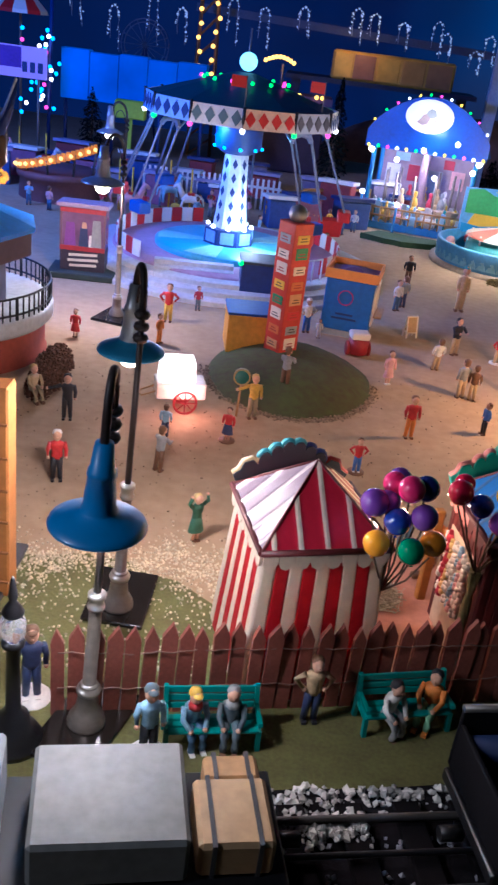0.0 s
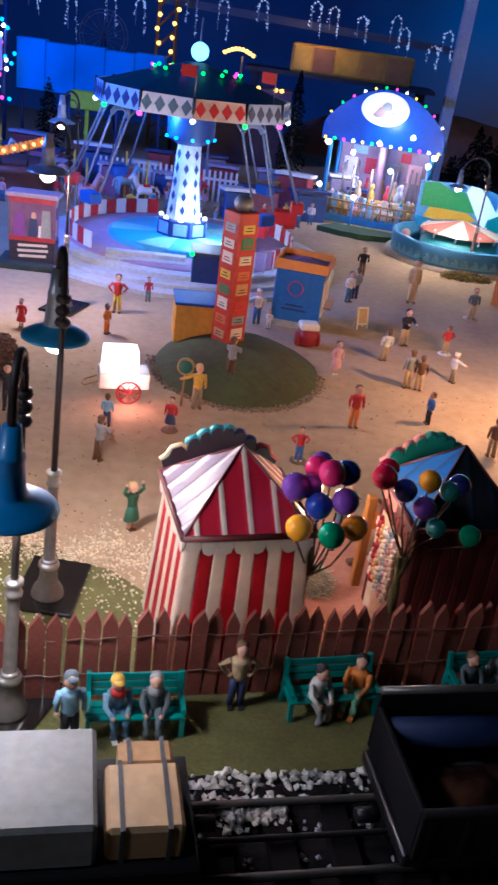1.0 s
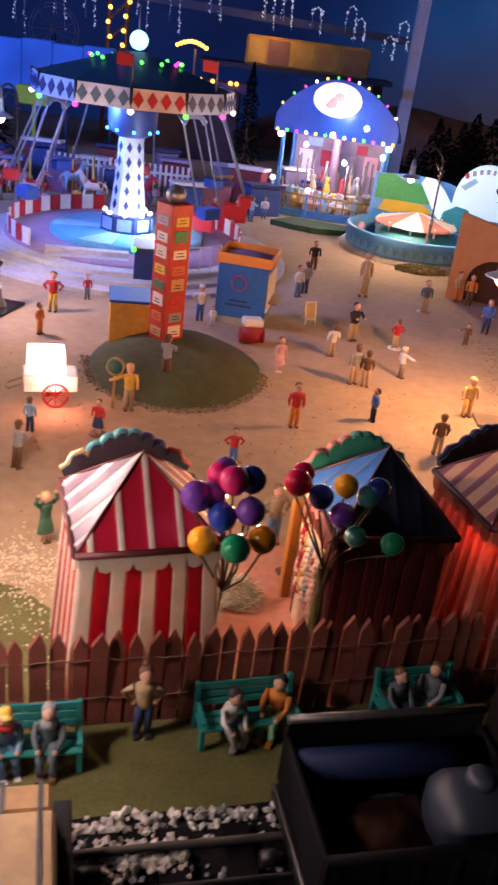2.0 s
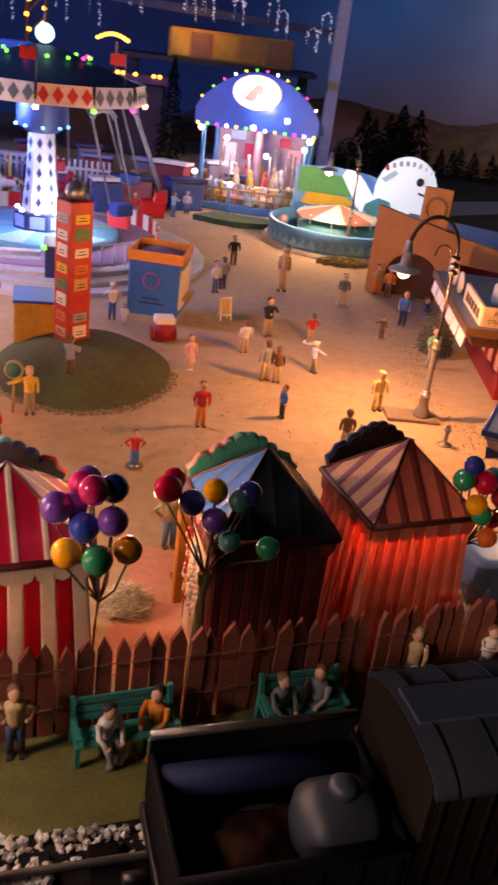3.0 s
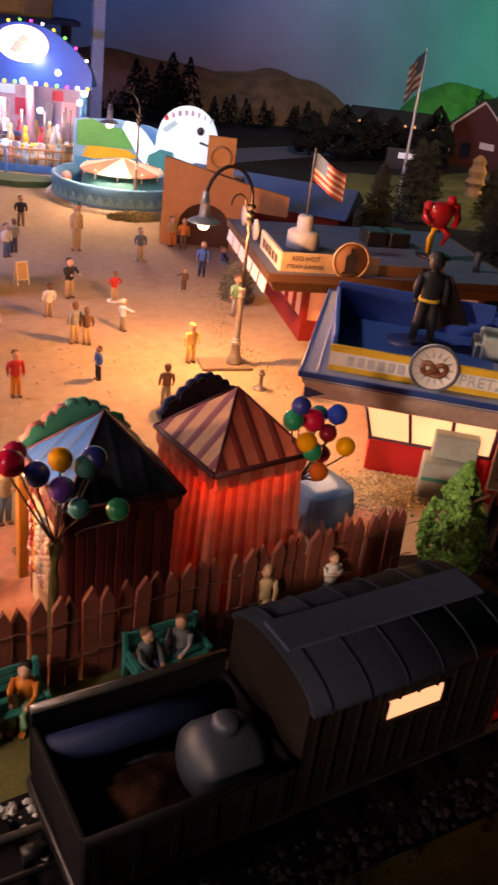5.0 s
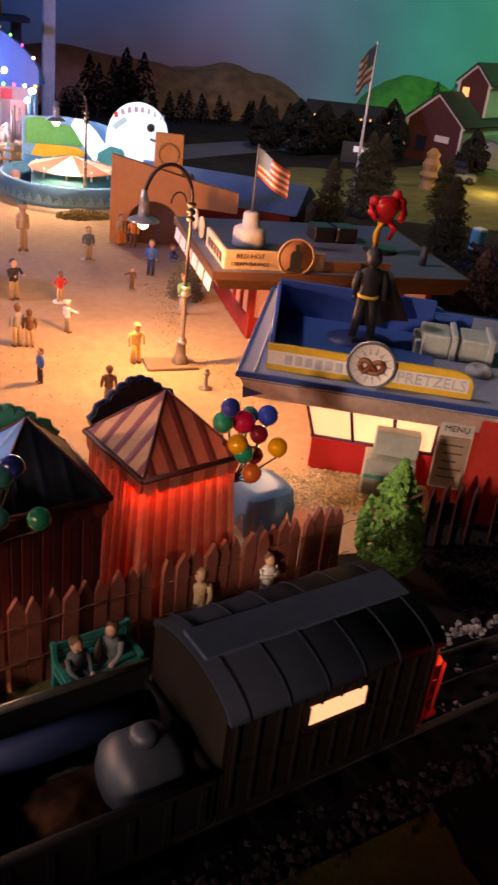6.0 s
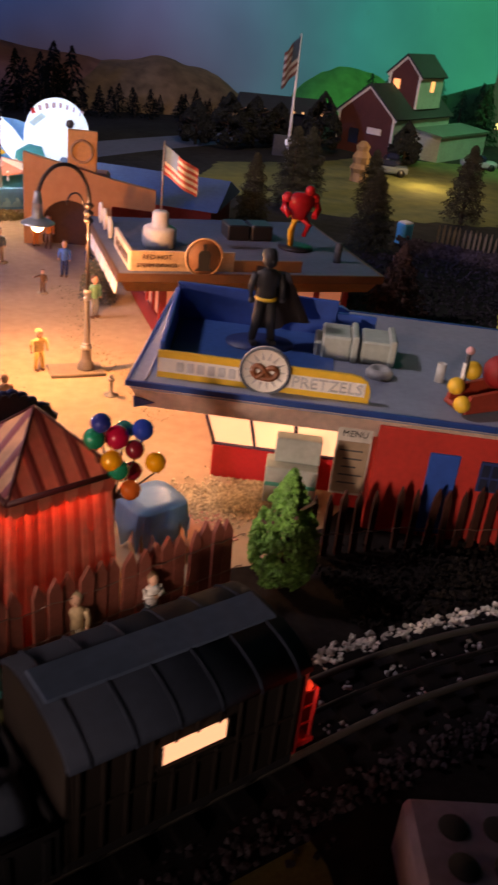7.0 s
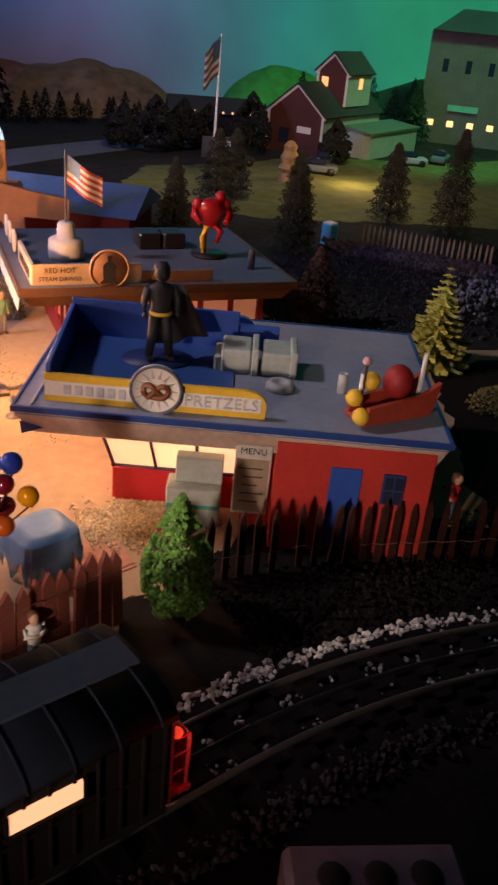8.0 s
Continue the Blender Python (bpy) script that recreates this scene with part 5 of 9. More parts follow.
# ticket stall
t = thing("ticket_stall", -21.4, 97.0, 0, 4, "plum and red ticket stall with a glazed front", "stall")
bm = B()
box(bm, 0, 0, 0, 7.4, 5.2, 0.7, bevel=0.1)
part("step", bm, mat("green_black_step", (0.03, 0.045, 0.04), 0.8), t, "dark green step")
bm = B()
box(bm, 0, 0.4, 0.7, 5.0, 3.0, 2.4, bevel=0.05)
part("counter", bm, mat("dark_counter", (0.04, 0.03, 0.05)), t)
bm = B()
box(bm, 0, 0.4, 3.1, 4.9, 2.9, 4.4, bevel=0.05)
part("cabin", bm, mat("plum_glass", (0.2, 0.11, 0.2), 0.12, vary=0.5, scale=60), t, "plum tinted glazed cabin")
for x in (-2.4, 2.4):
    bm = B()
    box(bm, x, -1.1, 3.0, 0.25, 0.25, 4.6)
    part("frame_post", bm, mat("plum_stall_frame", (0.16, 0.08, 0.12), 0.5), t)
for z in (3.0, 7.2):
    bm = B()
    box(bm, 0, -1.12, z, 5.0, 0.22, 0.5)
    part("frame_rail", bm, mat("stall_red", (0.4, 0.03, 0.04), 0.5), t)
for x, z, w, h0, c in ((-1.4, 3.5, 1.3, 2.6, "purple"), (0.1, 3.4, 1.1, 2.2, "navy"), (0.15, 5.5, 0.6, 0.7, "skin"), (1.5, 3.5, 1.2, 3.0, "grey"), (0.9, 3.4, 0.5, 1.4, "white")):
    bm = B()
    box(bm, x, -1.12, z, w, 0.1, h0, bevel=0.04, top=0.7)
    part("display_item", bm, paint(c), t)
bm = B()
box(bm, 0, 0.2, 7.7, 5.7, 4.0, 0.5, rx=-4, bevel=0.06)
part("roof", bm, mat("mauve_roof", (0.35, 0.25, 0.35)), t)
for j, w in enumerate((3.2, 3.4, 3.0)):
    bm = B()
    box(bm, 0.1, -1.16, 2.4 - 0.6 * j, w, 0.08, 0.3, ry=-3, bevel=0.02)
    part("text_bar", bm, CREAM, t)

# ---- round building at the edge ----
t = thing("round_pavilion", -27.4, 71.0, 0, 0, "round red pavilion with a railed deck and blue roof", "pavilion")
bm = B()
lathe(bm, [(8.5, 0), (8.3, 0.3), (8.3, 2.9), (0, 2.9)], 48)
part("base", bm, mat("brick_red_base", (0.34, 0.06, 0.03), 0.7), t)
bm = B()
lathe(bm, [(0, 4.45), (8.9, 4.45), (9.0, 4.35), (9.0, 3.3), (8.6, 2.9), (8.2, 2.9)], 48)
part("deck", bm, mat("pale_blue_deck", (0.5, 0.54, 0.58), 0.5), t, "pale blue-grey deck slab")
for k in range(40):
    a = radians(-100 + 4.6 * k)
    bm = B()
    rod(bm, (8.75 * math.cos(a), 8.75 * math.sin(a), 4.4), (8.75 * math.cos(a), 8.75 * math.sin(a), 6.3), 0.07 if k % 5 else 0.14, seg=6)
    part("baluster", bm, BLACK, t)
for z in (4.9, 6.3):
    bm = B()
    sweep(bm, ring_pts(0, 0, z, 8.75, 40, radians(-100), radians(84)), 0.1, 6)
    part("rail", bm, BLACK, t)
bm = B()
lathe(bm, [(5.2, 4.45), (5.2, 10.6), (0, 10.6)], 10, smooth=False)
part("wall", bm, mat("dusk_wall", (0.12, 0.12, 0.2)), t)
bm = B()
lathe(bm, [(7.6, 10.6), (7.7, 11.0), (3.8, 12.4), (0, 13.2)], 10, smooth=False)
part("roof", bm, mat("bright_blue_roof", (0.05, 0.26, 0.9), 0.4), t)
bm = B()
lathe(bm, [(7.2, 8.6), (7.35, 8.7), (7.35, 10.6), (7.1, 10.6)], 10, smooth=False)
part("fascia", bm, mat("dusk_brown", (0.08, 0.04, 0.05)), t, "dark fascia below the roof")
# carved crown: a gold ring of bulbs, scrolls and painted horns
bm = B()
lathe(bm, [(3.2, 12.4), (3.4, 13.4), (4.6, 13.9), (4.9, 14.5), (4.4, 15.0), (3.0, 15.4), (2.4, 17.0), (0, 17.4)], 24)
part("crown", bm, mat("gold_crown", (0.32, 0.18, 0.03), 0.4, metal=0.5, vary=0.5, scale=60), t)
light_string(t, ring_pts(0, 0, 14.5, 5.0, 26), [bulb_mat("dim_amber_bulb", (1.0, 0.45, 0.05), 0.9)], 0.3)
for k in range(10):
    a = tau * k / 10
    c, s_ = math.cos(a), math.sin(a)
    bm = B()
    sweep(bm, [(3.6 * c, 3.6 * s_, 15.0), (4.8 * c, 4.8 * s_, 16.2), (5.0 * c, 5.0 * s_, 17.6), (4.2 * c, 4.2 * s_, 18.4), (3.6 * c, 3.6 * s_, 17.6)], lambda q: 0.75 - 0.45 * q, 7)
    part("scroll", bm, mat("umber_scroll", (0.07, 0.035, 0.02), 0.5, vary=0.5, scale=90), t, "dark carved scroll")
    bm = B()
    sweep(bm, [(4.4 * c, 4.4 * s_, 17.6), (5.4 * c, 5.4 * s_, 19.4), (6.2 * c, 6.2 * s_, 22.0)], lambda q: 0.6 - 0.5 * q, 6)
    part("horn", bm, [NAVY, WHITEP, paint("slate")][k % 3], t)

# brown shrub against the pavilion
def clump(name, x, y, z, rx, ry, rz_, count, size, material, label, category, seed=1, stuff=False):
    rnd = random.Random(seed)
    bm = B()
    for k in range(count):
        u, v = rnd.uniform(0, tau), rnd.uniform(0, 1)
        r = rnd.uniform(0.5, 1.0)
        px, py, pz = rx * r * math.cos(u) * math.sqrt(1 - v * v), ry * r * math.sin(u) * math.sqrt(1 - v * v), rz_ * v * r
        s = size * rnd.uniform(0.6, 1.3)
        m = pose(px, py, pz, rnd.uniform(0, 360), rnd.uniform(0, 360), rnd.uniform(0, 360))
        vs = [bm.verts.new(m @ Vector(p)) for p in ((0, 0, -s), (s, 0, 0), (0, s, 0), (-s, 0, 0), (0, -s, 0), (0, 0, s))]
        for a, b, c in ((0, 2, 1), (0, 3, 2), (0, 4, 3), (0, 1, 4), (5, 1, 2), (5, 2, 3), (5, 3, 4), (5, 4, 1)):
            bm.faces.new([vs[a], vs[b], vs[c]])
    return solid(name, bm, material, label, category, at=(x, y, z, 0))


clump("shrub", -17.0, 66.0, 0, 1.5, 5.4, 2.4, 2600, 0.14, mat("brown_foam", (0.13, 0.065, 0.042), 0.95, island=0.4), "brown foam shrub against the red pavilion", "shrub", 3)

# ---- blue-domed ride with an oval sign ----
t = thing("dome_ride", 23.0, 150.5, 0, -12, "blue domed ride with an oval sign and coloured bulbs", "fairground ride")
t.matrix_basis = t.matrix_basis @ Matrix.Diagonal((0.9, 0.95, 0.97, 1))
bm = B()
box(bm, 0, 1.5, 0, 21, 17, 1.2, bevel=0.1)
part("platform", bm, mat("azure_base", (0.04, 0.2, 0.45), 0.4), t)
for sx in (-9, 9):
    for sy in (-6, 8):
        bm = B()
        rod(bm, (sx, sy, 1.2), (sx, sy, 13.2), 0.4)
        part("post", bm, mat("azure_post", (0.05, 0.25, 0.5), 0.4), t)
        bm = B()
        ball(bm, sx * 1.05, sy - 0.5, 12.6, 0.55, 8, 6)
        part("post_bulb", bm, WARMBULB, t)
pts = [(-10.6, 0)]
for k in range(25):
    q = k / 24
    pts.append((-10.6 + 21.2 * q, 2.6 + 6.0 * math.sin(math.pi * q) ** 0.75))
pts.append((10.6, 0))
bm = B()
slab(bm, pts, 0.7, Matrix.Translation((0, -6.6, 13.0)) @ UP)
front = part("front_board", bm, mat("cobalt_board", (0.015, 0.11, 0.6), 0.35), t)
bm = B()
lathe(bm, [(0, -0.15), (4.1, -0.15), (4.1, 0.15), (0, 0.15)], 32, m=Matrix.Translation((-0.4, -7.45, 18.7)) @ pose(0, 0, 0, 90, 0, 0) @ Matrix.Diagonal((1, 0.62, 1, 1)))
oval = part("oval_sign", bm, bulb_mat("lit_oval", (1.0, 0.93, 0.88), 0.9), front, "lit white oval sign")
for q, one in (([(-2.2, -0.9), (-1.2, -1.3), (-0.2, -1.0), (0.1, -0.2), (-0.7, 0.5), (-1.3, 0.3), (-1.6, -0.3)], mat("pale_pink_motif", (0.6, 0.45, 0.42))), ([(-0.6, 0.1), (0.4, -0.2), (1.2, 0.2), (0.9, 1.1), (0.0, 1.3), (-0.7, 0.8)], mat("grey_green_motif", (0.45, 0.48, 0.44))), ([(0.3, -1.4), (1.5, -1.2), (2.0, -0.4), (1.3, 0.0), (0.6, -0.5)], mat("umber_motif", (0.4, 0.33, 0.3)))):
    bm = B()
    slab(bm, q, 0.12, Matrix.Translation((-0.3, -7.62, 18.6)) @ UP)
    part("oval_motif", bm, one, oval)
for gx, gy, gz in ((-3.0, -9.5, 4.8), (-9.5, -9.0, 6.0)):
    bm = B()
    rod(bm, (gx, gy, 0), (gx, gy, gz - 0.3), 0.22)
    part("globe_post", bm, mat("azure_post", (0.05, 0.25, 0.5), 0.4), t, "blue post below a globe bulb")
for x, y, w, c in ((-3.6, -3.4, 5.0, "sky"), (1.6, -3.9, 2.0, "yellow"), (5.4, -3.2, 4.2, "tan"), (-7.2, -2.2, 2.4, "white")):
    bm = B()
    box(bm, x, y, 1.2, w, 1.4, 2.5, bevel=0.12, rz=4 * x)
    box(bm, x, y, 3.7, w + 0.4, 1.8, 0.3, bevel=0.08, rz=4 * x)
    part("counter", bm, paint(c), t)
for k in range(10):
    a, rr = tau * k / 10 + 0.2, 4.6
    px, py = rr * math.cos(a), 0.4 + rr * 0.8 * math.sin(a)
    bm = B()
    lathe(bm, [(0, 3.2), (0.5, 3.3), (0.7, 4.4), (0.45, 5.3), (0.2, 5.5), (0.38, 5.9), (0.34, 6.4), (0, 6.6)], 8, at=(px, py, 0))
    box(bm, px, py - 0.5, 3.0, 0.9, 2.2, 1.0, bevel=0.3)
    part("mount", bm, [paint("white"), paint("tan"), paint("yellow"), paint("crimson"), paint("grey")][k % 5], t)
bm = B()
lathe(bm, [(11.2, 0), (10.2, 2.6), (7.0, 5.6), (3.0, 7.2), (0, 7.6)], 24, m=Matrix.Translation((0, 1.5, 13.0)) @ Matrix.Diagonal((1, 0.8, 1, 1)))
part("dome", bm, mat("cobalt_dome", (0.015, 0.12, 0.58), 0.35, gloss=0.5), t)
strip = [bulb_mat("yellow_bulb", (1.0, 0.66, 0.06), 2.6), bulb_mat("green_bulb", (0.08, 1.0, 0.1), 2.2), bulb_mat("magenta_bulb", (1.0, 0.06, 0.4), 2.4), WHITEBULB]
light_string(t, [(-10 + 20 * k / 12, -7.5, 13.3) for k in range(13)], strip, 0.27)
light_string(t, [(x, -6.9, 13.3 + z) for x, z in pts[2:-2:2]], strip, 0.22)
light_string(t, [(-0.3, -8.2, 13.6), (5.2, -7.6, 15.2), (-4.6, -8.0, 11.6), (2.4, -7.8, 9.6), (8.7, -7.2, 11.2), (-3.0, -9.5, 4.8), (-9.5, -9.0, 6.0)], [WHITEBULB], 0.45, name="globe_bulb")
bm = B()
box(bm, 0, 8.5, 1.2, 19, 0.5, 11.5)
part("back_wall", bm, mat("lilac_wall", (0.3, 0.23, 0.28), 0.6, vary=0.4, scale=40), t)
for x, z, w, h0, c in ((-6.5, 5.5, 2.6, 3.6, "white"), (-2.5, 6.5, 2.2, 2.8, "crimson"), (1.5, 5.0, 3.2, 3.8, "grey"), (6.0, 6.0, 2.6, 3.2, "pink"), (4.0, 9.3, 2.0, 1.6, "crimson"), (-5.0, 9.8, 2.8, 1.4, "sky")):
    bm = B()
    box(bm, x, 8.1, z, w, 0.2, h0, bevel=0.05)
    part("wall_poster", bm, paint(c), t)
bm = B()
lathe(bm, [(2.2, 1.2), (1.4, 4.0), (0.9, 6.0), (0.7, 13.0), (0, 13.0)], 12, smooth=False)
part("centre_column", bm, mat("plum_column", (0.12, 0.08, 0.12), 0.6, vary=0.4, scale=60), t)
for k in range(14):
    bm = B()
    x = -9.3 + 18.6 * k / 13
    box(bm, x, -6.2, 1.2, 0.9, 0.25, 2.2 + 0.6 * (k % 3), bevel=0.1, ry=6 * math.sin(k * 2.7))
    part("pale_panel", bm, [paint("white"), paint("grey"), paint("sky"), paint("tan")][k % 4], t)
for k in range(9):
    bm = B()
    a = math.pi + math.pi * (k + 0.5) / 9
    px, py = 8.2 * math.cos(a), 0.5 + 6.4 * math.sin(a)
    lathe(bm, [(0, 1.2), (1.1, 1.3), (1.4, 2.4), (1.2, 2.9), (0.5, 2.6), (0, 2.6)], 10, at=(px, py, 0))
    lathe(bm, [(0.35, 2.4), (0.45, 3.2), (0.2, 3.7), (0.3, 4.1), (0, 4.5)], 8, at=(px, py, 0))
    part("tub_car", bm, [paint("white"), paint("teal"), paint("yellow"), paint("pink"), paint("sky")][k % 5], t)
for k in range(22):
    a = tau * k / 22
    bm = B()
    px, py = 6.8 * math.cos(a), 1.0 + 5.2 * math.sin(a)
    if k % 2:
        box(bm, px, py, 2.0, 1.5, 2.1, 1.7, rz=math.degrees(a), bevel=0.25)
        part("ride_car", bm, [WHITEP, YELLOW, paint("pink"), WHITEP, paint("mint")][k // 2 % 5], t)
    else:
        rod(bm, (px, py, 1.2), (px, py, 9.0), 0.2)
        part("ride_pole", bm, STEEL, t)
for k in range(16):
    bm = B()
    x = -10 + 20 * k / 15
    rod(bm, (x, -7.0, 1.2), (x, -7.0, 3.6), 0.16, seg=6)
    part("rail_post", bm, WOOD, t)
for z in (2.3, 3.6):
    bm = B()
    sweep(bm, [(-10, -7, z), (0, -7, z), (10, -7, z)], 0.18, 6)
    part("rail", bm, WOOD, t)
lamp("bulb_light", 22.0, 146.5, 11.0, 0.75, (1.0, 0.8, 0.74), 1.0)
lamp("bulb_light", 22.5, 141.0, 16.2, 0.1, (1.0, 0.9, 0.85), 0.8)
sheet("hedge", [(13, 136.5), (19, 133.2), (25.5, 134.5), (25, 137.5), (16, 140)], 0, mat("dark_hedge", (0.04, 0.09, 0.04), 0.95, island=0), "low dark green hedge strip before the domed ride", "hedge", rise=0.8, rough_edge=0.3)

# ---- wave ride ----
t = thing("wave_ride", 33.3, 128.6, 0, 0, "round wave ride with a blue tub and striped canopy", "fairground ride")
bm = B()
lathe(bm, [(9.6, 0), (9.8, 3.2), (9.5, 3.4), (9.2, 3.2), (9.0, 1.0), (0, 1.0)], 48)
tub = part("tub", bm, mat("sea_blue_tub", (0.1, 0.33, 0.6), 0.4), t, "sea blue tub wall")
bm = B()
lathe(bm, [(0, 0.6), (10.4, 0.6), (10.5, 0)], 48)
part("base", bm, mat("pale_base", (0.45, 0.38, 0.3)), t)
for k in range(22):
    a = radians(185 + 8 * k)
    bm = B()
    m = pose(9.85 * math.cos(a), 9.85 * math.sin(a), 1.3, 0, 0, math.degrees(a) + 90)
    slab(bm, [(-0.7, -0.3), (0.7, -0.3), (0.55, 0.35), (0.2, 0.9), (-0.15, 0.75), (0.05, 0.4), (-0.35, 0.3)], 0.08, m @ UP)
    part("wave", bm, mat("wave_blue", (0.2, 0.48, 0.66), 0.4), tub)
bm = B()
lathe(bm, [(5.9, 4.1), (5.7, 4.35), (0.4, 5.7), (0, 5.7)], 32, smooth=False)
for i, f in enumerate(bm.faces):
    f.material_index = (i // 4) % 2
part("canopy", bm, [mat("coral_canopy", (0.6, 0.2, 0.14), 0.5), CREAM], t, "coral and cream striped canopy")
bm = B()
lathe(bm, [(5.6, 1.0), (5.6, 3.3), (0, 3.3)], 32)
part("drum", bm, mat("sea_green_drum", (0.06, 0.3, 0.32)), t)
for k in range(10):
    a = tau * k / 10
    bm = B()
    rod(bm, (5.4 * math.cos(a), 5.4 * math.sin(a), 3.3), (5.4 * math.cos(a), 5.4 * math.sin(a), 4.6), 0.14)
    part("post", bm, WHITEP, t)
    bm = B()
    ball(bm, 8.0 * math.cos(a + 0.2), 8.0 * math.sin(a + 0.2), 2.2, 0.75, 8, 6)
    part("ride_car", bm, [RED, paint("pink"), YELLOW][k % 3], t)
# painted beach board and whale board
bm = B()
slab(bm, [(0, 0), (15, 0), (15, 5.6), (11, 6.8), (6, 7.4), (0, 7.2)], 0.5, Matrix.Translation((-5.6, 8.6, 2.3)) @ UP)
bb = part("beach_board", bm, mat("sky_board", (0.14, 0.42, 0.75), 0.5), t, "painted beach board")
bm = B()
slab(bm, [(1, 1), (7, 0.8), (9.5, 1.6), (8, 2.6), (2, 3.0)], 0.15, Matrix.Translation((-5.6, 8, 2.9)) @ UP)
part("painted_sand", bm, YELLOW, bb)
bm = B()
slab(bm, [(0.2, 0.1), (11, 0.1), (10.5, 1.2), (6, 1.5), (3, 1.1), (0.2, 1.5)], 0.15, Matrix.Translation((-5.6, 7.7, 2.9)) @ UP)
part("painted_sea", bm, mat("bright_azure", (0.03, 0.3, 0.65)), bb)
bm = B()
slab(bm, [(0.4, 2.6), (8.8, 2.4), (8.2, 4.2), (6.8, 5.2), (4.5, 5.4), (2.6, 6.3), (0.4, 6.0)], 0.15, Matrix.Translation((-5.6, 7.8, 3.3)) @ UP)
part("painted_island", bm, mat("leaf_green_paint", (0.05, 0.35, 0.1)), bb)
bm = B()
pts = []
for k in range(19):
    th = math.pi - math.pi * k / 18
    pts.append((5.6 * math.cos(th), 0.5 + 7.6 * math.sin(th) ** 0.8))
pts += [(5.6, -4.5), (-5.4, -4.5), (-8.4, -1.5), (-11.6, 3.4), (-11.0, 4.6), (-9.2, 4.4), (-7.4, 2.8)]
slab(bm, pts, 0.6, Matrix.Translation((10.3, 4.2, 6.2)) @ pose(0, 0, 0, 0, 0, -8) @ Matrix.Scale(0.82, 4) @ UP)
# the board's paint emits, in place of strong lamplight on it
wh = part("whale_board", bm, bulb_mat("glowing_pale_blue", (0.5, 0.76, 0.92), 0.5), t, "pale blue rounded board with glow in its paint")
bm = B()
ball(bm, 12.0, 3.4, 9.5, 0.6, 10, 8)
part("eye", bm, BLACK, wh)
for k in range(8):
    bm = B()
    q = (k - 3.5) / 3.5
    box(bm, 10.3 + 3.2 * q, 3.75 - 0.42 * q, 11.5 - 0.9 * q * q, 0.55, 0.15, 0.75, ry=16 * q, bevel=0.05)
    part("text_bar", bm, paint("red") if k == 0 else mat("lilac_grey_text", (0.34, 0.32, 0.4), 0.5), wh)
bm = B()
slab(bm, [(0, 0), (3.2, -0.6), (4.6, 0.8), (4.0, 2.6), (2.2, 3.0), (0.4, 2.0)], 0.3, Matrix.Translation((4.1, 3.9, 3.6)) @ UP)
part("fin", bm, mat("teal_fin", (0.02, 0.32, 0.42)), wh)
for q, one in (([(-3.6, -3.6), (4.2, -3.6), (4.4, -1.0), (2.0, -2.0), (-1.6, -1.8), (-3.8, -0.6)], mat("sea_band", (0.1, 0.36, 0.6), 0.4)), ([(1.6, 1.6), (3.6, 1.0), (4.2, 1.5), (3.4, 1.35), (1.8, 1.9)], DGREY), ([(-4.0, 3.2), (-2.2, 4.6), (-1.6, 4.1), (-3.3, 2.7)], mat("pale_cyan", (0.3, 0.6, 0.7), 0.35))):
    bm = B()
    slab(bm, q, 0.1, Matrix.Translation((10.3, 3.62, 6.2)) @ pose(0, 0, 0, 0, 0, -8) @ UP)
    part("painted_mark", bm, one, wh)
# unseen fill lamp added to brighten the two boards
lamp("bulb_light", 40.0, 122.0, 16.0, 0.1, (0.8, 0.95, 1.0), 0.8)
clump("shrub", 32.6, 117.0, 0, 3.8, 1.6, 1.1, 900, 0.16, mat("olive_foam", (0.2, 0.165, 0.07), 0.95, island=0.4), "low olive shrub before the wave ride", "shrub", 5)

# ---- orange arch facade ----
t = thing("arch_facade", 33.5, 105.8, 0, -22, "orange facade with a round arch and a square sign", "facade")
bm = B()
out = [(0, 0), (2.0, 0)] + [(5.2 - 3.2 * math.cos(math.pi * k / 12), 2.4 + 3.0 * math.sin(math.pi * k / 12)) for k in range(13)] + [(8.4, 0), (10.0, 0), (10.0, 8.2), (0, 10.3)]
slab(bm, out, 0.8, Matrix.Translation((0, 0.8, 0)) @ UP)
DUSTY = mat("dusty_orange_card", (0.56, 0.26, 0.09), 0.65, vary=0.2, second=(0.46, 0.19, 0.06), scale=90)
part("front", bm, DUSTY, t, "orange front with an arched opening")
# a solid block whose dark brown stands in for shade inside the arch
bm = B()
box(bm, 5.2, 3.4, 0, 6.6, 4.6, 6.6)
part("passage", bm, mat("passage_shade_brown", (0.07, 0.03, 0.02), 0.8), t, "solid block painted dark as the arch's inner shade")
bm = B()
slab(bm, [(10.0, 5.2), (15.0, 5.0), (15.0, 7.4), (10.0, 8.2)], 0.7, Matrix.Translation((0, 0.6, 0)) @ UP)
part("wing", bm, DUSTY, t)
bm = B()
box(bm, 6.4, 1.6, 7.4, 3.3, 0.5, 5.6, bevel=0.05)
sq = part("square_sign", bm, mat("ochre_sign", (0.62, 0.3, 0.08)), t)
bm = B()
m = Matrix.Translation((6.4, 1.25, 10.7)) @ pose(0, 0, 0, 90, 0, 0)
sweep(bm, [m @ Vector(p) for p in ring_pts(0, 0, 0, 1.2, 20)], 0.16, 6)
part("sign_ring", bm, WOOD, sq)
bm = B()
box(bm, 7.2, 3.0, 6.8, 4.4, 2.6, 1.6, bevel=0.3)
part("dome_block", bm, mat("dusty_pink", (0.5, 0.25, 0.18)), t)
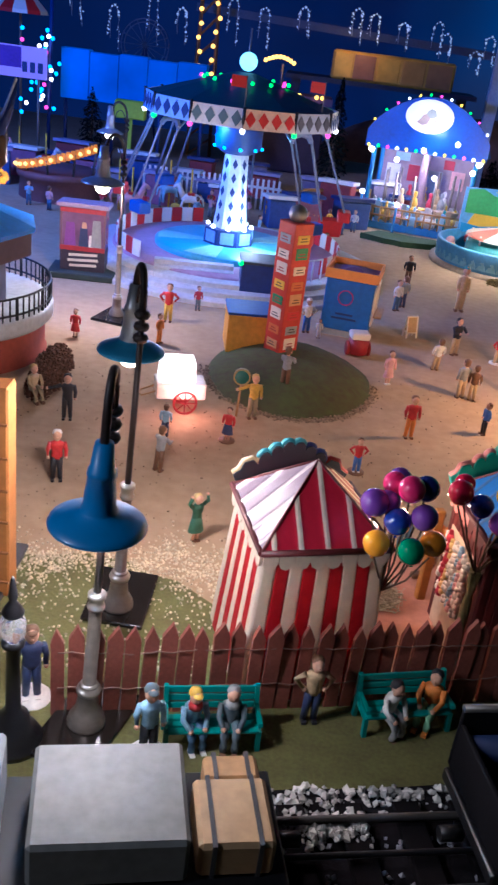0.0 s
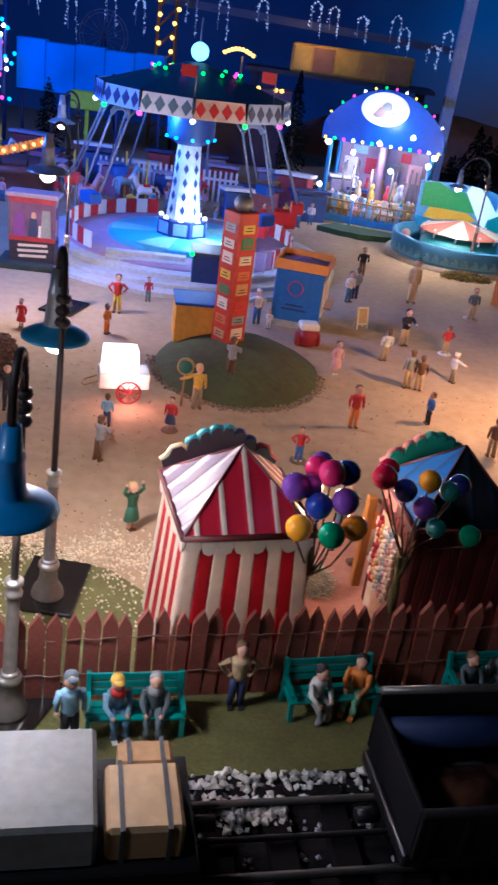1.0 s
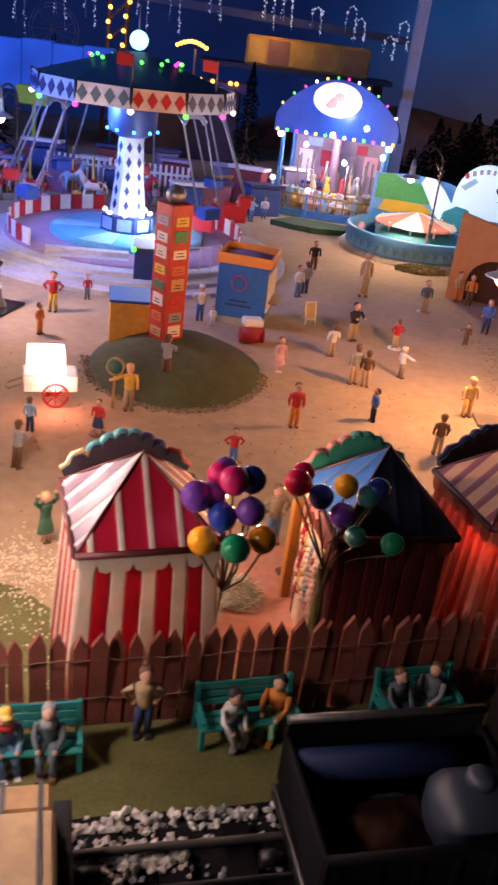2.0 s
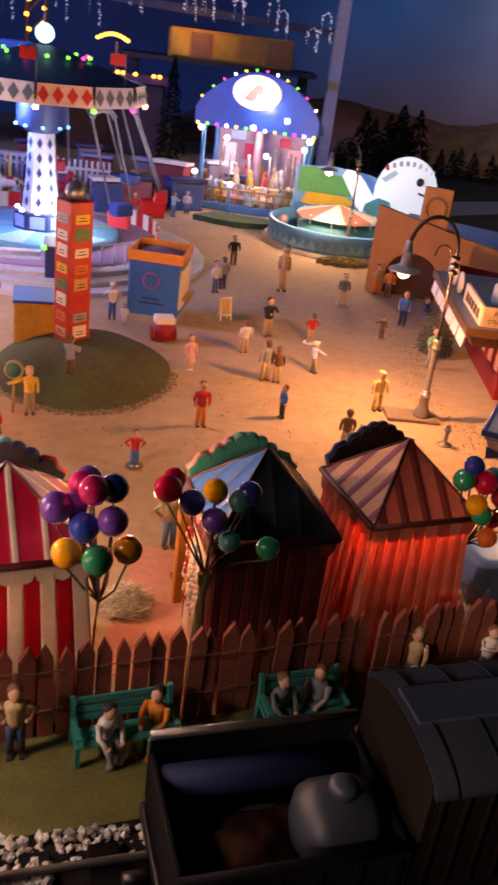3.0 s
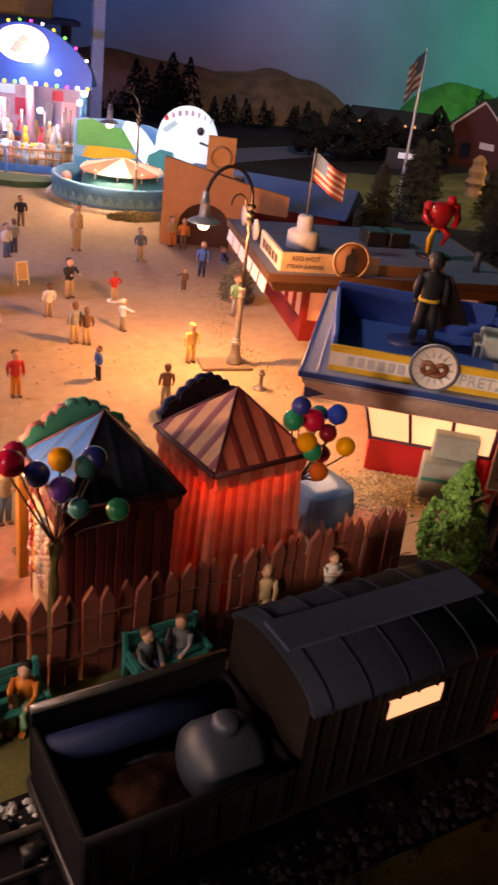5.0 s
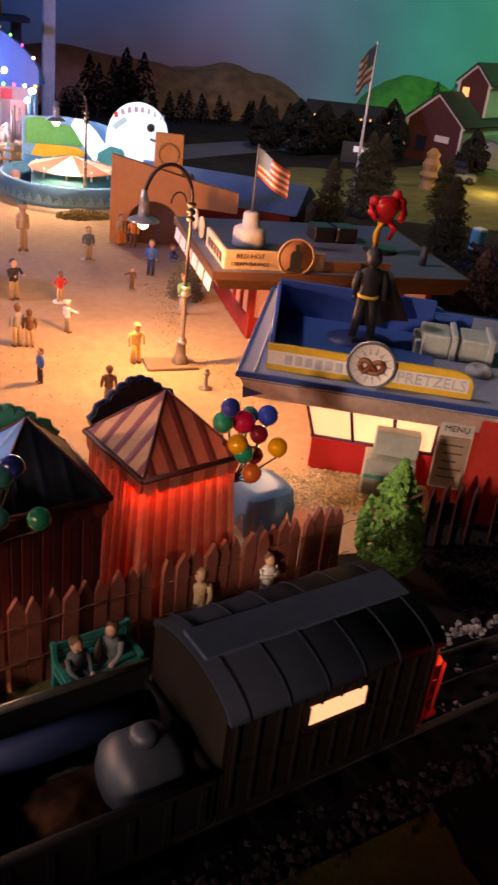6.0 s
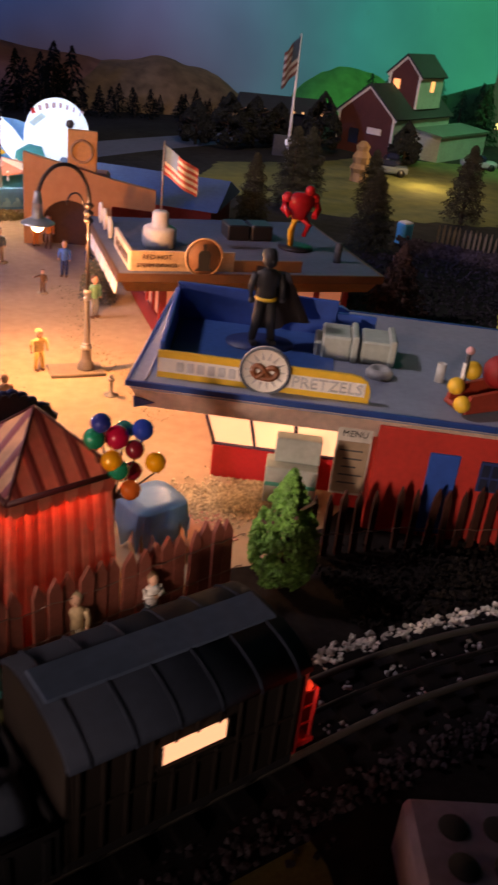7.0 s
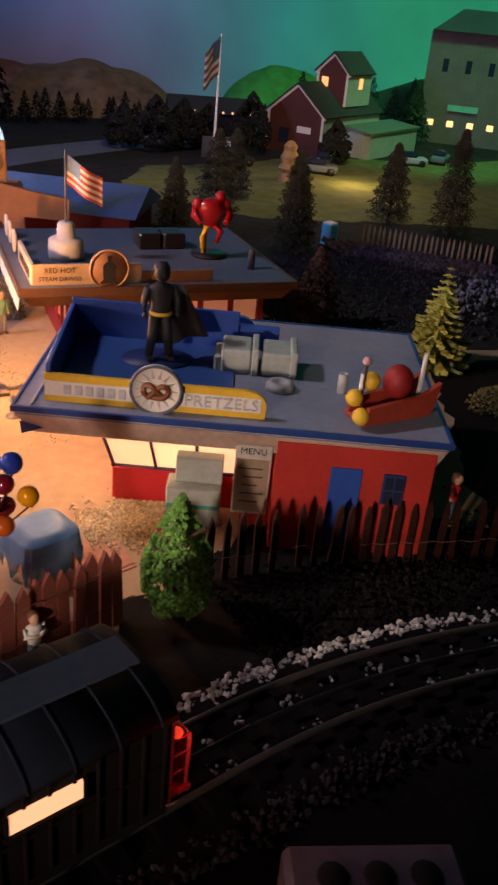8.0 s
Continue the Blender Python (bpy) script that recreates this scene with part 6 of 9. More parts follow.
# blue-roofed hall behind
t = thing("blue_roof_hall", 53.0, 113.0, 0, -35, "long hall with a dark blue roof and maroon wall", "hall")
bm = B()
box(bm, -2.6, 0, 0, 20.8, 12, 4.4)
part("wall", bm, MAROON, t)
bm = B()
slab(bm, [(-7.4, 0), (7.4, 0), (0, 2.6)], 22.8, Matrix.Translation((-14, 0, 4.4)) @ pose(0, 0, 0, 90, 0, 90))
part("roof", bm, mat("midnight_blue_roof", (0.09, 0.18, 0.34), 0.5), t)


# ---- pretzel stand; local x runs along its front, y to its back ----
PRETZ = thing("snack_stand", 27.9, 48.2, 0, -29.2, "flat-roofed red snack stand with blue trim and a pretzel sign", "snack stand")
bm = B()
box(bm, 12.4, 9.35, 7.45, 24.6, 17.9, 0.55, bevel=0.06)
part("roof", bm, ROOFGREY, PRETZ, "blue-grey flat roof")
for x, y, sx, sy in ((12.4, 0.32, 25.0, 0.22), (12.4, 18.38, 25.0, 0.22), (0.02, 9.35, 0.22, 17.8), (24.78, 9.35, 0.22, 17.8)):
    bm = B()
    box(bm, x, y, 7.7, sx, sy, 0.36, bevel=0.03)
    part("roof_trim", bm, mat("deep_blue_trim", (0.013, 0.055, 0.25), 0.45), PRETZ, "deep blue roof edging")
bm = B()
box(bm, 1.0, 9.35, 8.0, 0.14, 17.4, 0.1, bevel=0.02)
part("roof_lip", bm, mat("pale_lip", (0.36, 0.4, 0.5), 0.6), PRETZ)
PEACH = mat("peach_fascia", (0.84, 0.66, 0.57), 0.6)
for corners in (((0.1, 0.36, 7.7), (24.7, 0.36, 7.7), (24.2, 0.9, 6.2), (0.8, 0.9, 6.2)), ((0.1, 18.2, 7.7), (0.1, 0.36, 7.7), (0.8, 0.9, 6.2), (0.8, 17.4, 6.2)), ((24.7, 0.36, 7.7), (24.7, 18.2, 7.7), (24.0, 17.4, 6.2), (24.0, 0.9, 6.2)), ((0.8, 0.9, 6.25), (24.0, 0.9, 6.25), (24.0, 17.4, 6.25), (0.8, 17.4, 6.25))):
    bm = B()
    bm.faces.new([bm.verts.new(p) for p in corners])
    bmesh.ops.solidify(bm, geom=bm.faces[:], thickness=0.12)
    part("fascia", bm, PEACH, PRETZ, "peach sloping fascia")
bm = B()
box(bm, 19.55, 8.9, 0, 9.1, 16.9, 7.2, bevel=0.05)
part("back_room", bm, mat("brick_red_wall", (0.5, 0.032, 0.022), 0.6), PRETZ, "red wall")
bm = B()
box(bm, 14.1, 9.6, 0, 1.76, 13.6, 6.15, bevel=0.03)
part("pier", bm, mat("brick_red_wall", (0.5, 0.032, 0.022), 0.6), PRETZ, "red pier behind the menu board")
bm = B()
box(bm, 9.1, 10.5, 0, 8.2, 12.0, 2.35, bevel=0.06)
part("counter_wall", bm, RED, PRETZ, "glossy red counter wall")
# glazing leans outwards below the roof
low_, high_ = ((5.1, 4.7), (13.1, 4.7), (13.1, 16.2), (5.1, 16.2)), ((4.0, 3.9), (13.1, 3.9), (13.1, 16.8), (4.0, 16.8))
bm = B()
vs = [bm.verts.new((x, y, 2.4)) for x, y in low_] + [bm.verts.new((x, y, 6.2)) for x, y in high_]
for q in ((3, 2, 1, 0), (4, 5, 6, 7), (0, 1, 5, 4), (1, 2, 6, 5), (2, 3, 7, 6), (3, 0, 4, 7)):
    bm.faces.new([vs[i] for i in q])
part("lit_room", bm, bulb_mat("lit_stand_window", (1.0, 0.6, 0.32), 0.8), PRETZ, "warm lit glazing")
PLUM = mat("plum_frame", (0.07, 0.03, 0.07), 0.5)
bars_ = [((5.1 + 8.0 * k / 3, 4.66), (4.0 + 9.1 * k / 3, 3.86)) for k in range(4)] + [((5.06, 4.7 + 11.5 * k / 4), (3.96, 3.9 + 12.9 * k / 4)) for k in range(1, 5)]
for (x0, y0), (x1, y1) in bars_:
    bm = B()
    sweep(bm, [(x0, y0, 2.35), (x1, y1, 6.2)], 0.14, 4)
    part("mullion", bm, PLUM, PRETZ)
for z, x0, x1, y0, y1 in ((2.4, 5.0, 13.1, 4.62, 16.2), (6.05, 4.0, 13.1, 3.9, 16.8)):
    bm = B()
    sweep(bm, [(x1, y0, z), (x0, y0, z), (x0, y1, z)], 0.14, 4)
    part("window_rail", bm, PLUM, PRETZ)
lamp("bulb_light", 32.0, 50.2, 5.2, 0.08, (1.0, 0.62, 0.35), 0.4)
bm = B()
slab(bm, [(0, 0), (1.3, -0.3), (0.1, -0.75)], 0.08, Matrix.Translation((0.35, 0.55, 7.0)) @ UP)
part("pennant", bm, NAVY, PRETZ, "small navy pennant at the roof's corner")
# grey cabinets under the window
for x, y, z, sx, sy, sz in ((10.3, 3.0, 0, 3.3, 1.9, 2.6), (10.55, 3.4, 2.6, 2.9, 1.0, 1.7)):
    bm = B()
    box(bm, x, y, z, sx, sy, sz, bevel=0.08)
    cab = solid("cabinet", bm, mat("grey_green_steel", (0.4, 0.46, 0.43), 0.5), "grey-green steel service cabinet below the window", "cabinet", "service cabinets")
    cab.matrix_basis = pose(27.9 * C, 48.2 * C, 0, 0, 0, -29.2)
bm = B()
box(bm, 10.3, 2.02, 1.3, 3.2, 0.06, 0.25)
part("green_stripe", bm, mat("jade_stripe", (0.05, 0.35, 0.27)), PRETZ)
# menu board
bm = B()
box(bm, 13.7, 0.85, 2.1, 2.1, 0.2, 4.75, bevel=0.03)
mb = part("menu_board", bm, mat("menu_plate", (0.6, 0.57, 0.52), 0.4), PRETZ, "pale menu board")
letters("MENU", 0.56, BLACK, mb, Matrix.Translation((13.7, 0.73, 6.25)) @ UP)
bm = B()
box(bm, 13.7, 0.745, 2.25, 1.9, 0.04, 3.5, bevel=0.015)
dk = part("menu_panel", bm, mat("tan_menu_panel", (0.36, 0.27, 0.19), 0.3), mb, "tan menu panel with dark lines")
for j in range(5):
    bm = B()
    box(bm, 13.6 + 0.15 * (j % 2), 0.72, 5.1 - 0.55 * j, 1.4 - 0.25 * (j % 3), 0.02, 0.1)
    part("text_bar", bm, DGREY, dk)
# blue door and window in the back room
bm = B()
box(bm, 19.1, 0.42, 0.4, 1.8, 0.18, 5.5, bevel=0.04)
part("door", bm, BLUEP, PRETZ, "blue door")
bm = B()
box(bm, 21.9, 0.42, 3.75, 1.3, 0.2, 2.0, bevel=0.04)
wf = part("window_frame", bm, NAVY, PRETZ, "blue framed window")
for dx in (-0.38, 0.38):
    for dz in (0, 1.15):
        bm = B()
        box(bm, 21.9 + dx * 0.78, 0.3, 3.88 + dz * 0.8, 0.45, 0.08, 0.75)
        part("pane", bm, mat("dark_pane", (0.02, 0.025, 0.05), 0.1), wf)
# sign parapet: a blue tray with a yellow and white front
bm = B()
box(bm, 6.9, 6.95, 8.0, 10.4, 10.3, 0.12)
part("tray_floor", bm, mat("cobalt_tray", (0.03, 0.1, 0.34), 0.45), PRETZ)
for x, y, sx, sy, h0, rz in ((1.38, 6.95, 0.3, 10.6, 2.2, 4), (6.55, 12.2, 11.2, 0.3, 2.6, 0), (13.2, 12.5, 3.4, 0.3, 1.7, 0)):
    bm = B()
    box(bm, x, y, 8.0, sx, sy, h0, rz=rz, bevel=0.05)
    part("parapet", bm, BLUEP, PRETZ, "blue parapet")
bm = B()
slab(bm, [(0, 0), (12.6, 0), (12.6, 0.9), (12.4, 1.3), (12.0, 1.55), (11.4, 1.65), (0, 1.65)], 0.3, Matrix.Translation((1.55, 1.75, 8.0)) @ UP)
sb = part("sign_board", bm, YELLOW, PRETZ, "yellow sign board")
bm = B()
slab(bm, [(0.05, 0.4), (12.3, 0.4), (12.3, 1.25), (0.05, 1.25)], 0.06, Matrix.Translation((1.55, 1.42, 8.0)) @ UP)
part("sign_band", bm, WHITEP, sb, "white sign band")
for k in range(6):
    bm = B()
    box(bm, 2.9 + 0.62 * k, 1.32, 8.52, 0.42, 0.08, 0.6, bevel=0.05)
    part("text_bar", bm, mat("silver_letter", (0.5, 0.52, 0.54), 0.45), sb)
letters("PRETZELS", 0.98, mat("silver_letter", (0.5, 0.52, 0.54), 0.45), sb, Matrix.Translation((11.6, 1.3, 8.82)) @ UP, depth=0.1)
disc_at = Matrix.Translation((7.9, 1.25, 9.35)) @ pose(0, 0, 0, 90, 0, 0)
bm = B()
lathe(bm, [(0, -0.15), (1.47, -0.15), (1.5, 0), (1.47, 0.18), (1.38, 0.18), (1.36, 0.12), (0, 0.12)], 36, m=disc_at)
dc = part("sign_disc", bm, WHITEP, PRETZ, "round white pretzel sign")
bm = B()
sweep(bm, [disc_at @ Vector(p) for p in ring_pts(0, 0, 0.12, 1.43, 36)], 0.1, 6)
part("disc_rim", bm, mat("slate_rim", (0.1, 0.12, 0.16)), dc)
for k in range(14):
    bm = B()
    a = tau * k / 14
    w = 0.13
    slab(bm, [(0.72 * math.cos(a - w), 0.72 * math.sin(a - w)), (1.25 * math.cos(a), 1.25 * math.sin(a)), (0.72 * math.cos(a + w), 0.72 * math.sin(a + w))], 0.04, disc_at @ Matrix.Translation((0, 0, 0.12)))
    part("sun_ray", bm, mat("pale_grey_ray", (0.45, 0.45, 0.46)), dc)
bm = B()
loop = [(0.0, -0.42), (-0.42, -0.5), (-0.85, -0.2), (-0.88, 0.22), (-0.55, 0.46), (-0.18, 0.3), (0.05, -0.02), (0.32, -0.3), (0.62, -0.48)]
line = [(-x, y) for x, y in loop[::-1]] + loop[1:]
pret = []
for (ax, ay), (bx, by) in zip(line, line[1:]):
    for k in range(4):
        pret.append((ax + (bx - ax) * k / 4, ay + (by - ay) * k / 4))
sm = [(sum(pret[max(0, min(len(pret) - 1, i + d))][0] for d in range(-3, 4)) / 7, sum(pret[max(0, min(len(pret) - 1, i + d))][1] for d in range(-3, 4)) / 7) for i in range(len(pret))]
sweep(bm, [disc_at @ Vector((x * 0.86, y * 0.86, 0.26 + 0.05 * math.sin(i * 0.5))) for i, (x, y) in enumerate(sm)], 0.17, 7)
part("pretzel", bm, mat("pretzel_brown", (0.2, 0.07, 0.03), 0.4), dc, "brown twisted pretzel")
# roof units
t = thing("roof_unit", 44.1, 49.6, 8.0, -29.2, "pale green-grey rooftop unit in two parts", "rooftop unit")
PALEGG = mat("pale_green_grey", (0.42, 0.47, 0.43), 0.5)
for x, w, h0, d in ((-2.45, 0.5, 1.1, 2.4), (-1.3, 1.9, 1.6, 2.8), (1.3, 1.9, 1.55, 2.8)):
    bm = B()
    box(bm, x, 0, 0, w, d, h0, bevel=0.12)
    part("housing", bm, PALEGG, t)
for x in (-0.1, 2.35):
    bm = B()
    box(bm, x, 0, 0, 0.42, 3.0, 1.8, bevel=0.08)
    part("joint", bm, PALEGG, t)
t = thing("blue_board", 44.7, 55.3, 8.0, -27.5, "deep blue rounded board standing on the roof", "board")
bm = B()
slab(bm, [(-2.3, 0), (2.0, 0), (2.0, 0.9), (1.75, 1.35), (1.3, 1.55), (-1.6, 1.75), (-2.3, 1.2)], 0.5, Matrix.Translation((0, 0.25, 0)) @ UP)
part("panel", bm, mat("deep_blue_board", (0.03, 0.12, 0.55), 0.45), t)
t = thing("roof_vent", 43.9, 46.1, 8.0, 0, "round pale grey vent on the roof", "vent")
bm = B()
lathe(bm, [(0, 0), (0.84, 0), (0.88, 0.3), (0.7, 0.55), (0.42, 0.55), (0.34, 0.36), (0, 0.36)], 18)
part("cowl", bm, mat("pale_grey_plastic", (0.5, 0.52, 0.52), 0.5), t)
t = thing("roof_pipe", 47.5, 44.6, 8.0, 0, "short grey pipe on the roof", "pipe")
bm = B()
lathe(bm, [(0, 0), (0.3, 0), (0.3, 1.25), (0.24, 1.25), (0.22, 0.9), (0, 0.9)], 12)
part("tube", bm, mat("pale_grey_plastic", (0.5, 0.52, 0.52), 0.5), t)
# plain dark caped statue, one mesh with its base
def joined(first, others):
    """Joins meshes given in the world into the first one's mesh."""
    bm = B()
    mats = []
    back = first.matrix_basis.inverted()
    for ob in [first] + others:
        start = len(bm.faces)
        n0 = len(bm.verts)
        bm.from_mesh(ob.data)
        bm.verts.ensure_lookup_table()
        bm.faces.ensure_lookup_table()
        if ob is not first:
            m = back @ ob.matrix_basis
            for v in bm.verts[n0:]:
                v.co = m @ v.co
        for f in bm.faces[start:]:
            f.material_index += len(mats)
        mats += list(ob.data.materials)
    me = bpy.data.meshes.new("statue")
    bm.to_mesh(me)
    bm.free()
    for one in mats:
        me.materials.append(one)
    first.data = me
    for ob in others:
        bpy.data.objects.remove(ob)
    return first


statue = figure(38.4, 52.2, -8, "black", "black", "plain dark caped statue with a yellow belt on an oval base", hair="black", height=6.2, z=8.25, arms="down", shoes="black", wide=1.08, spread=1.5, skin="black", group="rooftop statues")
statue.name = "statue"
bm = B()
lathe(bm, [(0, 0), (2.3, 0), (2.3, 0.22), (0, 0.25)], 24, m=Matrix.Diagonal((1, 0.75, 1, 1)))
oval_base = solid("oval_base", bm, NAVY, "", "", at=(38.4, 52.4, 8.0, -20))
bm = B()
vs_a, vs_b = [], []
for k in range(9):
    q = k / 8
    vs_a.append(bm.verts.new((-0.7 + 2.3 * q, 0.45 + 0.12 * math.sin(q * 9), 5.1 - 0.5 * q)))
    vs_b.append(bm.verts.new((-0.5 + 3.7 * q, 0.7 + 0.4 * math.sin(q * 11) - 0.5 * q, 0.5 + 0.9 * q)))
for k in range(8):
    bm.faces.new([vs_b[k], vs_b[k + 1], vs_a[k + 1], vs_a[k]]).smooth = True
bmesh.ops.solidify(bm, geom=bm.faces[:], thickness=0.12)
cape = solid("cape", bm, mat("dark_brown_cape", (0.03, 0.022, 0.024), 0.6), "", "", at=(38.4, 52.2, 8.25, -8))
bm = B()
sweep(bm, ring_pts(0, 0, 3.1, 0.62, 16), 0.13, 6)
belt = solid("belt", bm, YELLOW, "", "", at=(38.4, 52.2, 8.25, 0))
joined(statue, [oval_base, cape, belt])
# red and yellow sledge-shaped rooftop sign
t = thing("rooftop_sledge", 48.1, 40.6, 8.0, 1, "red and yellow sledge on the roof's corner", "sledge")
t.matrix_basis = t.matrix_basis @ Matrix.Scale(0.95, 4)
bm = B()
box(bm, 0, 0, 0.2, 5.2, 2.2, 0.35, bevel=0.1)
part("runner_board", bm, mat("sledge_red", (0.36, 0.05, 0.025), 0.5), t)
bm = B()
slab(bm, [(-2.5, 0), (2.6, 0), (3.0, 1.9), (1.6, 1.2), (-2.3, 0.9)], 0.3, Matrix.Translation((0, -0.8, 0.5)) @ UP)
part("side_board", bm, mat("sledge_red", (0.36, 0.05, 0.025), 0.5), t)
bm = B()
slab(bm, [(-2.5, 0), (2.6, 0), (3.0, 1.9), (1.6, 1.2), (-2.3, 0.9)], 0.3, Matrix.Translation((0, 1.0, 0.5)) @ UP)
part("side_board", bm, mat("sledge_red", (0.36, 0.05, 0.025), 0.5), t)
bm = B()
ball(bm, 0.6, 0.2, 2.3, 0.98, 14, 10, sz=1.1)
part("sack", bm, mat("deep_red_sack", (0.3, 0.015, 0.015), 0.6), t, "red round sack")
for x, y, z, r in ((-2.6, -0.7, 0.8, 0.55), (-2.5, 0.3, 1.6, 0.55), (-1.2, 0.6, 2.4, 0.6)):
    bm = B()
    ball(bm, x, y, z, r, 12, 8)
    part("yellow_ball", bm, YELLOW, t)
for x, h0, one in ((-2.1, 3.0, WHITEP), (-2.0, 3.6, DGREY), (2.6, 3.8, WHITEP)):
    bm = B()
    sweep(bm, [(x, 0.4, 1.0), (x + 0.15, 0.5, h0)], 0.16, 6)
    part("stick", bm, one, t)
bm = B()
ball(bm, -1.8, 0.5, 3.8, 0.28, 8, 6)
part("red_tip", bm, paint("pink"), t)

# ---- hot dog stand; local x along its front, y to its back ----
DAWG = thing("hot_dog_stand", 34.4, 71.2, 0, -7, "flat-roofed snack stand with a locomotive sign", "snack stand")
bm = B()
box(bm, 12, 9.5, 6.5, 24, 19, 0.6, bevel=0.06)
part("roof", bm, mat("slate_blue_roof", (0.09, 0.11, 0.17), 0.6), DAWG, "slate blue flat roof")
for x, y, sx, sy in ((12, -0.06, 24.3, 0.25), (-0.06, 9.5, 0.25, 19.2), (24.06, 9.5, 0.25, 19.2)):
    bm = B()
    box(bm, x, y, 6.4, sx, sy, 0.75, bevel=0.03)
    part("roof_trim", bm, mat("dark_brown_edge", (0.09, 0.04, 0.02), 0.5), DAWG, "dark brown roof edging")
for corners, one in ((((0.05, 0.05, 6.6), (23.95, 0.05, 6.6), (23.2, 0.9, 5.3), (0.8, 0.9, 5.3)), mat("ochre_fascia", (0.28, 0.14, 0.055), 0.6)), (((0.05, 18.9, 6.6), (0.05, 0.05, 6.6), (0.8, 0.9, 5.3), (0.8, 18, 5.3)), PEACH), (((0.8, 0.9, 5.35), (23.2, 0.9, 5.35), (23.2, 18, 5.35), (0.8, 18, 5.35)), PEACH)):
    bm = B()
    bm.faces.new([bm.verts.new(p) for p in corners])
    bmesh.ops.solidify(bm, geom=bm.faces[:], thickness=0.12)
    part("fascia", bm, one, DAWG, "sloping fascia board")
bm = B()
box(bm, 13, 10, 0, 17.6, 14.6, 2.0, bevel=0.05)
part("counter_wall", bm, mat("dull_red_counter", (0.3, 0.02, 0.02), 0.6), DAWG)
bm = B()
box(bm, 13, 10, 2.0, 17.2, 14.2, 3.3)
part("lit_room", bm, bulb_mat("dim_lit_room", (1.0, 0.45, 0.25), 0.12), DAWG, "warm lit glazing")
for k in range(6):
    bm = B()
    box(bm, 4.25, 3.0 + 2.8 * k, 2.0, 0.25, 0.5, 3.3)
    part("mullion", bm, MAROON, DAWG)
for k in range(7):
    bm = B()
    box(bm, 4.5 + 2.9 * k, 2.72, 2.0, 0.5, 0.25, 3.3)
    part("mullion", bm, MAROON, DAWG)
bm = B()
box(bm, 5.6, 0.9, 7.1, 9.0, 0.3, 1.7, bevel=0.03)
# front board is the cream of the side boards, darkened to hold its shade
sg = part("sign_board", bm, mat("shaded_cream_sign", (0.42, 0.32, 0.22), 0.5), DAWG, "cream sign board with shade painted in")
letters("RED HOT", 0.6, mat("dark_brown_letter", (0.06, 0.03, 0.02), 0.5), sg, Matrix.Translation((3.3, 0.72, 8.3)) @ UP)
letters("STEAM DAWGS", 0.5, mat("dark_brown_letter", (0.06, 0.03, 0.02), 0.5), sg, Matrix.Translation((3.3, 0.72, 7.6)) @ UP)
bm = B()
box(bm, 13.2, 0.9, 7.1, 6.4, 0.3, 1.0, bevel=0.03)
part("sign_board", bm, mat("umber_board", (0.2, 0.1, 0.05), 0.5), DAWG)
bm = B()
box(bm, 1.1, 4.6, 7.1, 0.3, 7.4, 1.7, bevel=0.03)
sg2 = part("sign_board", bm, mat("cream_sign", (0.64, 0.56, 0.45), 0.5), DAWG)
for j in range(5):
    bm = B()
    box(bm, 0.92, 2.0 + 1.2 * j, 7.5, 0.05, 0.8, 0.8)
    part("text_bar", bm, mat("dark_brown_letter", (0.06, 0.03, 0.02), 0.5), sg2)
for y in (10.5, 13.5, 16.0):
    bm = B()
    lathe(bm, [(0, -0.1), (1.0, -0.1), (1.0, 0.1), (0, 0.1)], 20, m=Matrix.Translation((0.9, y, 8.2)) @ pose(0, 0, 0, 0, 90, 0))
    part("round_plate", bm, mat("cream_sign", (0.64, 0.56, 0.45), 0.5), DAWG)
for k in range(6):
    bm = B()
    box(bm, -0.15, 2 + 3 * k, 5.1, 0.12, 2.4, 1.3, rx=0, ry=8, bevel=0.03)
    part("hanging_card", bm, WHITEP, DAWG)
dm = Matrix.Translation((7.2, 0.3, 8.5)) @ pose(0, 0, 0, 90, 0, 0)
bm = B()
lathe(bm, [(0, -0.12), (1.65, -0.12), (1.65, 0.12), (0, 0.12)], 32, m=dm)
dd = part("sign_disc", bm, mat("tan_disc", (0.26, 0.14, 0.085), 0.5), DAWG, "round tan locomotive sign")
bm = B()
sweep(bm, [dm @ Vector(p) for p in ring_pts(0, 0, 0.12, 1.6, 32)], 0.09, 6)
part("disc_rim", bm, mat("tan_rim", (0.42, 0.29, 0.18), 0.5), dd)
for q in ([(-0.5, -0.9), (0.5, -0.9), (0.55, 0.3), (0.3, 0.6), (-0.3, 0.6), (-0.55, 0.3)], [(-0.12, 0.6), (0.12, 0.6), (0.2, 1.15), (-0.2, 1.15)], [(-0.8, -1.15), (0.8, -1.15), (0.5, -0.85), (-0.5, -0.85)]):
    bm = B()
    slab(bm, q, 0.08, dm @ Matrix.Translation((0, 0, 0.12)))
    part("locomotive_shape", bm, BLACK, dd)
# roof objects
t = thing("roof_tank", 40.6, 79.2, 7.1, 0, "translucent white two-tier roof tank", "tank")
bm = B()
lathe(bm, [(0, 0), (1.5, 0), (1.6, 0.3), (1.55, 1.6), (1.3, 1.8), (0.8, 1.9), (0.75, 3.0), (0.6, 3.2), (0, 3.2)], 20)
part("body", bm, mat("milky_plastic", (0.5, 0.5, 0.52), 0.4), t)


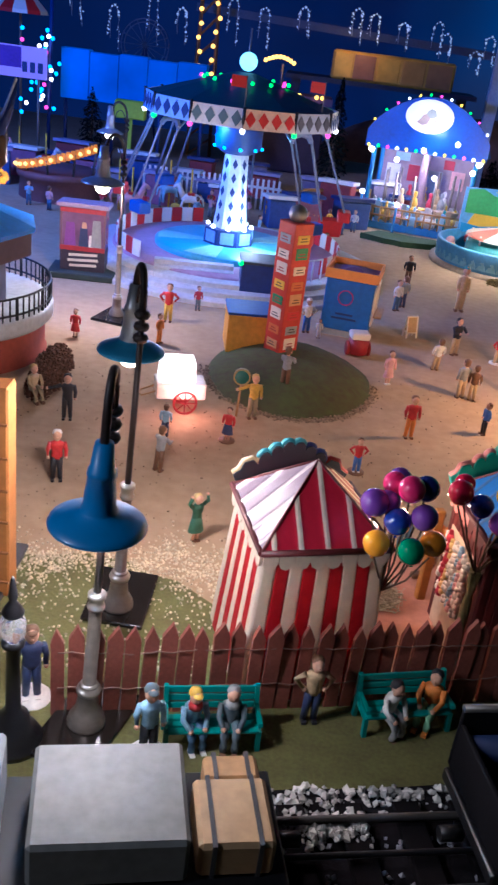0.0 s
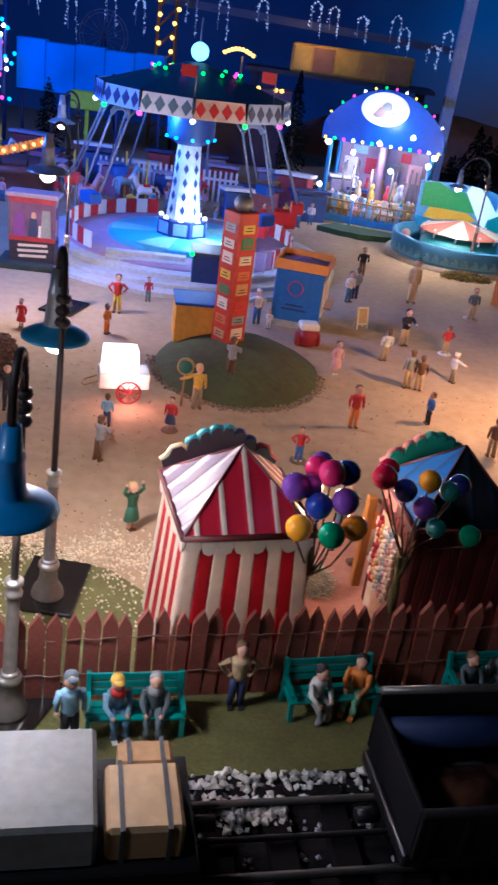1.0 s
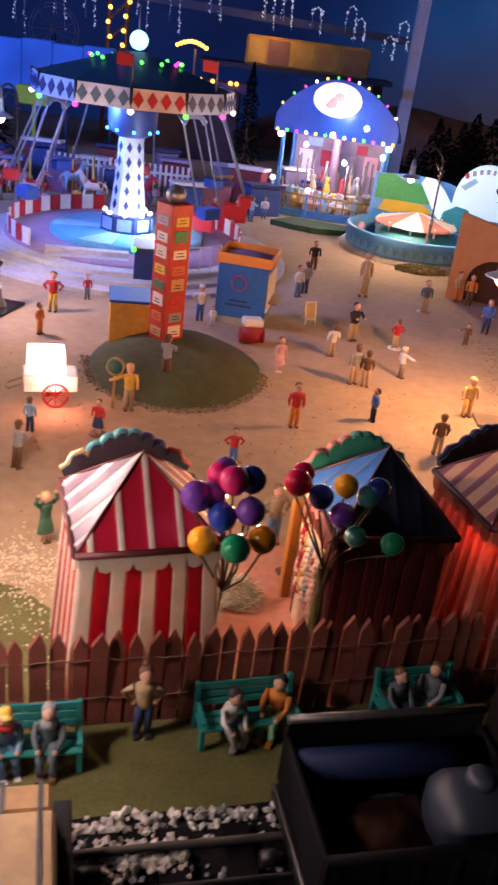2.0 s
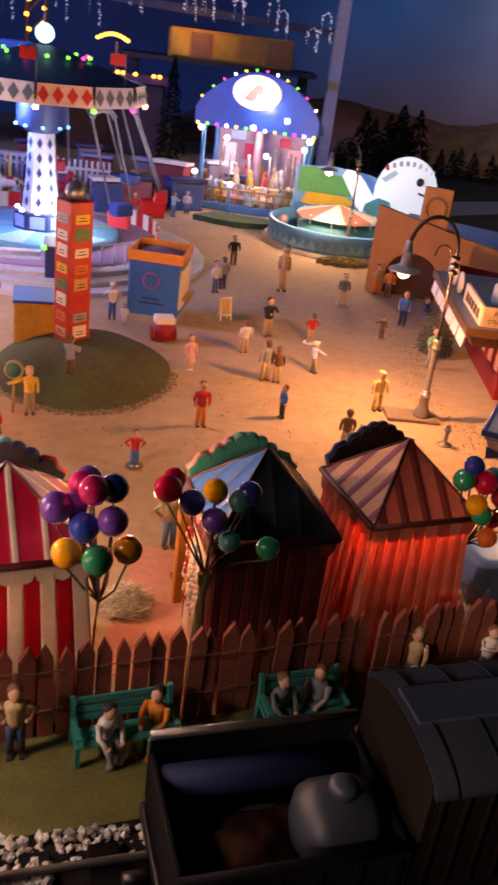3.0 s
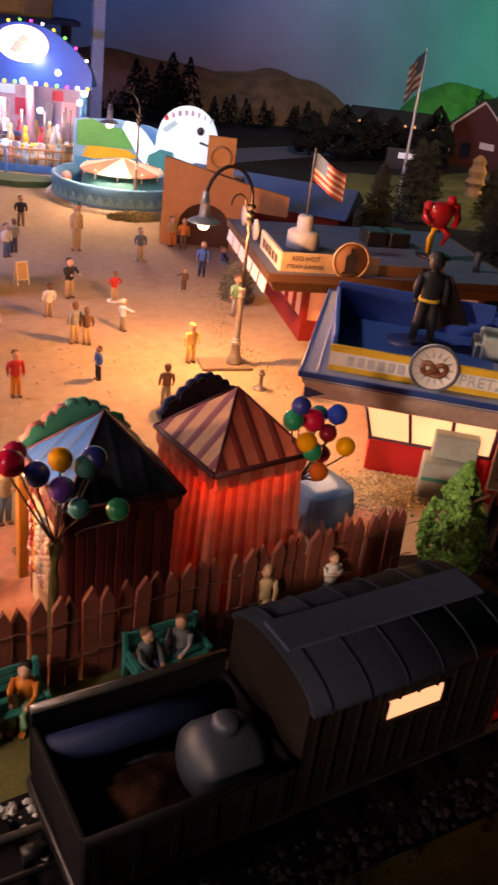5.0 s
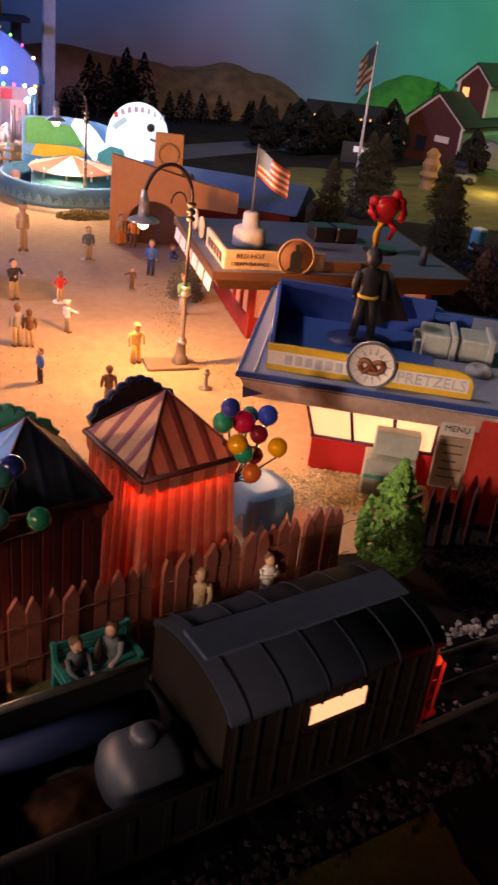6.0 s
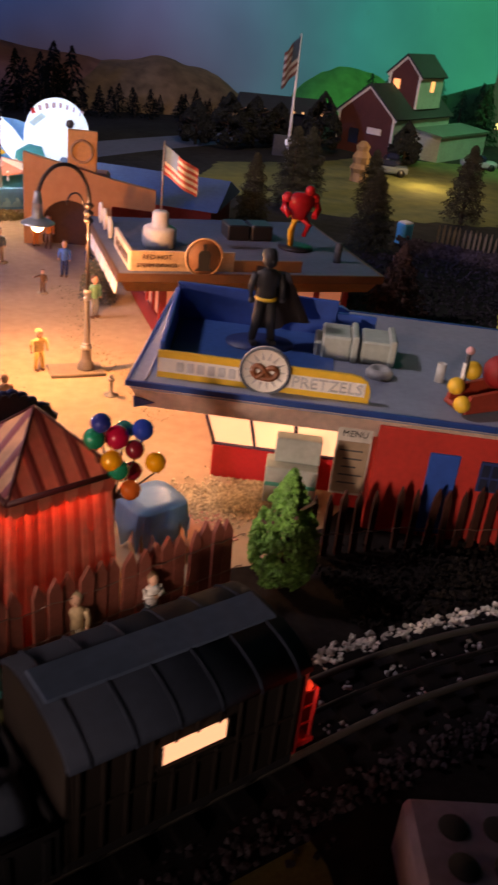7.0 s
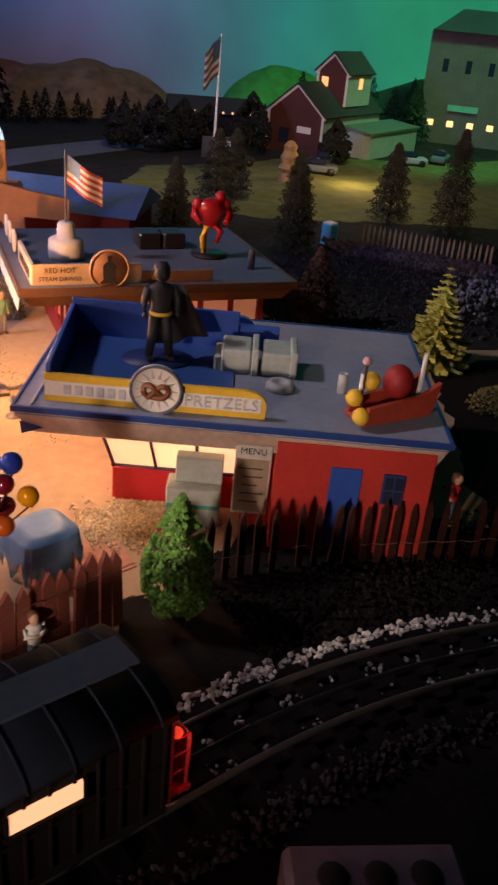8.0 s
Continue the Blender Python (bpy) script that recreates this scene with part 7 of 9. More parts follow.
def stars_flag(x, y, z, height, fw, fh, rz, label, wave=0.5, seed=1, droop=0.62, muted=False, thick=1.0):
    """Striped flag with a blue corner, waving, on its pole."""
    t = thing("flag", x, y, z, rz, label, "flag", "striped flags")
    bm = B()
    rod(bm, (0, 0, 0), (0, 0, height), 0.14 * thick, 0.09)
    part("pole", bm, WHITEP if muted else STEEL, t)
    for s in range(9):
        for half in (0, 1):
            if half == 0 and s > 4:
                continue
            x0, x1 = (0, 0.42) if half == 0 else ((0.42, 1.0) if s <= 4 else (0.0, 1.0))
            if half == 0 and s:
                continue
            bm = B()
            n = 10
            hi0, hi1 = (1.0, 4 / 9) if half == 0 else (1 - s / 9, 1 - (s + 1) / 9)
            a, b = [], []
            for k in range(n + 1):
                u = x0 + (x1 - x0) * k / n
                w = wave * math.sin(u * 7 + seed) * (0.3 + u)
                drop = -droop * u * fw
                a.append(bm.verts.new((u * fw, w, height - 0.3 - fh * (1 - hi0) + drop)))
                b.append(bm.verts.new((u * fw, w, height - 0.3 - fh * (1 - hi1) + drop)))
            for k in range(n):
                bm.faces.new([b[k], b[k + 1], a[k + 1], a[k]]).smooth = True
            part("canton" if half == 0 else "stripe", bm, (mat("muted_flag_blue", (0.03, 0.06, 0.1), 0.8) if muted else mat("flag_blue", (0.18, 0.3, 0.48), 0.7)) if half == 0 else ((mat("muted_flag_red", (0.12, 0.04, 0.04), 0.8) if muted else mat("flag_red", (0.5, 0.1, 0.1), 0.7)) if s % 2 == 0 else (mat("muted_flag_white", (0.35, 0.34, 0.34), 0.8) if muted else mat("flag_white", (0.75, 0.72, 0.7), 0.7))), t)
    return t


stars_flag(40.6, 79.2, 10.2, 6.2, 3.1, 2.5, -25, "small striped flag waving on the roof tank", thick=0.6)
# the far flag uses a darker set of the flag colours
stars_flag(85.0, 141.0, 0, 23.6, 3.0, 5.6, 190, "tall white pole with a muted hanging striped flag", wave=0.3, seed=2, droop=0.9, muted=True, thick=2.2)
t = thing("roof_hood", 50.5, 81.5, 7.1, -7, "dark grey rooftop extractor hood", "rooftop unit")
bm = B()
for dx in (-1.2, 1.2):
    bm = B()
    box(bm, dx, 0, 0, 2.2, 2.6, 1.5, bevel=0.15)
    part("housing", bm, BLACK, t)
bm = B()
lathe(bm, [(0, 2.5), (0.6, 2.6), (0.8, 3.2), (1.2, 4.1), (1.15, 4.7), (0.5, 5.1), (0, 5.15)], 12, m=Matrix.Diagonal((1.15, 0.8, 1, 1)))
ball(bm, 0.75, -0.2, 5.35, 0.5, 10, 8)
for sx in (-1, 1):
    ball(bm, sx * 1.35, 0, 4.6, 0.55, 10, 8)
    sweep(bm, [(sx * 1.45, 0, 4.4), (sx * 1.75, -0.3, 3.6), (sx * 1.2, -0.9, 3.0)], lambda q: 0.42 - 0.12 * q, 8)
lathe(bm, [(0, -0.25), (1.7, -0.25), (1.7, 0), (0, 0)], 20, mi=2)
sweep(bm, [(-0.3, 0, 2.8), (-0.75, -0.4, 1.6), (-0.5, 0.1, 0.0)], lambda q: 0.42 - 0.16 * q, 8, 1)
sweep(bm, [(0.35, 0, 2.8), (0.8, -0.9, 2.2), (0.6, -0.3, 1.1)], lambda q: 0.42 - 0.18 * q, 8, 0)
solid("statue", bm, [mat("glossy_red_paint", (0.42, 0.015, 0.02), 0.25, gloss=0.6), YELLOW, BLACK], "plain glossy red and yellow bulky statue on the roof", "statue", "rooftop statues", at=(54.0, 77.6, 7.35, -10))
bm = B()
lathe(bm, [(0, 0), (0.35, 0), (0.35, 1.8), (0, 1.8)], 10)
solid("roof_pipe", bm, DGREY, "short dark grey roof pipe", "pipe", at=(56.0, 72.8, 7.1))


# ---- railway: a straight, then a right-hand curve ----
SLOPE, BEND, RAD = 0.195, 31.0, 46.0
TH = math.atan(SLOPE)


def track(s):
    """Place and heading on the centre line, s cm from the straight's point at x = 0."""
    L = BEND / math.cos(TH)
    if s <= L:
        return s * math.cos(TH), 21.6 + s * math.sin(TH), TH
    a = (s - L) / RAD
    x0, y0 = BEND, 21.6 + BEND * SLOPE
    cx, cy = x0 + RAD * math.sin(TH), y0 - RAD * math.cos(TH)
    h = TH - a
    return cx - RAD * math.sin(h), cy + RAD * math.cos(h), h


def along(s, side, z):
    x, y, h = track(s)
    return (x - side * math.sin(h), y + side * math.cos(h), z)


RAIL = thing("railway_track", 0, 0, 0, 0, "three-rail toy railway track on dark ties", "railway track")
bm = B()
n = 100
rows_ = [[bm.verts.new(along(-45 + 150 * k / n, side * (1 + 0.08 * noise.noise((k * 0.3, side, 0))), z)) for k in range(n + 1)] for side, z in ((-4.4, 0.02), (-3.0, 0.45), (3.0, 0.45), (4.0, 0.02))]
for a, b in zip(rows_, rows_[1:]):
    for k in range(n):
        bm.faces.new([a[k], a[k + 1], b[k + 1], b[k]])
part("ballast_bed", bm, mat("dark_ballast_bed", (0.009, 0.008, 0.01), 1.0, vary=0.5, scale=300, bump=1.0, sheen=0.12), RAIL)
bmt = B()
box(bmt, 0, 0, 0.4, 1.1, 5.2, 0.4, bevel=0.05)
tie = mesh_of("tie", bmt, mat("black_tie", (0.006, 0.005, 0.006), 1.0, sheen=0.12))
s = -44.0
while s < 100:
    x, y, h = track(s)
    ob = new("tie", tie)
    ob.parent = RAIL
    ob.matrix_basis = pose(x * C, y * C, 0, 0, 0, math.degrees(h))
    s += 2.4
for side in (-1.6, 0, 1.6):
    bm = B()
    sweep(bm, [along(-45 + 150 * k / 160, side, 1.02) for k in range(161)], 0.17 if side else 0.12, 6)
    part("rail", bm, mat("dull_rail", (0.1, 0.095, 0.09), 0.5, metal=0.6) if side else BLACK, RAIL)
# ballast stones
rnd = random.Random(11)


def stones(name, count, where, size, material, label, category):
    """Loose stones in one mesh; where() gives x, y, z."""
    vs, fs = [], []
    for k in range(count):
        x, y, z = where()
        r = size * rnd.uniform(0.55, 1.3)
        m = Matrix.Translation((x, y, z)) @ pose(0, 0, 0, rnd.uniform(0, 360), rnd.uniform(0, 360), rnd.uniform(0, 360))
        b = len(vs)
        for p in ((0, 0, -0.8), (1, 0.1, 0), (0.1, 0.9, 0.1), (-1, 0.05, 0), (0, -0.95, 0), (0, 0.1, 0.8)):
            v = m @ (Vector(p) * r)
            vs.append((v.x * C, v.y * C, v.z * C))
        fs += [(b + i, b + j, b + q) for i, j, q in ((0, 2, 1), (0, 3, 2), (0, 4, 3), (0, 1, 4), (5, 1, 2), (5, 2, 3), (5, 3, 4), (5, 4, 1))]
    me = bpy.data.meshes.new(name)
    me.from_pydata(vs, [], fs)
    me.materials.append(material)
    return tagged(new(name, me), label, category, kind="stuff")


stones("ballast_stones", 2600, lambda: along(rnd.uniform(-40, 95), rnd.gauss(3.0, 0.32), rnd.uniform(0.3, 0.62)), 0.2, mat("white_ballast", (0.55, 0.53, 0.5), 0.85, island=0.4), "pale ballast stones along the far edge of the track", "ballast")
stones("ballast_stones", 420, lambda: along(rnd.uniform(3.0, 7.0), rnd.gauss(1.5, 0.3), rnd.uniform(0.6, 0.85)), 0.19, mat("white_ballast", (0.55, 0.53, 0.5), 0.85, island=0.4), "heap of pale ballast stones between the wagons", "ballast")
stones("ballast_stones", 900, lambda: along(rnd.uniform(-40, 95), rnd.choice((-0.85, 0.85)) + rnd.gauss(0, 0.22), rnd.uniform(0.42, 0.62)), 0.16, mat("grey_ballast", (0.3, 0.29, 0.32), 0.85, island=0.5), "grey ballast stones between the rails", "ballast")
stones("ballast_stones", 3400, lambda: along(rnd.uniform(-40, 95), rnd.gauss(-3.6, 0.55), rnd.uniform(0.1, 0.5)), 0.2, mat("violet_ballast", (0.045, 0.037, 0.047), 0.95, island=0.5, sheen=0.12), "dark ballast stones along the near edge of the track", "ballast")


# ---- train at rest ----
def car_frame(t, length, mats=BLACK):
    bm = B()
    box(bm, 0, 0, 2.2, length, 5.0, 0.6, bevel=0.08)
    part("underframe", bm, mats, t)
    for sx in (-1, 1):
        bm = B()
        box(bm, sx * (length / 2 - 2.6), 0, 1.5, 3.6, 3.6, 0.8, bevel=0.15)
        tr = part("bogie", bm, BLACK, t)
        for dx in (-1.1, 1.1):
            for sy in (-1.6, 1.6):
                bm = B()
                lathe(bm, [(0, -0.2), (0.85, -0.2), (0.85, 0.05), (0.95, 0.08), (0.95, 0.2), (0, 0.2)], 16, m=Matrix.Translation((sx * (length / 2 - 2.6) + dx, sy, 2.0)) @ pose(0, 0, 0, 90, 0, 0))
                part("wheel", bm, DGREY, tr)
        bm = B()
        sweep(bm, [(sx * length / 2, 0, 2.0), (sx * (length / 2 + 0.9), 0, 2.0)], 0.3, 6)
        part("coupler", bm, BLACK, t)


def car_at(name, s, label, category):
    x, y, h = track(s)
    return thing(name, x, y, 0, math.degrees(h), label, category, "train at rest")


# dark caboose with a rounded roof
t = car_at("caboose", 22.8, "dark caboose with a rounded blue-grey roof", "railway car")
L = 9.6
car_frame(t, L)
# one dull brown-black for the caboose's body, ribs and frames
DARKCAR = mat("dark_brown_car", (0.006, 0.004, 0.0035), 0.9, sheen=0.12)
bm = B()
box(bm, 0, 0, 2.8, L - 0.3, 5.2, 4.5, bevel=0.08)
part("body", bm, DARKCAR, t)
for sy in (-2.66, 2.66):
    for k in range(11):
        bm = B()
        box(bm, -L / 2 + 0.4 + 0.88 * k, sy, 3.0, 0.14, 0.14, 4.1, bevel=0.03)
        part("side_rib", bm, DARKCAR, t)
    bm = B()
    box(bm, 0, sy, 5.0, L - 0.6, 0.1, 0.12)
    part("side_rail", bm, DARKCAR, t)
bm = B()
arc = [(2.85 * math.cos(math.pi * k / 14), 1.0 * math.sin(math.pi * k / 14)) for k in range(15)]
slab(bm, arc, L, Matrix.Translation((-L / 2, 0, 7.2)) @ pose(0, 0, 0, 90, 0, 90))
for fc in bm.faces:
    fc.smooth = len(fc.verts) == 4
CARROOF = mat("blue_grey_car_roof", (0.009, 0.013, 0.024), 0.85, sheen=0.12)
rf = part("roof", bm, CARROOF, t, "rounded blue-grey roof")
for k in range(6):
    bm = B()
    x = -L / 2 + 0.7 + 1.64 * k
    sweep(bm, [(x, 2.87 * math.cos(math.pi * j / 14), 7.21 + 1.01 * math.sin(math.pi * j / 14)) for j in range(15)], 0.06, 5)
    part("roof_seam", bm, CARROOF, rf)
bm = B()
box(bm, 0, 0.2, 8.12, L - 0.4, 1.7, 0.16, bevel=0.05)
part("roof_walk", bm, mat("pale_blue_grey_walk", (0.03, 0.045, 0.08), 0.85, sheen=0.12), rf, "pale blue-grey roof walk")
for sx in (-1, 1):
    bm = B()
    slab(bm, [(-2.6, 0), (2.6, 0)] + [(2.6 * math.cos(math.pi * k / 10), 4.4 + 0.85 * math.sin(math.pi * k / 10)) for k in range(11)], 0.16, Matrix.Translation((sx * (L / 2 - 0.05) - 0.08, 0, 2.8)) @ pose(0, 0, 0, 90, 0, 90))
    part("end_wall", bm, mat("deep_red_gate", (0.16, 0.01, 0.012), 0.5) if sx > 0 else DARKCAR, t, "dark red end wall" if sx > 0 else "")
bm = B()
box(bm, -0.15, -2.7, 5.7, 2.7, 0.12, 0.8, bevel=0.02)
win = part("window", bm, bulb_mat("lit_car_window", (1.0, 0.55, 0.3), 0.75), t, "lit window")
for q in (-0.5, 0.5):
    bm = B()
    box(bm, -0.15 + q * 2.7, -2.76, 5.6, 0.12, 0.1, 1.0)
    part("window_frame", bm, DARKCAR, win)
bm = B()
box(bm, -0.15, -2.78, 5.55, 3.0, 0.16, 0.12)
part("window_sill", bm, DARKCAR, win)
# red end platform with a gate and rails
RP = mat("platform_red", (0.32, 0.012, 0.012), 0.5)
bm = B()
box(bm, L / 2 + 0.55, 0, 2.7, 1.1, 4.8, 0.25, bevel=0.04)
pf = part("end_platform", bm, RP, t, "red end platform")
bm = B()
box(bm, L / 2 + 0.95, -0.9, 2.95, 0.12, 2.7, 2.3, bevel=0.04)
part("gate_panel", bm, RP, pf)
for sy in (-2.2, -0.75, 0.75, 2.2):
    bm = B()
    rod(bm, (L / 2 + 1.0, sy, 2.9), (L / 2 + 1.0, sy, 5.4), 0.09, seg=6)
    part("platform_post", bm, RP, pf)
for z in (3.7, 4.6, 5.4):
    bm = B()
    sweep(bm, [(L / 2 + 0.1, -2.2, z), (L / 2 + 1.0, -2.2, z), (L / 2 + 1.0, 2.2, z), (L / 2 + 0.1, 2.2, z)], 0.07, 6)
    part("platform_rail", bm, RP, pf)
bm = B()
ball(bm, L / 2 + 0.35, -2.3, 5.9, 0.22, 10, 8)
part("tail_lamp", bm, bulb_mat("red_tail_lamp", (1.0, 0.06, 0.02), 0.6), t, "glowing red tail lamp").visible_shadow = False
lx, ly, lz = along(22.8 + L / 2 + 1.5, -2.9, 5.6)
lamp("bulb_light", lx, ly, lz, 0.004, (1.0, 0.12, 0.06), 0.3)

# low gondola with pipes and a tank
t = car_at("gondola_wagon", 14.0, "dark low gondola loaded with a blue pipe and a tank", "railway car")
L = 8.0
car_frame(t, L)
# one dull near-black for the gondola's walls and ribs
GON = mat("black_gondola", (0.005, 0.005, 0.007), 0.8, sheen=0.12)
for sy in (-2.6, 2.6):
    bm = B()
    hw = 2.85 if sy > 0 else 2.2
    box(bm, 0, sy, 2.8, L - 0.4, 0.22, hw, bevel=0.05)
    part("side_wall", bm, GON, t)
    bm = B()
    sweep(bm, [(-L / 2 + 0.2, sy, 2.85 + hw), (0, sy, 2.85 + hw), (L / 2 - 0.2, sy, 2.85 + hw)], 0.17, 7)
    # only the far rail is brighter steel: the edge's highlight is painted in
    part("top_rail", bm, mat("highlight_steel_edge", (0.12, 0.115, 0.11), 0.35, metal=0.6, vary=0.4) if sy > 0 else GON, t, "top rail painted bright for its edge highlight" if sy > 0 else "")
    for k in range(6):
        bm = B()
        box(bm, -L / 2 + 0.6 + 1.34 * k, sy * 1.05, 2.8, 0.22, 0.18, 1.9)
        part("side_rib", bm, GON, t)
for sx in (-1, 1):
    bm = B()
    box(bm, sx * (L / 2 - 0.3), 0, 2.8, 0.22, 5.0, 2.2, bevel=0.05)
    part("end_wall", bm, GON, t)
bm = B()
n = 14
grid = [[bm.verts.new((-3.7 + 4.7 * i / n, -2.45 + 3.6 * j / n, 3.1 + 0.9 * math.sin(math.pi * i / n) * math.sin(math.pi * j / n) + 0.25 * noise.noise((i * 0.6, j * 0.6, 4)))) for j in range(n + 1)] for i in range(n + 1)]
for i in range(n):
    for j in range(n):
        bm.faces.new([grid[i][j], grid[i + 1][j], grid[i + 1][j + 1], grid[i][j + 1]]).smooth = True
part("load", bm, mat("rust_brown_load", (0.075, 0.03, 0.018), 0.9, vary=0.4, scale=260, bump=0.8, sheen=0.12), t, "rust brown heaped load")
bm = B()
rod(bm, (-3.6, 1.75, 4.3), (3.6, 1.75, 4.3), 0.62, 0.62, 14)
part("pipe", bm, mat("dark_blue_pipe", (0.012, 0.022, 0.07), 0.6, sheen=0.12), t, "long dark blue pipe")
bm = B()
lathe(bm, [(0, -1.5), (0.8, -1.42), (1.3, -1.1), (1.45, -0.7), (1.45, 0.7), (1.3, 1.1), (0.8, 1.42), (0, 1.5)], 20, m=Matrix.Translation((2.0, -0.7, 4.3)) @ pose(0, 0, 0, 0, 90, 0))
tk = part("tank", bm, mat("blue_grey_tank", (0.025, 0.034, 0.055), 0.5), t, "blue-grey rounded tank")
bm = B()
lathe(bm, [(0, 0), (0.5, 0), (0.5, 0.35), (0.35, 0.5), (0, 0.5)], 14, at=(2.0, -0.7, 5.65))
part("tank_dome", bm, mat("blue_grey_tank", (0.025, 0.034, 0.055), 0.5), tk)
# flat wagon with crates
t = car_at("flat_wagon", -6.4, "dark flat wagon loaded with grey and tan crates", "railway car")
car_frame(t, 18.5)
for x, y, sx, sy, sz, one in ((3.2, 0, 5.2, 4.4, 1.9, mat("grey_crate", (0.24, 0.24, 0.23), 0.6)), (7.4, -0.6, 2.6, 2.9, 1.5, mat("tan_crate", (0.5, 0.33, 0.17), 0.6)), (-2.4, 0.2, 4.0, 4.2, 2.4, GREYP), (-6.6, 0, 3.2, 4.0, 2.0, TAN), (7.6, 1.6, 2.0, 1.2, 1.2, WOOD)):
    bm = B()
    box(bm, x, y, 2.8, sx, sy, sz, bevel=0.15)
    cr = part("crate", bm, one, t)
    for q in (-0.3, 0.3) if sx < 4 else ():
        bm = B()
        box(bm, x + sx * q, y, 2.8, 0.16, sy + 0.08, sz + 0.04)
        part("strap", bm, DGREY, cr)

# control plate with round holes at the board's edge
t = thing("switch_plate", 32.2, 16.9, 0, -23, "pale plate with round dark buttons at the board's edge", "switch plate")
bm = B()
box(bm, 0, 0, 0, 6.4, 6.6, 2.9, bevel=0.25)
part("housing", bm, mat("pale_mauve_plate", (0.2, 0.15, 0.21), 0.7), t)
for i in (-1.6, 0.05, 1.7):
    for j in (1.9, 0.3):
        bm = B()
        lathe(bm, [(0, 2.86), (0.56, 2.86), (0.56, 2.98), (0.46, 3.1), (0, 3.1)], 16, at=(i, j, 0))
        part("button", bm, mat("matt_black_button", (0.01, 0.009, 0.01), 0.9), t)


# ---- trees ----
def conifer(x, y, height, radius, label, material=CONIFER, seed=1, z=0.0, count=2400, fine=0.6, taper=0.85):
    """Tapered trunk with whorls of drooping sprays."""
    rnd = random.Random(seed)
    t = thing("conifer", x, y, z, rnd.uniform(0, 360), label, "tree", "model conifers")
    bm = B()
    rod(bm, (0, 0, 0), (0, 0, height * 0.97), height * 0.03, 0.04, 7)
    part("trunk", bm, BARK, t)
    vs, fs = [], []
    for k in range(count):
        q = rnd.random() ** 0.75
        zz = height * (0.06 + 0.93 * q)
        rr = radius * (1 - q) ** taper * rnd.uniform(0.35, 1.08) * (1 + 0.18 * math.sin(q * 40)) + 0.05
        a = rnd.uniform(0, tau)
        s = radius * rnd.uniform(0.10, 0.2) * (0.5 + 0.6 * (1 - q)) * fine
        m = Matrix.Translation((rr * math.cos(a), rr * math.sin(a), zz)) @ pose(0, 0, 0, 0, rnd.uniform(10, 50), math.degrees(a)) @ pose(0, 0, 0, rnd.uniform(-40, 40), 0, 0)
        b = len(vs)
        for p in ((-1.0, 0, 0), (0.2, 0.6, 0.15), (1.3, 0, -0.2), (0.2, -0.6, 0.15), (0.1, 0, 0.5)):
            v = m @ (Vector(p) * s)
            vs.append((v.x * C, v.y * C, v.z * C))
        fs += [(b, b + 1, b + 4), (b + 1, b + 2, b + 4), (b + 2, b + 3, b + 4), (b + 3, b, b + 4), (b, b + 3, b + 2, b + 1)]
    me = bpy.data.meshes.new("crown")
    me.from_pydata(vs, [], fs)
    me.materials.append(material)
    ob = new("crown", me)
    ob.parent = t
    return t


for x, y, h, r, sd in ((65.2, 111.3, 10.2, 3.4, 1), (76.1, 121.2, 12.4, 4.4, 2), (77.0, 99.6, 10.6, 4.2, 3), (102.0, 113.0, 12.0, 4.4, 4), (106.5, 104.0, 15.5, 4.4, 5), (84, 131, 11, 4, 7), (92, 124, 9, 3.6, 8)):
    conifer(x, y, h, r * 0.72, "dark bushy conifer on the model board", seed=sd, taper=0.6, fine=0.42, count=6500)
conifer(64.7, 74.5, 8.4, 3.2, "rust-brown bushy conifer behind the stands", mat("rust_conifer", (0.06, 0.034, 0.03), 0.9, vary=0.4, scale=600, island=0.35, sheen=0.12), 6)
conifer(161, 185, 15.0, 4.2, "dark green conifer before the tall house", mat("dark_green_conifer", (0.02, 0.06, 0.03), 0.95, island=0.3, sheen=0.12), 303, count=1000, fine=0.8)
conifer(8.6, 172.0, 21.0, 3.2, "tall dark conifer between the rides", mat("black_conifer", (0.007, 0.008, 0.006), 0.95, island=0.3, sheen=0.12), 302, count=1200, fine=0.8)


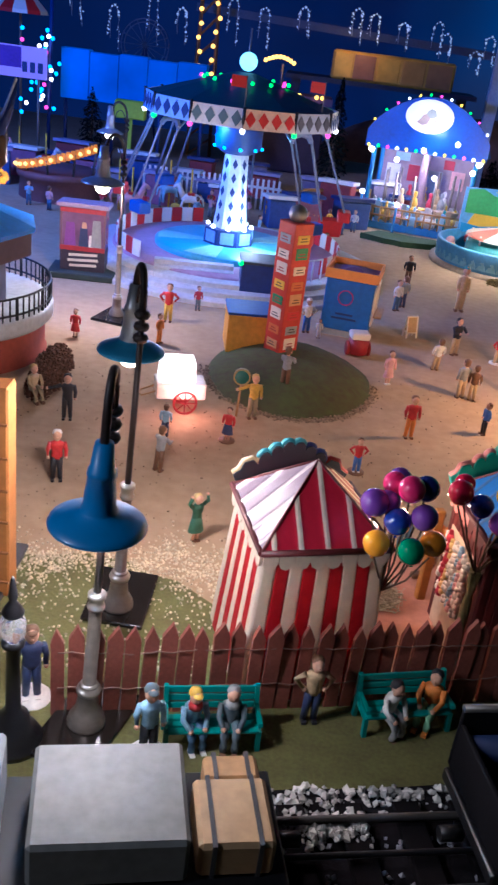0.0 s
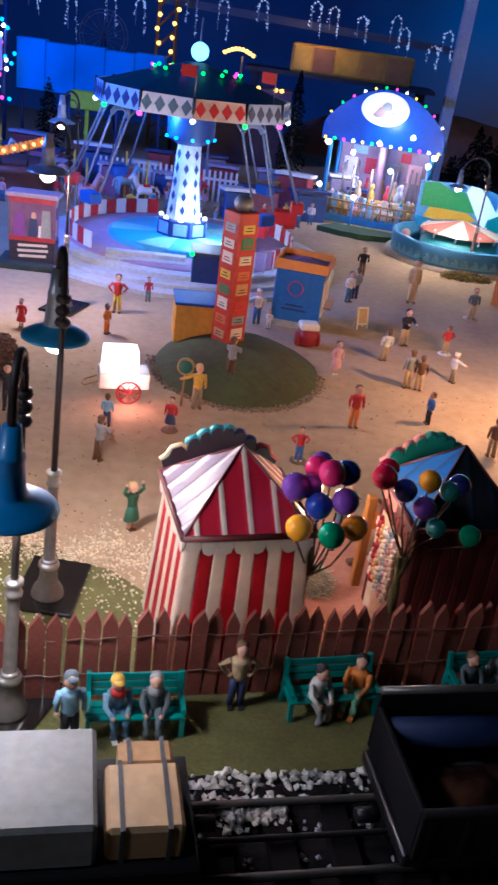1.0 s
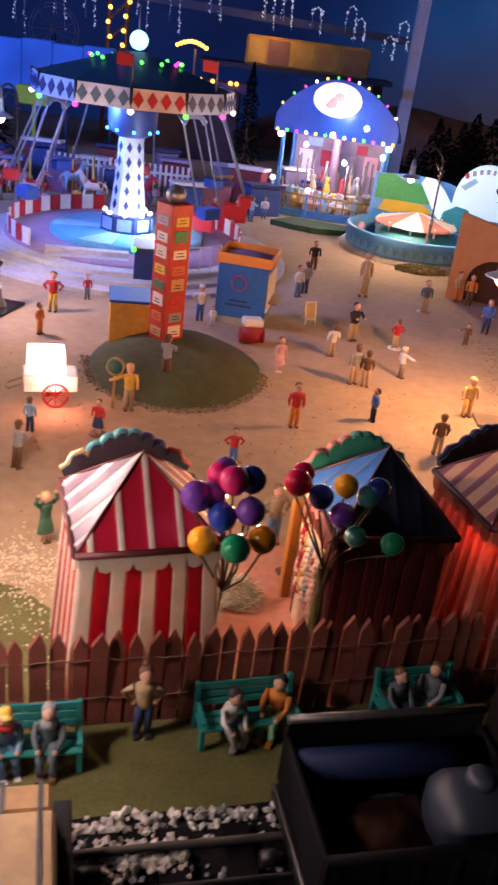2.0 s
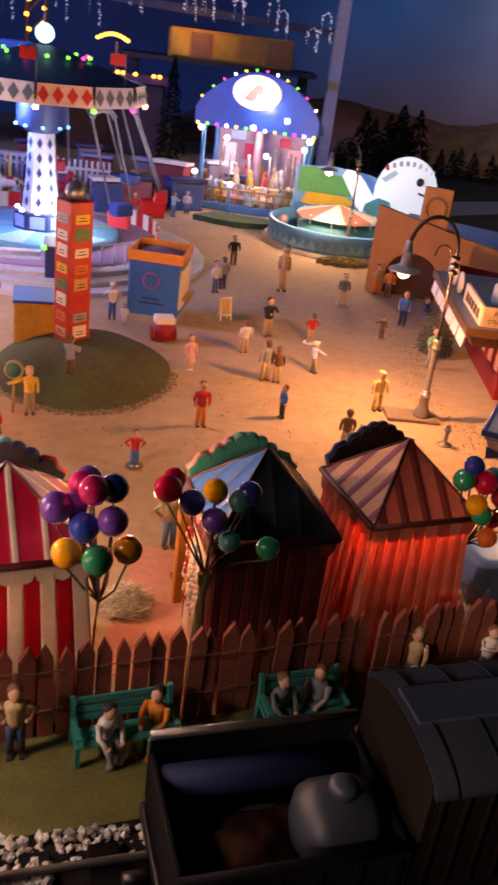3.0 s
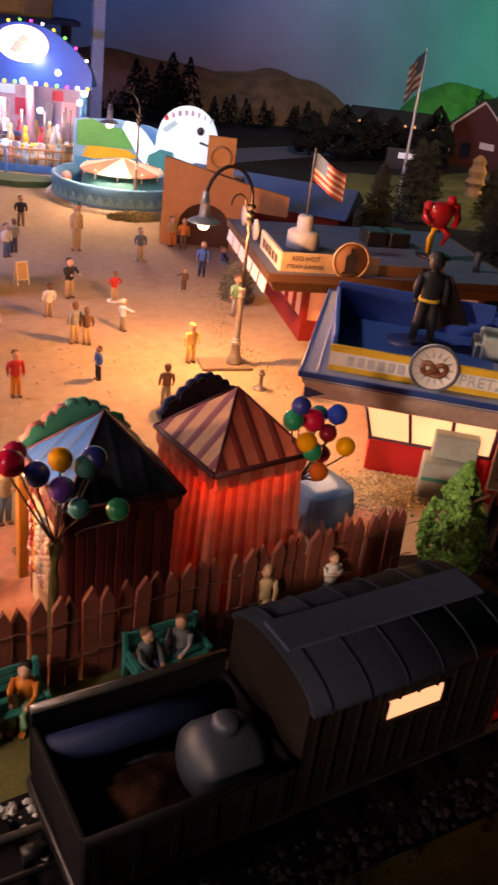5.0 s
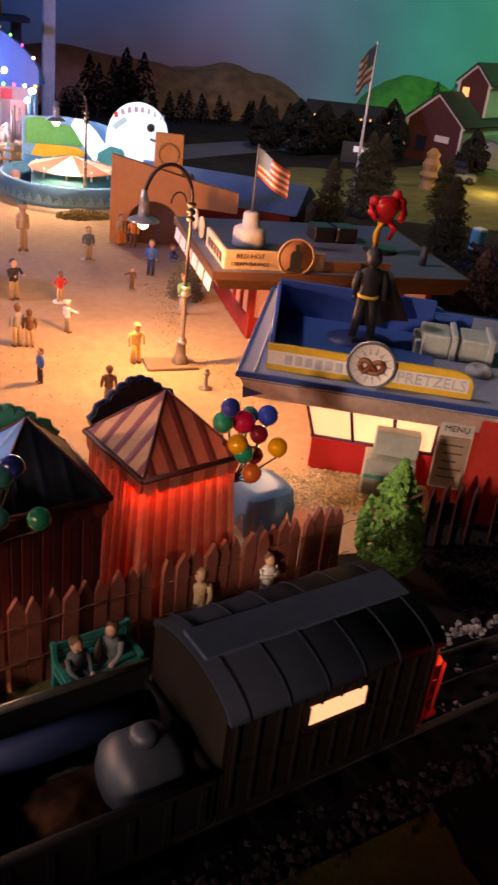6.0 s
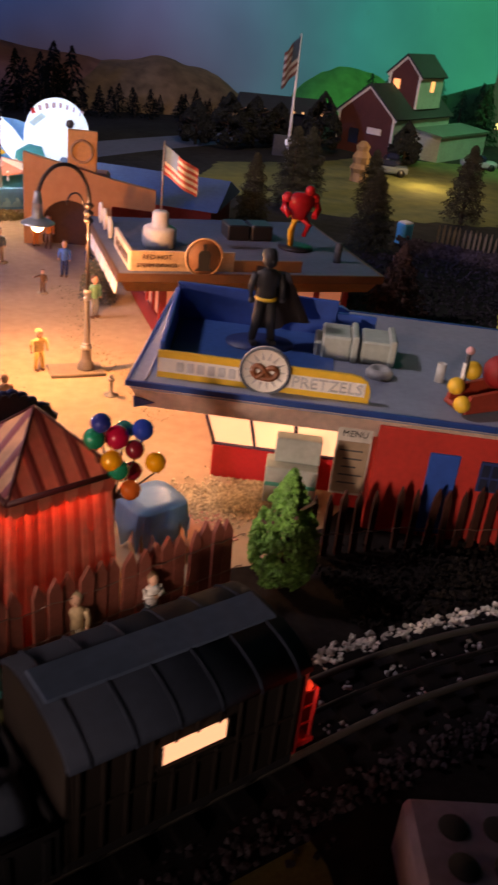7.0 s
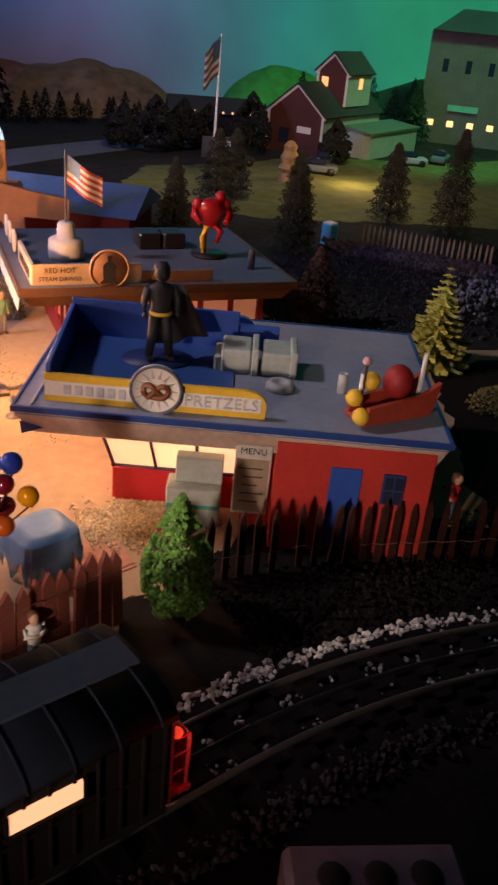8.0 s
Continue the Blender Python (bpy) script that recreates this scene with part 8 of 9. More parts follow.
def spruce(x, y, height, radius, label, material, seed):
    """Open spruce: tiers of flat, drooping, toothed boughs round a trunk."""
    rnd = random.Random(seed)
    t = thing("spruce", x, y, 0, 0, label, "tree")
    bm = B()
    rod(bm, (0, 0, 0), (0, 0, height), 0.28, 0.05, 7)
    part("trunk", bm, BARK, t)
    for tier in range(15):
        q = tier / 14
        z, R = height * (0.12 + 0.84 * q), radius * (1.02 - 0.92 * q)
        bm = B()
        n = 9 if tier < 10 else 6
        for j in range(n):
            a = tau * (j + 0.5 * (tier % 2)) / n + rnd.uniform(-0.2, 0.2)
            r = R * rnd.uniform(0.82, 1.12)
            m = Matrix.Translation((0, 0, z)) @ pose(0, 0, 0, 0, 0, math.degrees(a))
            up, lo = [], []
            for k in range(9):
                u = k / 8
                w = r * 0.24 * (1 - u) ** 0.5 * (1.25 if k % 2 else 0.7) + 0.03
                h = -0.6 * r * u + 0.3 * r * u ** 3
                for side, row in ((1, up), (-1, lo)):
                    row.append((bm.verts.new(m @ Vector((r * u, side * w, h - 0.06 * r))), bm.verts.new(m @ Vector((r * u, side * 0.02, h + 0.05 * r)))))
            for k in range(8):
                for row in (up, lo):
                    bm.faces.new([row[k][0], row[k + 1][0], row[k + 1][1], row[k][1]])
                bm.faces.new([lo[k][0], up[k][0], up[k + 1][0], lo[k + 1][0]])
        bmesh.ops.recalc_face_normals(bm, faces=bm.faces[:])
        part("bough_tier", bm, material, t)
    return t


spruce(71.0, 62.8, 9.7, 3.7, "yellow-green spruce with open layered boughs", mat("yellow_green_spruce", (0.36, 0.4, 0.08), 0.8, vary=0.3, scale=500, island=0.2), 21)


def leafy_bush(x, y, height, radius, label, material, seed=1, count=900, fine=1.0):
    rnd = random.Random(seed)
    t = thing("tree", x, y, 0, 0, label, "tree")
    bm = B()
    rod(bm, (0, 0, 0), (0, 0, height * 0.7), 0.3, 0.15, 7)
    part("trunk", bm, BARK, t)
    for k in range(7):
        bm = B()
        a = tau * k / 7
        zz = height * (0.2 + 0.08 * k)
        sweep(bm, [(0, 0, zz), (radius * 0.4 * math.cos(a), radius * 0.4 * math.sin(a), zz + 0.4), (radius * 0.7 * math.cos(a), radius * 0.7 * math.sin(a), zz + 1.0)], 0.1, 5)
        part("limb", bm, BARK, t)
    vs, fs = [], []
    knots = [(rnd.uniform(0, tau), rnd.random()) for _ in range(60)]
    for k in range(count):
        ka, kq = knots[k % 60]
        q = min(1, max(0, kq + rnd.gauss(0, 0.04)))
        a = ka + rnd.gauss(0, 0.2)
        prof = math.sin(math.pi * min(1, 0.16 + 0.84 * q)) ** 0.7 * (1.05 - 0.55 * q)
        rr = radius * prof * rnd.uniform(0.72, 1.12)
        zz = height * (0.1 + 0.9 * q)
        s = rnd.uniform(0.16, 0.34) * fine
        m = pose(rr * math.cos(a), rr * math.sin(a), zz, rnd.uniform(0, 360), rnd.uniform(0, 360), rnd.uniform(0, 360))
        b = len(vs)
        for p in ((-1, 0, 0), (0, 0.8, 0.2), (1, 0, 0), (0, -0.8, 0.2), (0, 0, 0.7), (0, 0, -0.4)):
            v = m @ (Vector(p) * s)
            vs.append((v.x * C, v.y * C, v.z * C))
        fs += [(b + i, b + j, b + q2) for i, j, q2 in ((0, 1, 4), (1, 2, 4), (2, 3, 4), (3, 0, 4), (1, 0, 5), (2, 1, 5), (3, 2, 5), (0, 3, 5))]
    me = bpy.data.meshes.new("crown")
    me.from_pydata(vs, [], fs)
    me.materials.append(material)
    ob = new("crown", me)
    ob.parent = t
    return t


leafy_bush(33.6, 37.4, 7.3, 1.95, "bright green foam tree beside the dark track", LEAF, 9, 3400, 0.8)
SHADE = mat("shadow_foam", (0.02, 0.022, 0.018), 0.95, vary=0.4, scale=400, island=0.4, sheen=0.12)
for k, (x, y, h, r) in enumerate(((87.6, 173, 10.5, 4.6), (94.5, 175, 9.8, 4.4), (101, 177, 8.6, 4.0), (108.5, 172, 11.8, 4.6), (82, 176, 8.4, 4.0), (122, 160, 8.5, 3.6))):
    leafy_bush(x, y, h, r, "dark round foam tree before the far hills", SHADE, 60 + k, 2200, 1.5)
# dark undergrowth along the verge, its colour lowered for the shade there
rnd = random.Random(31)
stones("undergrowth", 3200, lambda: (rnd.uniform(36, 70), rnd.gauss(35.0, 2.2), rnd.uniform(0.0, 0.5)), 0.17, mat("shaded_undergrowth", (0.01, 0.008, 0.007), 0.95, island=0.6, sheen=0.12), "dark tangled undergrowth on the verge", "undergrowth")
stones("rubble", 5200, lambda: (rnd.uniform(60, 120), rnd.uniform(66, 98), rnd.uniform(0.0, 0.5)), 0.24, mat("blue_grey_rubble", (0.04, 0.036, 0.048), 0.95, island=0.6, sheen=0.12), "dark blue-grey rubble behind the stands", "rubble")
stones("stone_bank", 2600, lambda: (lambda q, v: (83 + 32 * q, 102.5 - 34 * q - 4.5 * v, 1.2 * (1 - v) + rnd.uniform(-0.15, 0.2)))(rnd.random(), rnd.random()), 0.42, mat("mauve_grey_stone", (0.07, 0.055, 0.07), 0.95, island=0.5, sheen=0.12), "low mauve-grey stone bank below the weathered fence", "bank")
# these added pale stones imitate highlights on the dark rubble
stones("pale_rubble", 150, lambda: (lambda q: (80 + 18 * q + rnd.gauss(0, 1.2), 73 + 9 * q + rnd.gauss(0, 2.2), rnd.uniform(0.1, 0.9)))(rnd.random()), 0.4, mat("highlight_stone", (0.2, 0.2, 0.23), 0.9, island=0.5), "stones painted pale as highlights, scattered behind the spruce", "rubble")
clump("shrub", 70.5, 53.0, 0, 3.2, 2.4, 1.6, 1800, 0.16, mat("olive_mound_foam", (0.13, 0.13, 0.05), 0.95, island=0.35), "low olive foam shrub beside the red stand", "shrub", 17)
# gravel on the midway
stones("gravel", 1700, lambda: (lambda x: (x, 42.3 + 0.16 * x + rnd.gauss(0, 1.1) + 0.7 * math.sin(x * 1.3), 0.06))(rnd.uniform(-13, 1.0)), 0.095, GRANULE, "pale loose gravel scattered on sand and turf", "gravel")
stones("gravel", 800, lambda: (rnd.uniform(-11, 0), 41 - 9 * rnd.random() ** 2, 0.07), 0.09, GRANULE, "pale grains scattered on the turf", "gravel")
stones("gravel", 2900, lambda: (rnd.uniform(31.5, 40.0), rnd.gauss(46.6, 1.1), 0.05), 0.13, mat("straw_gravel", (0.55, 0.45, 0.28), 0.9, island=0.4), "straw-coloured gravel before the red snack stand", "gravel")
stones("gravel", 900, lambda: (lambda a: (2.8 + 7.5 * math.cos(a) + rnd.gauss(0, 0.25), 73.2 + 9.3 * math.sin(a) + rnd.gauss(0, 0.3), 0.04))(rnd.uniform(math.pi, tau)), 0.12, mat("brown_grit", (0.3, 0.22, 0.14), 0.9, island=0.4), "brown grit round the mound's edge", "gravel")
stones("gravel", 800, lambda: (lambda q: (33.6 + 1.0 * math.sin(q * 9) + rnd.gauss(0, 0.9), 58 + 32 * q, 0.03))(rnd.random()), 0.06, mat("olive_specks", (0.2, 0.16, 0.08), 0.95, island=0.5), "olive brown specks beside the snack stands", "gravel")
stones("gravel", 900, lambda: (rnd.uniform(-18, 26), rnd.uniform(42, 75), 0.03), 0.07, mat("brown_grit", (0.3, 0.22, 0.14), 0.9, island=0.4), "brown specks on the sand", "gravel")

# ---- portable toilet, barn house, far buildings ----
t = thing("portable_toilet", 84.8, 103.2, 0, 15, "blue portable toilet with a pale roof", "portable toilet")
t.matrix_basis = t.matrix_basis @ Matrix.Scale(0.7, 4)
bm = B()
box(bm, 0, 0, 0, 2.3, 2.3, 4.0, bevel=0.1)
part("cabin", bm, mat("cyan_plastic", (0.08, 0.5, 0.7), 0.5), t)
bm = B()
box(bm, 0, 0, 4.0, 2.4, 2.4, 0.4, bevel=0.15, top=0.8)
part("roof", bm, WHITEP, t)
bm = B()
box(bm, 0, -1.17, 0.2, 1.6, 0.06, 3.5)
part("door", bm, mat("cyan_door", (0.03, 0.25, 0.42), 0.5), t)


def gable_house(x, y, z, rz, w, d, h, ridge, walls, roof, trim, label, name="barn_house"):
    t = thing(name, x, y, z, rz, label, "house")
    bm = B()
    slab(bm, [(-w / 2, 0), (w / 2, 0), (w / 2, h), (0, ridge), (-w / 2, h)], d, Matrix.Translation((0, d / 2, 0)) @ UP)
    for f in bm.faces:
        f.material_index = 1 if abs(f.calc_center_median().y) < d / 2 - 0.01 else 0
    part("wall", bm, walls, t)
    for s in (-1, 1):
        bm = B()
        L = math.hypot(w / 2, ridge - h)
        a = math.degrees(math.atan2(ridge - h, w / 2))
        box(bm, s * (w / 4 + 0.2), 0, (h + ridge) / 2 - 0.05, L + 0.9, d + 1.0, 0.35, ry=s * a)
        part("roof", bm, roof, t)
        bm = B()
        box(bm, s * (w / 4 + 0.15), -d / 2 - 0.12, (h + ridge) / 2 - 0.55, L + 0.5, 0.2, 0.5, ry=s * a)
        part("barge_board", bm, trim, t)
        bm = B()
        box(bm, s * (w / 2 - 0.2), -d / 2 - 0.1, 0, 0.5, 0.2, h)
        part("corner_board", bm, trim, t)
    return t


ROOFDK = mat("charcoal_shingle", (0.03, 0.035, 0.035), 0.8)
PALESIDE = mat("pale_green_siding", (0.35, 0.38, 0.33), 0.7)
house = gable_house(130.5, 178.0, 0, -62, 13.8, 26, 8.2, 13.8, [mat("rust_red_siding", (0.085, 0.02, 0.011), 0.7), PALESIDE], ROOFDK, CREAM, "red-fronted barn house with pale sides and cream trim")
upper = gable_house(133.4, 176.6, 9.8, -62, 7.6, 11.0, 6.6, 10.2, [mat("rust_red_siding", (0.085, 0.02, 0.011), 0.7), PALESIDE], ROOFDK, CREAM, "small red upper gable of the barn house", "barn_loft")
for pt, x, y, zz, w, h0, one in ((house, 2.4, -13.2, 4.4, 3.4, 1.3, CREAM), (house, -2.5, -13.2, 2.0, 2.4, 3.0, mat("dark_pane", (0.02, 0.025, 0.05))), (upper, -1.8, -5.62, 3.6, 1.6, 1.9, LITWIN)):
    bm = B()
    box(bm, x, y, zz, w, 0.15, h0)
    part("window" if one is not CREAM else "text_bar", bm, one, pt)
bm = B()
box(bm, 3.86, 0.5, 3.4, 0.12, 1.6, 2.2)
part("window", bm, LITWIN, upper, "lit window")
t = thing("lean_to", 139.4, 170.9, 0, -62, "long pale lean-to beside the barn house", "shed")
bm = B()
box(bm, 0, 3, 0, 7, 24, 5.4)
part("wall", bm, PALESIDE, t)
bm = B()
box(bm, 0, 3, 5.4, 7.8, 25, 0.5, ry=5)
part("roof", bm, mat("green_grey_roof", (0.12, 0.16, 0.13)), t)
t = thing("tall_house", 183.0, 190.0, 0, -40, "tall pale house with dark windows and lit shopfront", "house")
bm = B()
box(bm, 0, 0, 0, 26, 20, 26)
part("wall", bm, mat("dim_stone", (0.16, 0.12, 0.11), 0.8), t)
bm = B()
lathe(bm, [(18, 26), (9, 31), (0, 31)], 4, smooth=False, start=tau / 8)
part("roof", bm, mat("slate_roof", (0.05, 0.06, 0.07)), t)
for k in range(4):
    bm = B()
    box(bm, -8.5 + 5.6 * k, -10.05, 16.8, 1.4, 0.2, 3.0)
    part("window", bm, mat("dark_pane", (0.02, 0.025, 0.05)), t)
for k in range(5):
    bm = B()
    box(bm, -10 + 5 * k, -10.05, 4.2, 1.6, 0.2, 1.4)
    part("shop_window", bm, bulb_mat("amber_window", (1.0, 0.6, 0.25), 1.2), t, "lit shop window")
bm = B()
box(bm, -2.5, -10.4, 8.0, 7.5, 0.6, 1.4)
part("sign", bm, mat("jade_sign", (0.1, 0.5, 0.35)), t)
# golden totem before the barn
t = thing("totem", 101.5, 143.5, 0, 0, "golden brown carved wooden totem", "totem")
bm = B()
lathe(bm, [(0, 0), (1.7, 0), (1.5, 1.6), (2.0, 2.4), (1.4, 3.2), (1.7, 4.4), (1.1, 5.4), (1.3, 6.2), (0.6, 7.0), (0, 7.2)], 9, smooth=False)
part("body", bm, mat("golden_wood", (0.38, 0.22, 0.08), 0.7, vary=0.4, scale=80), t)
for x, y, rz, c in ((98, 158, 10, "black"), (112, 150, -30, "slate"), (118, 158, 60, "black"), (140, 158, -20, "grey"), (150, 160, 40, "slate")):
    t = thing("parked_car", x, y, 0, rz, "small dark parked toy car", "car", "parked toy cars")
    bm = B()
    box(bm, 0, 0, 0.5, 7.5, 3.2, 1.3, bevel=0.3)
    part("body", bm, paint(c), t)
    bm = B()
    box(bm, -0.3, 0, 1.8, 3.8, 2.8, 1.1, bevel=0.35, top=0.8)
    part("cabin", bm, mat("dark_pane", (0.02, 0.025, 0.05)), t)
    for sx in (-2.4, 2.4):
        for sy in (-1.5, 1.5):
            bm = B()
            lathe(bm, [(0, -0.25), (0.75, -0.25), (0.75, 0.25), (0, 0.25)], 12, m=Matrix.Translation((sx, sy, 0.72)) @ pose(0, 0, 0, 90, 0, 0))
            part("wheel", bm, BLACK, t)
# curved lane
bm = B()
n = 40
a_, b_ = [], []
for k in range(n + 1):
    q = k / n
    x, y = 40 + 62 * q, 150 + 38 * q ** 0.7
    a_.append(bm.verts.new((x, y - 7 + 3 * q, 0.06)))
    b_.append(bm.verts.new((x - 2, y + 6, 0.06)))
for k in range(n):
    bm.faces.new([a_[k], a_[k + 1], b_[k + 1], b_[k]])
solid("lane", bm, mat("asphalt", (0.12, 0.155, 0.26), 0.9, scale=80), "curved grey lane behind the hall", "road", kind="structure")
t = thing("white_sign", 99.0, 166.0, 0, -15, "low white lit sign beside the lane", "sign")
bm = B()
box(bm, 0, 0, 0, 8, 0.8, 4.0)
part("panel", bm, DGREY, t)
bm = B()
box(bm, 0, -0.5, 2.2, 3.4, 0.2, 1.1)
part("text_bar", bm, bulb_mat("dim_white_sign", (0.8, 0.85, 1.0), 0.3), t)
# hills and far woods
def hill(name, x, y, w, h, d, material, label, seed):
    bm = B()
    n, m_ = 30, 6
    grid = []
    for j in range(m_ + 1):
        row = []
        for k in range(n + 1):
            u, v = k / n, j / m_
            top = math.sin(math.pi * u) ** 0.55 * (1 + 0.25 * noise.noise((u * 4, seed, 0)))
            row.append(bm.verts.new((x + w * (u - 0.5), y - d * (1 - v), h * top * math.sin(math.pi / 2 * v) + 0.4 * noise.noise((u * 14, v * 5, seed)))))
        grid.append(row)
    for a, b in zip(grid, grid[1:]):
        for k in range(n):
            bm.faces.new([a[k], a[k + 1], b[k + 1], b[k]]).smooth = True
    return solid(name, bm, material, label, "hill", kind="structure")


HILL = mat("olive_brown_hill", (0.3, 0.19, 0.09), 0.95, vary=0.5, scale=30, bump=0.8)
hill("hill", 92, 236, 52, 11.5, 20, HILL, "olive brown wooded hill", 3)
hill("hill", 52, 237, 90, 12.5, 14, mat("rust_hill", (0.34, 0.15, 0.09), 0.95, vary=0.4, scale=30), "rust brown far hill", 5)
hill("hill", 152, 236, 40, 12.5, 12, mat("bright_green_hill", (0.04, 0.32, 0.07), 0.95, vary=0.4, scale=30), "green lit hill behind the barn", 7)
hill("hill", 215, 232, 90, 12, 14, mat("dark_green_hill", (0.02, 0.08, 0.04), 0.95, vary=0.4, scale=30), "dark green far hill", 9)
rnd = random.Random(77)
for k in range(46):
    q = k / 45
    x = 42 + 96 * q + rnd.uniform(-1.2, 1.2)
    hh = (13.5 if 4 < k < 12 else 6.0 if k < 30 else 4.5) * rnd.uniform(0.7, 1.15)
    conifer(x, rnd.uniform(206, 216), hh, hh * 0.33, "tall black-green conifer far away", mat("black_conifer", (0.007, 0.008, 0.006), 0.95, island=0.3, sheen=0.12), 100 + k, count=330, fine=0.95)
for k in range(16):
    x = 150 + 90 * k / 15
    hh = rnd.uniform(8, 14)
    conifer(x, rnd.uniform(205, 222), hh, hh * 0.3, "tall dark green conifer far away", mat("dark_green_conifer", (0.02, 0.06, 0.03), 0.95, island=0.3, sheen=0.12), 200 + k, count=260, fine=0.95)

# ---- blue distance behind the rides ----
# the wall is no lamp: its emission stands in for blue light falling there
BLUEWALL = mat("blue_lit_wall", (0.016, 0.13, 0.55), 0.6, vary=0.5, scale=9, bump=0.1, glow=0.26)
t = thing("blue_screen", -31.0, 172, 0, -2, "blue screen wall with painted-in glow, in panels behind the rides", "screen", kind="backdrop")
for k in range(5):
    bm = B()
    box(bm, -9.4 + 5.4 * k, 0, 11.4, 5.25, 3, 8.6 - 0.3 * (k % 2), bevel=0.12)
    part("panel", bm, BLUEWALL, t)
for sx in (-13, -4, 5, 13):
    bm = B()
    rod(bm, (sx + 1.3, 1.2, 0), (sx + 1.3, 1.2, 11.6), 0.35)
    part("post", bm, NAVY, t)
t = thing("ochre_coach", 19.8, 200, 0, -2, "long ochre coach on a high shelf", "coach")
bm = B()
box(bm, 0, 0, 19.3, 25.5, 6, 5.6, bevel=0.4)
part("body", bm, mat("ochre_coach_paint", (0.62, 0.32, 0.04), 0.5, vary=0.3, scale=40), t)
bm = B()
box(bm, -2, 2, 18.4, 40, 12, 0.9)
part("shelf", bm, mat("dark_shelf", (0.02, 0.025, 0.05)), t)
for sx in (-20, 16):
    bm = B()
    box(bm, sx, 4, 0, 2, 2, 18.4)
    part("shelf_leg", bm, mat("dark_shelf", (0.02, 0.025, 0.05)), t)
for x, w, c in ((-10.4, 3.6, (0.7, 0.4, 0.05)), (-6.0, 4.4, (0.3, 0.13, 0.06)), (-1.0, 4.6, (0.66, 0.36, 0.04)), (4.2, 4.8, (0.5, 0.24, 0.04)), (9.6, 5.0, (0.42, 0.18, 0.05))):
    bm = B()
    box(bm, x, -3.06, 19.8, w, 0.15, 4.6, bevel=0.1)
    part("side_panel", bm, mat("ochre_panel_%d" % int(-x + 20), c, 0.5, vary=0.35, scale=30), t)
# unseen amber fill added to bring out the coach's ochre
lamp("bulb_light", 12.0, 192.0, 27.0, 0.14, (1.0, 0.6, 0.25), 0.8)
# silver window frame
bm = B()
box(bm, 42.5, 204, 0, 2.4, 2.0, 60, ry=0.5)
solid("window_frame", bm, mat("silver_blue_frame", (0.75, 0.8, 0.9), 0.4), "tall silver blue window frame post", "frame", kind="structure")
bm = B()
box(bm, 10, 206, 27.5, 66, 1.0, 1.6, ry=2)
solid("window_rail", bm, mat("dim_blue_rail", (0.06, 0.08, 0.14), 0.5), "long silver blue window rail", "frame", kind="structure")
# icicle lights
for k, (x, z, drop) in enumerate(((-47, 29, 6), (-39, 27, 8), (-31, 30, 9), (-25, 28, 6), (-14.5, 31, 8), (-8, 30, 7), (0, 31, 5), (10.8, 32, 6), (14.5, 31.5, 5), (20.5, 30.5, 4.5), (27.5, 31.5, 6), (29.5, 29.5, 5), (36, 27, 4), (38.5, 30, 5))):
    t = thing("icicle_light", x, 198, z, 0, "hanging string of dim white lights", "string light", "icicle lights")
    bm = B()
    top = [(-0.9, 0, -0.4), (-0.5, 0, 0.5), (0.1, 0, 0.8), (0.6, 0, 0.4), (0.9, 0, -0.5)]
    sweep(bm, [(-0.8 + 0.2 * math.sin(k), 0, -drop * 0.7)] + top + [(1.2 + 0.2 * math.cos(k), 0, -drop)], 0.06, 5)
    part("wire", bm, mat("clear_wire", (0.3, 0.34, 0.42), 0.4), t)
    bm = B()
    for j in range(30):
        q = rnd.random()
        side = rnd.choice((-1, 1, 1))
        ball(bm, side * (0.9 + 0.25 * q) + rnd.gauss(0, 0.14), rnd.gauss(0, 0.2), -drop * q * (1.0 if side > 0 else 0.7) + 0.3, rnd.uniform(0.06, 0.2), 6, 4)
    for p in top:
        ball(bm, *p, rnd.uniform(0.14, 0.28), 6, 4)
    part("drop_chain", bm, bulb_mat("dim_icicle", (0.7, 0.82, 1.0), 0.3), t, "dim white drop lights")
# light tower with amber bulbs
AMBER = bulb_mat("amber_bulb", (1.0, 0.5, 0.07), 3.6)
t = thing("light_tower", -19.5, 200, 0, 0, "tall tower hung with amber bulbs", "tower")
bm = B()
for sx in (-2.5, 2.5):
    rod(bm, (sx, 0, 0), (sx * 0.6, 0, 40), 0.4)
for k in range(9):
    z = 4 * k
    rod(bm, (-2.5 + 0.1 * k, 0, z), (2.5 - 0.1 * k, 0, z + 4), 0.25)
part("lattice", bm, mat("brown_lattice", (0.12, 0.06, 0.02)), t)
light_string(t, [((-1) ** k * 1.8 + rnd.uniform(-0.6, 0.6), -0.8, 17 + 1.35 * k) for k in range(15)], [AMBER], 0.45)
t = thing("amber_ride", -3.0, 196, 0, 0, "far ride with an arc of amber bulbs", "fairground ride")
bm = B()
box(bm, 0, 0, 0, 20, 8, 14, bevel=0.4)
part("body", bm, mat("dusk_brown", (0.08, 0.04, 0.05)), t)
bm = B()
box(bm, 0, 0, 14, 22, 9, 1.5)
part("cornice", bm, mat("dusk_mauve", (0.14, 0.08, 0.14)), t)
light_string(t, [(-3.6 + 0.72 * k, -4.4, 21.4 + 0.9 * math.sin(math.pi * k / 8)) for k in range(9)] + [(x, -4.8, 15.6) for x in (0.5, 1.6, 4.0, 7.6, 8.8)], [AMBER], 0.42)
bm = B()
rod(bm, (0, -3.5, 15), (0, -3.5, 21), 0.25)
part("mast", bm, STEEL, t)
# far observation wheel in the dusk
t = thing("observation_wheel", -33.4, 205, 0, 0, "pale spoked observation wheel on a frame", "fairground ride")
hub = Vector((0, 0, 20.7))
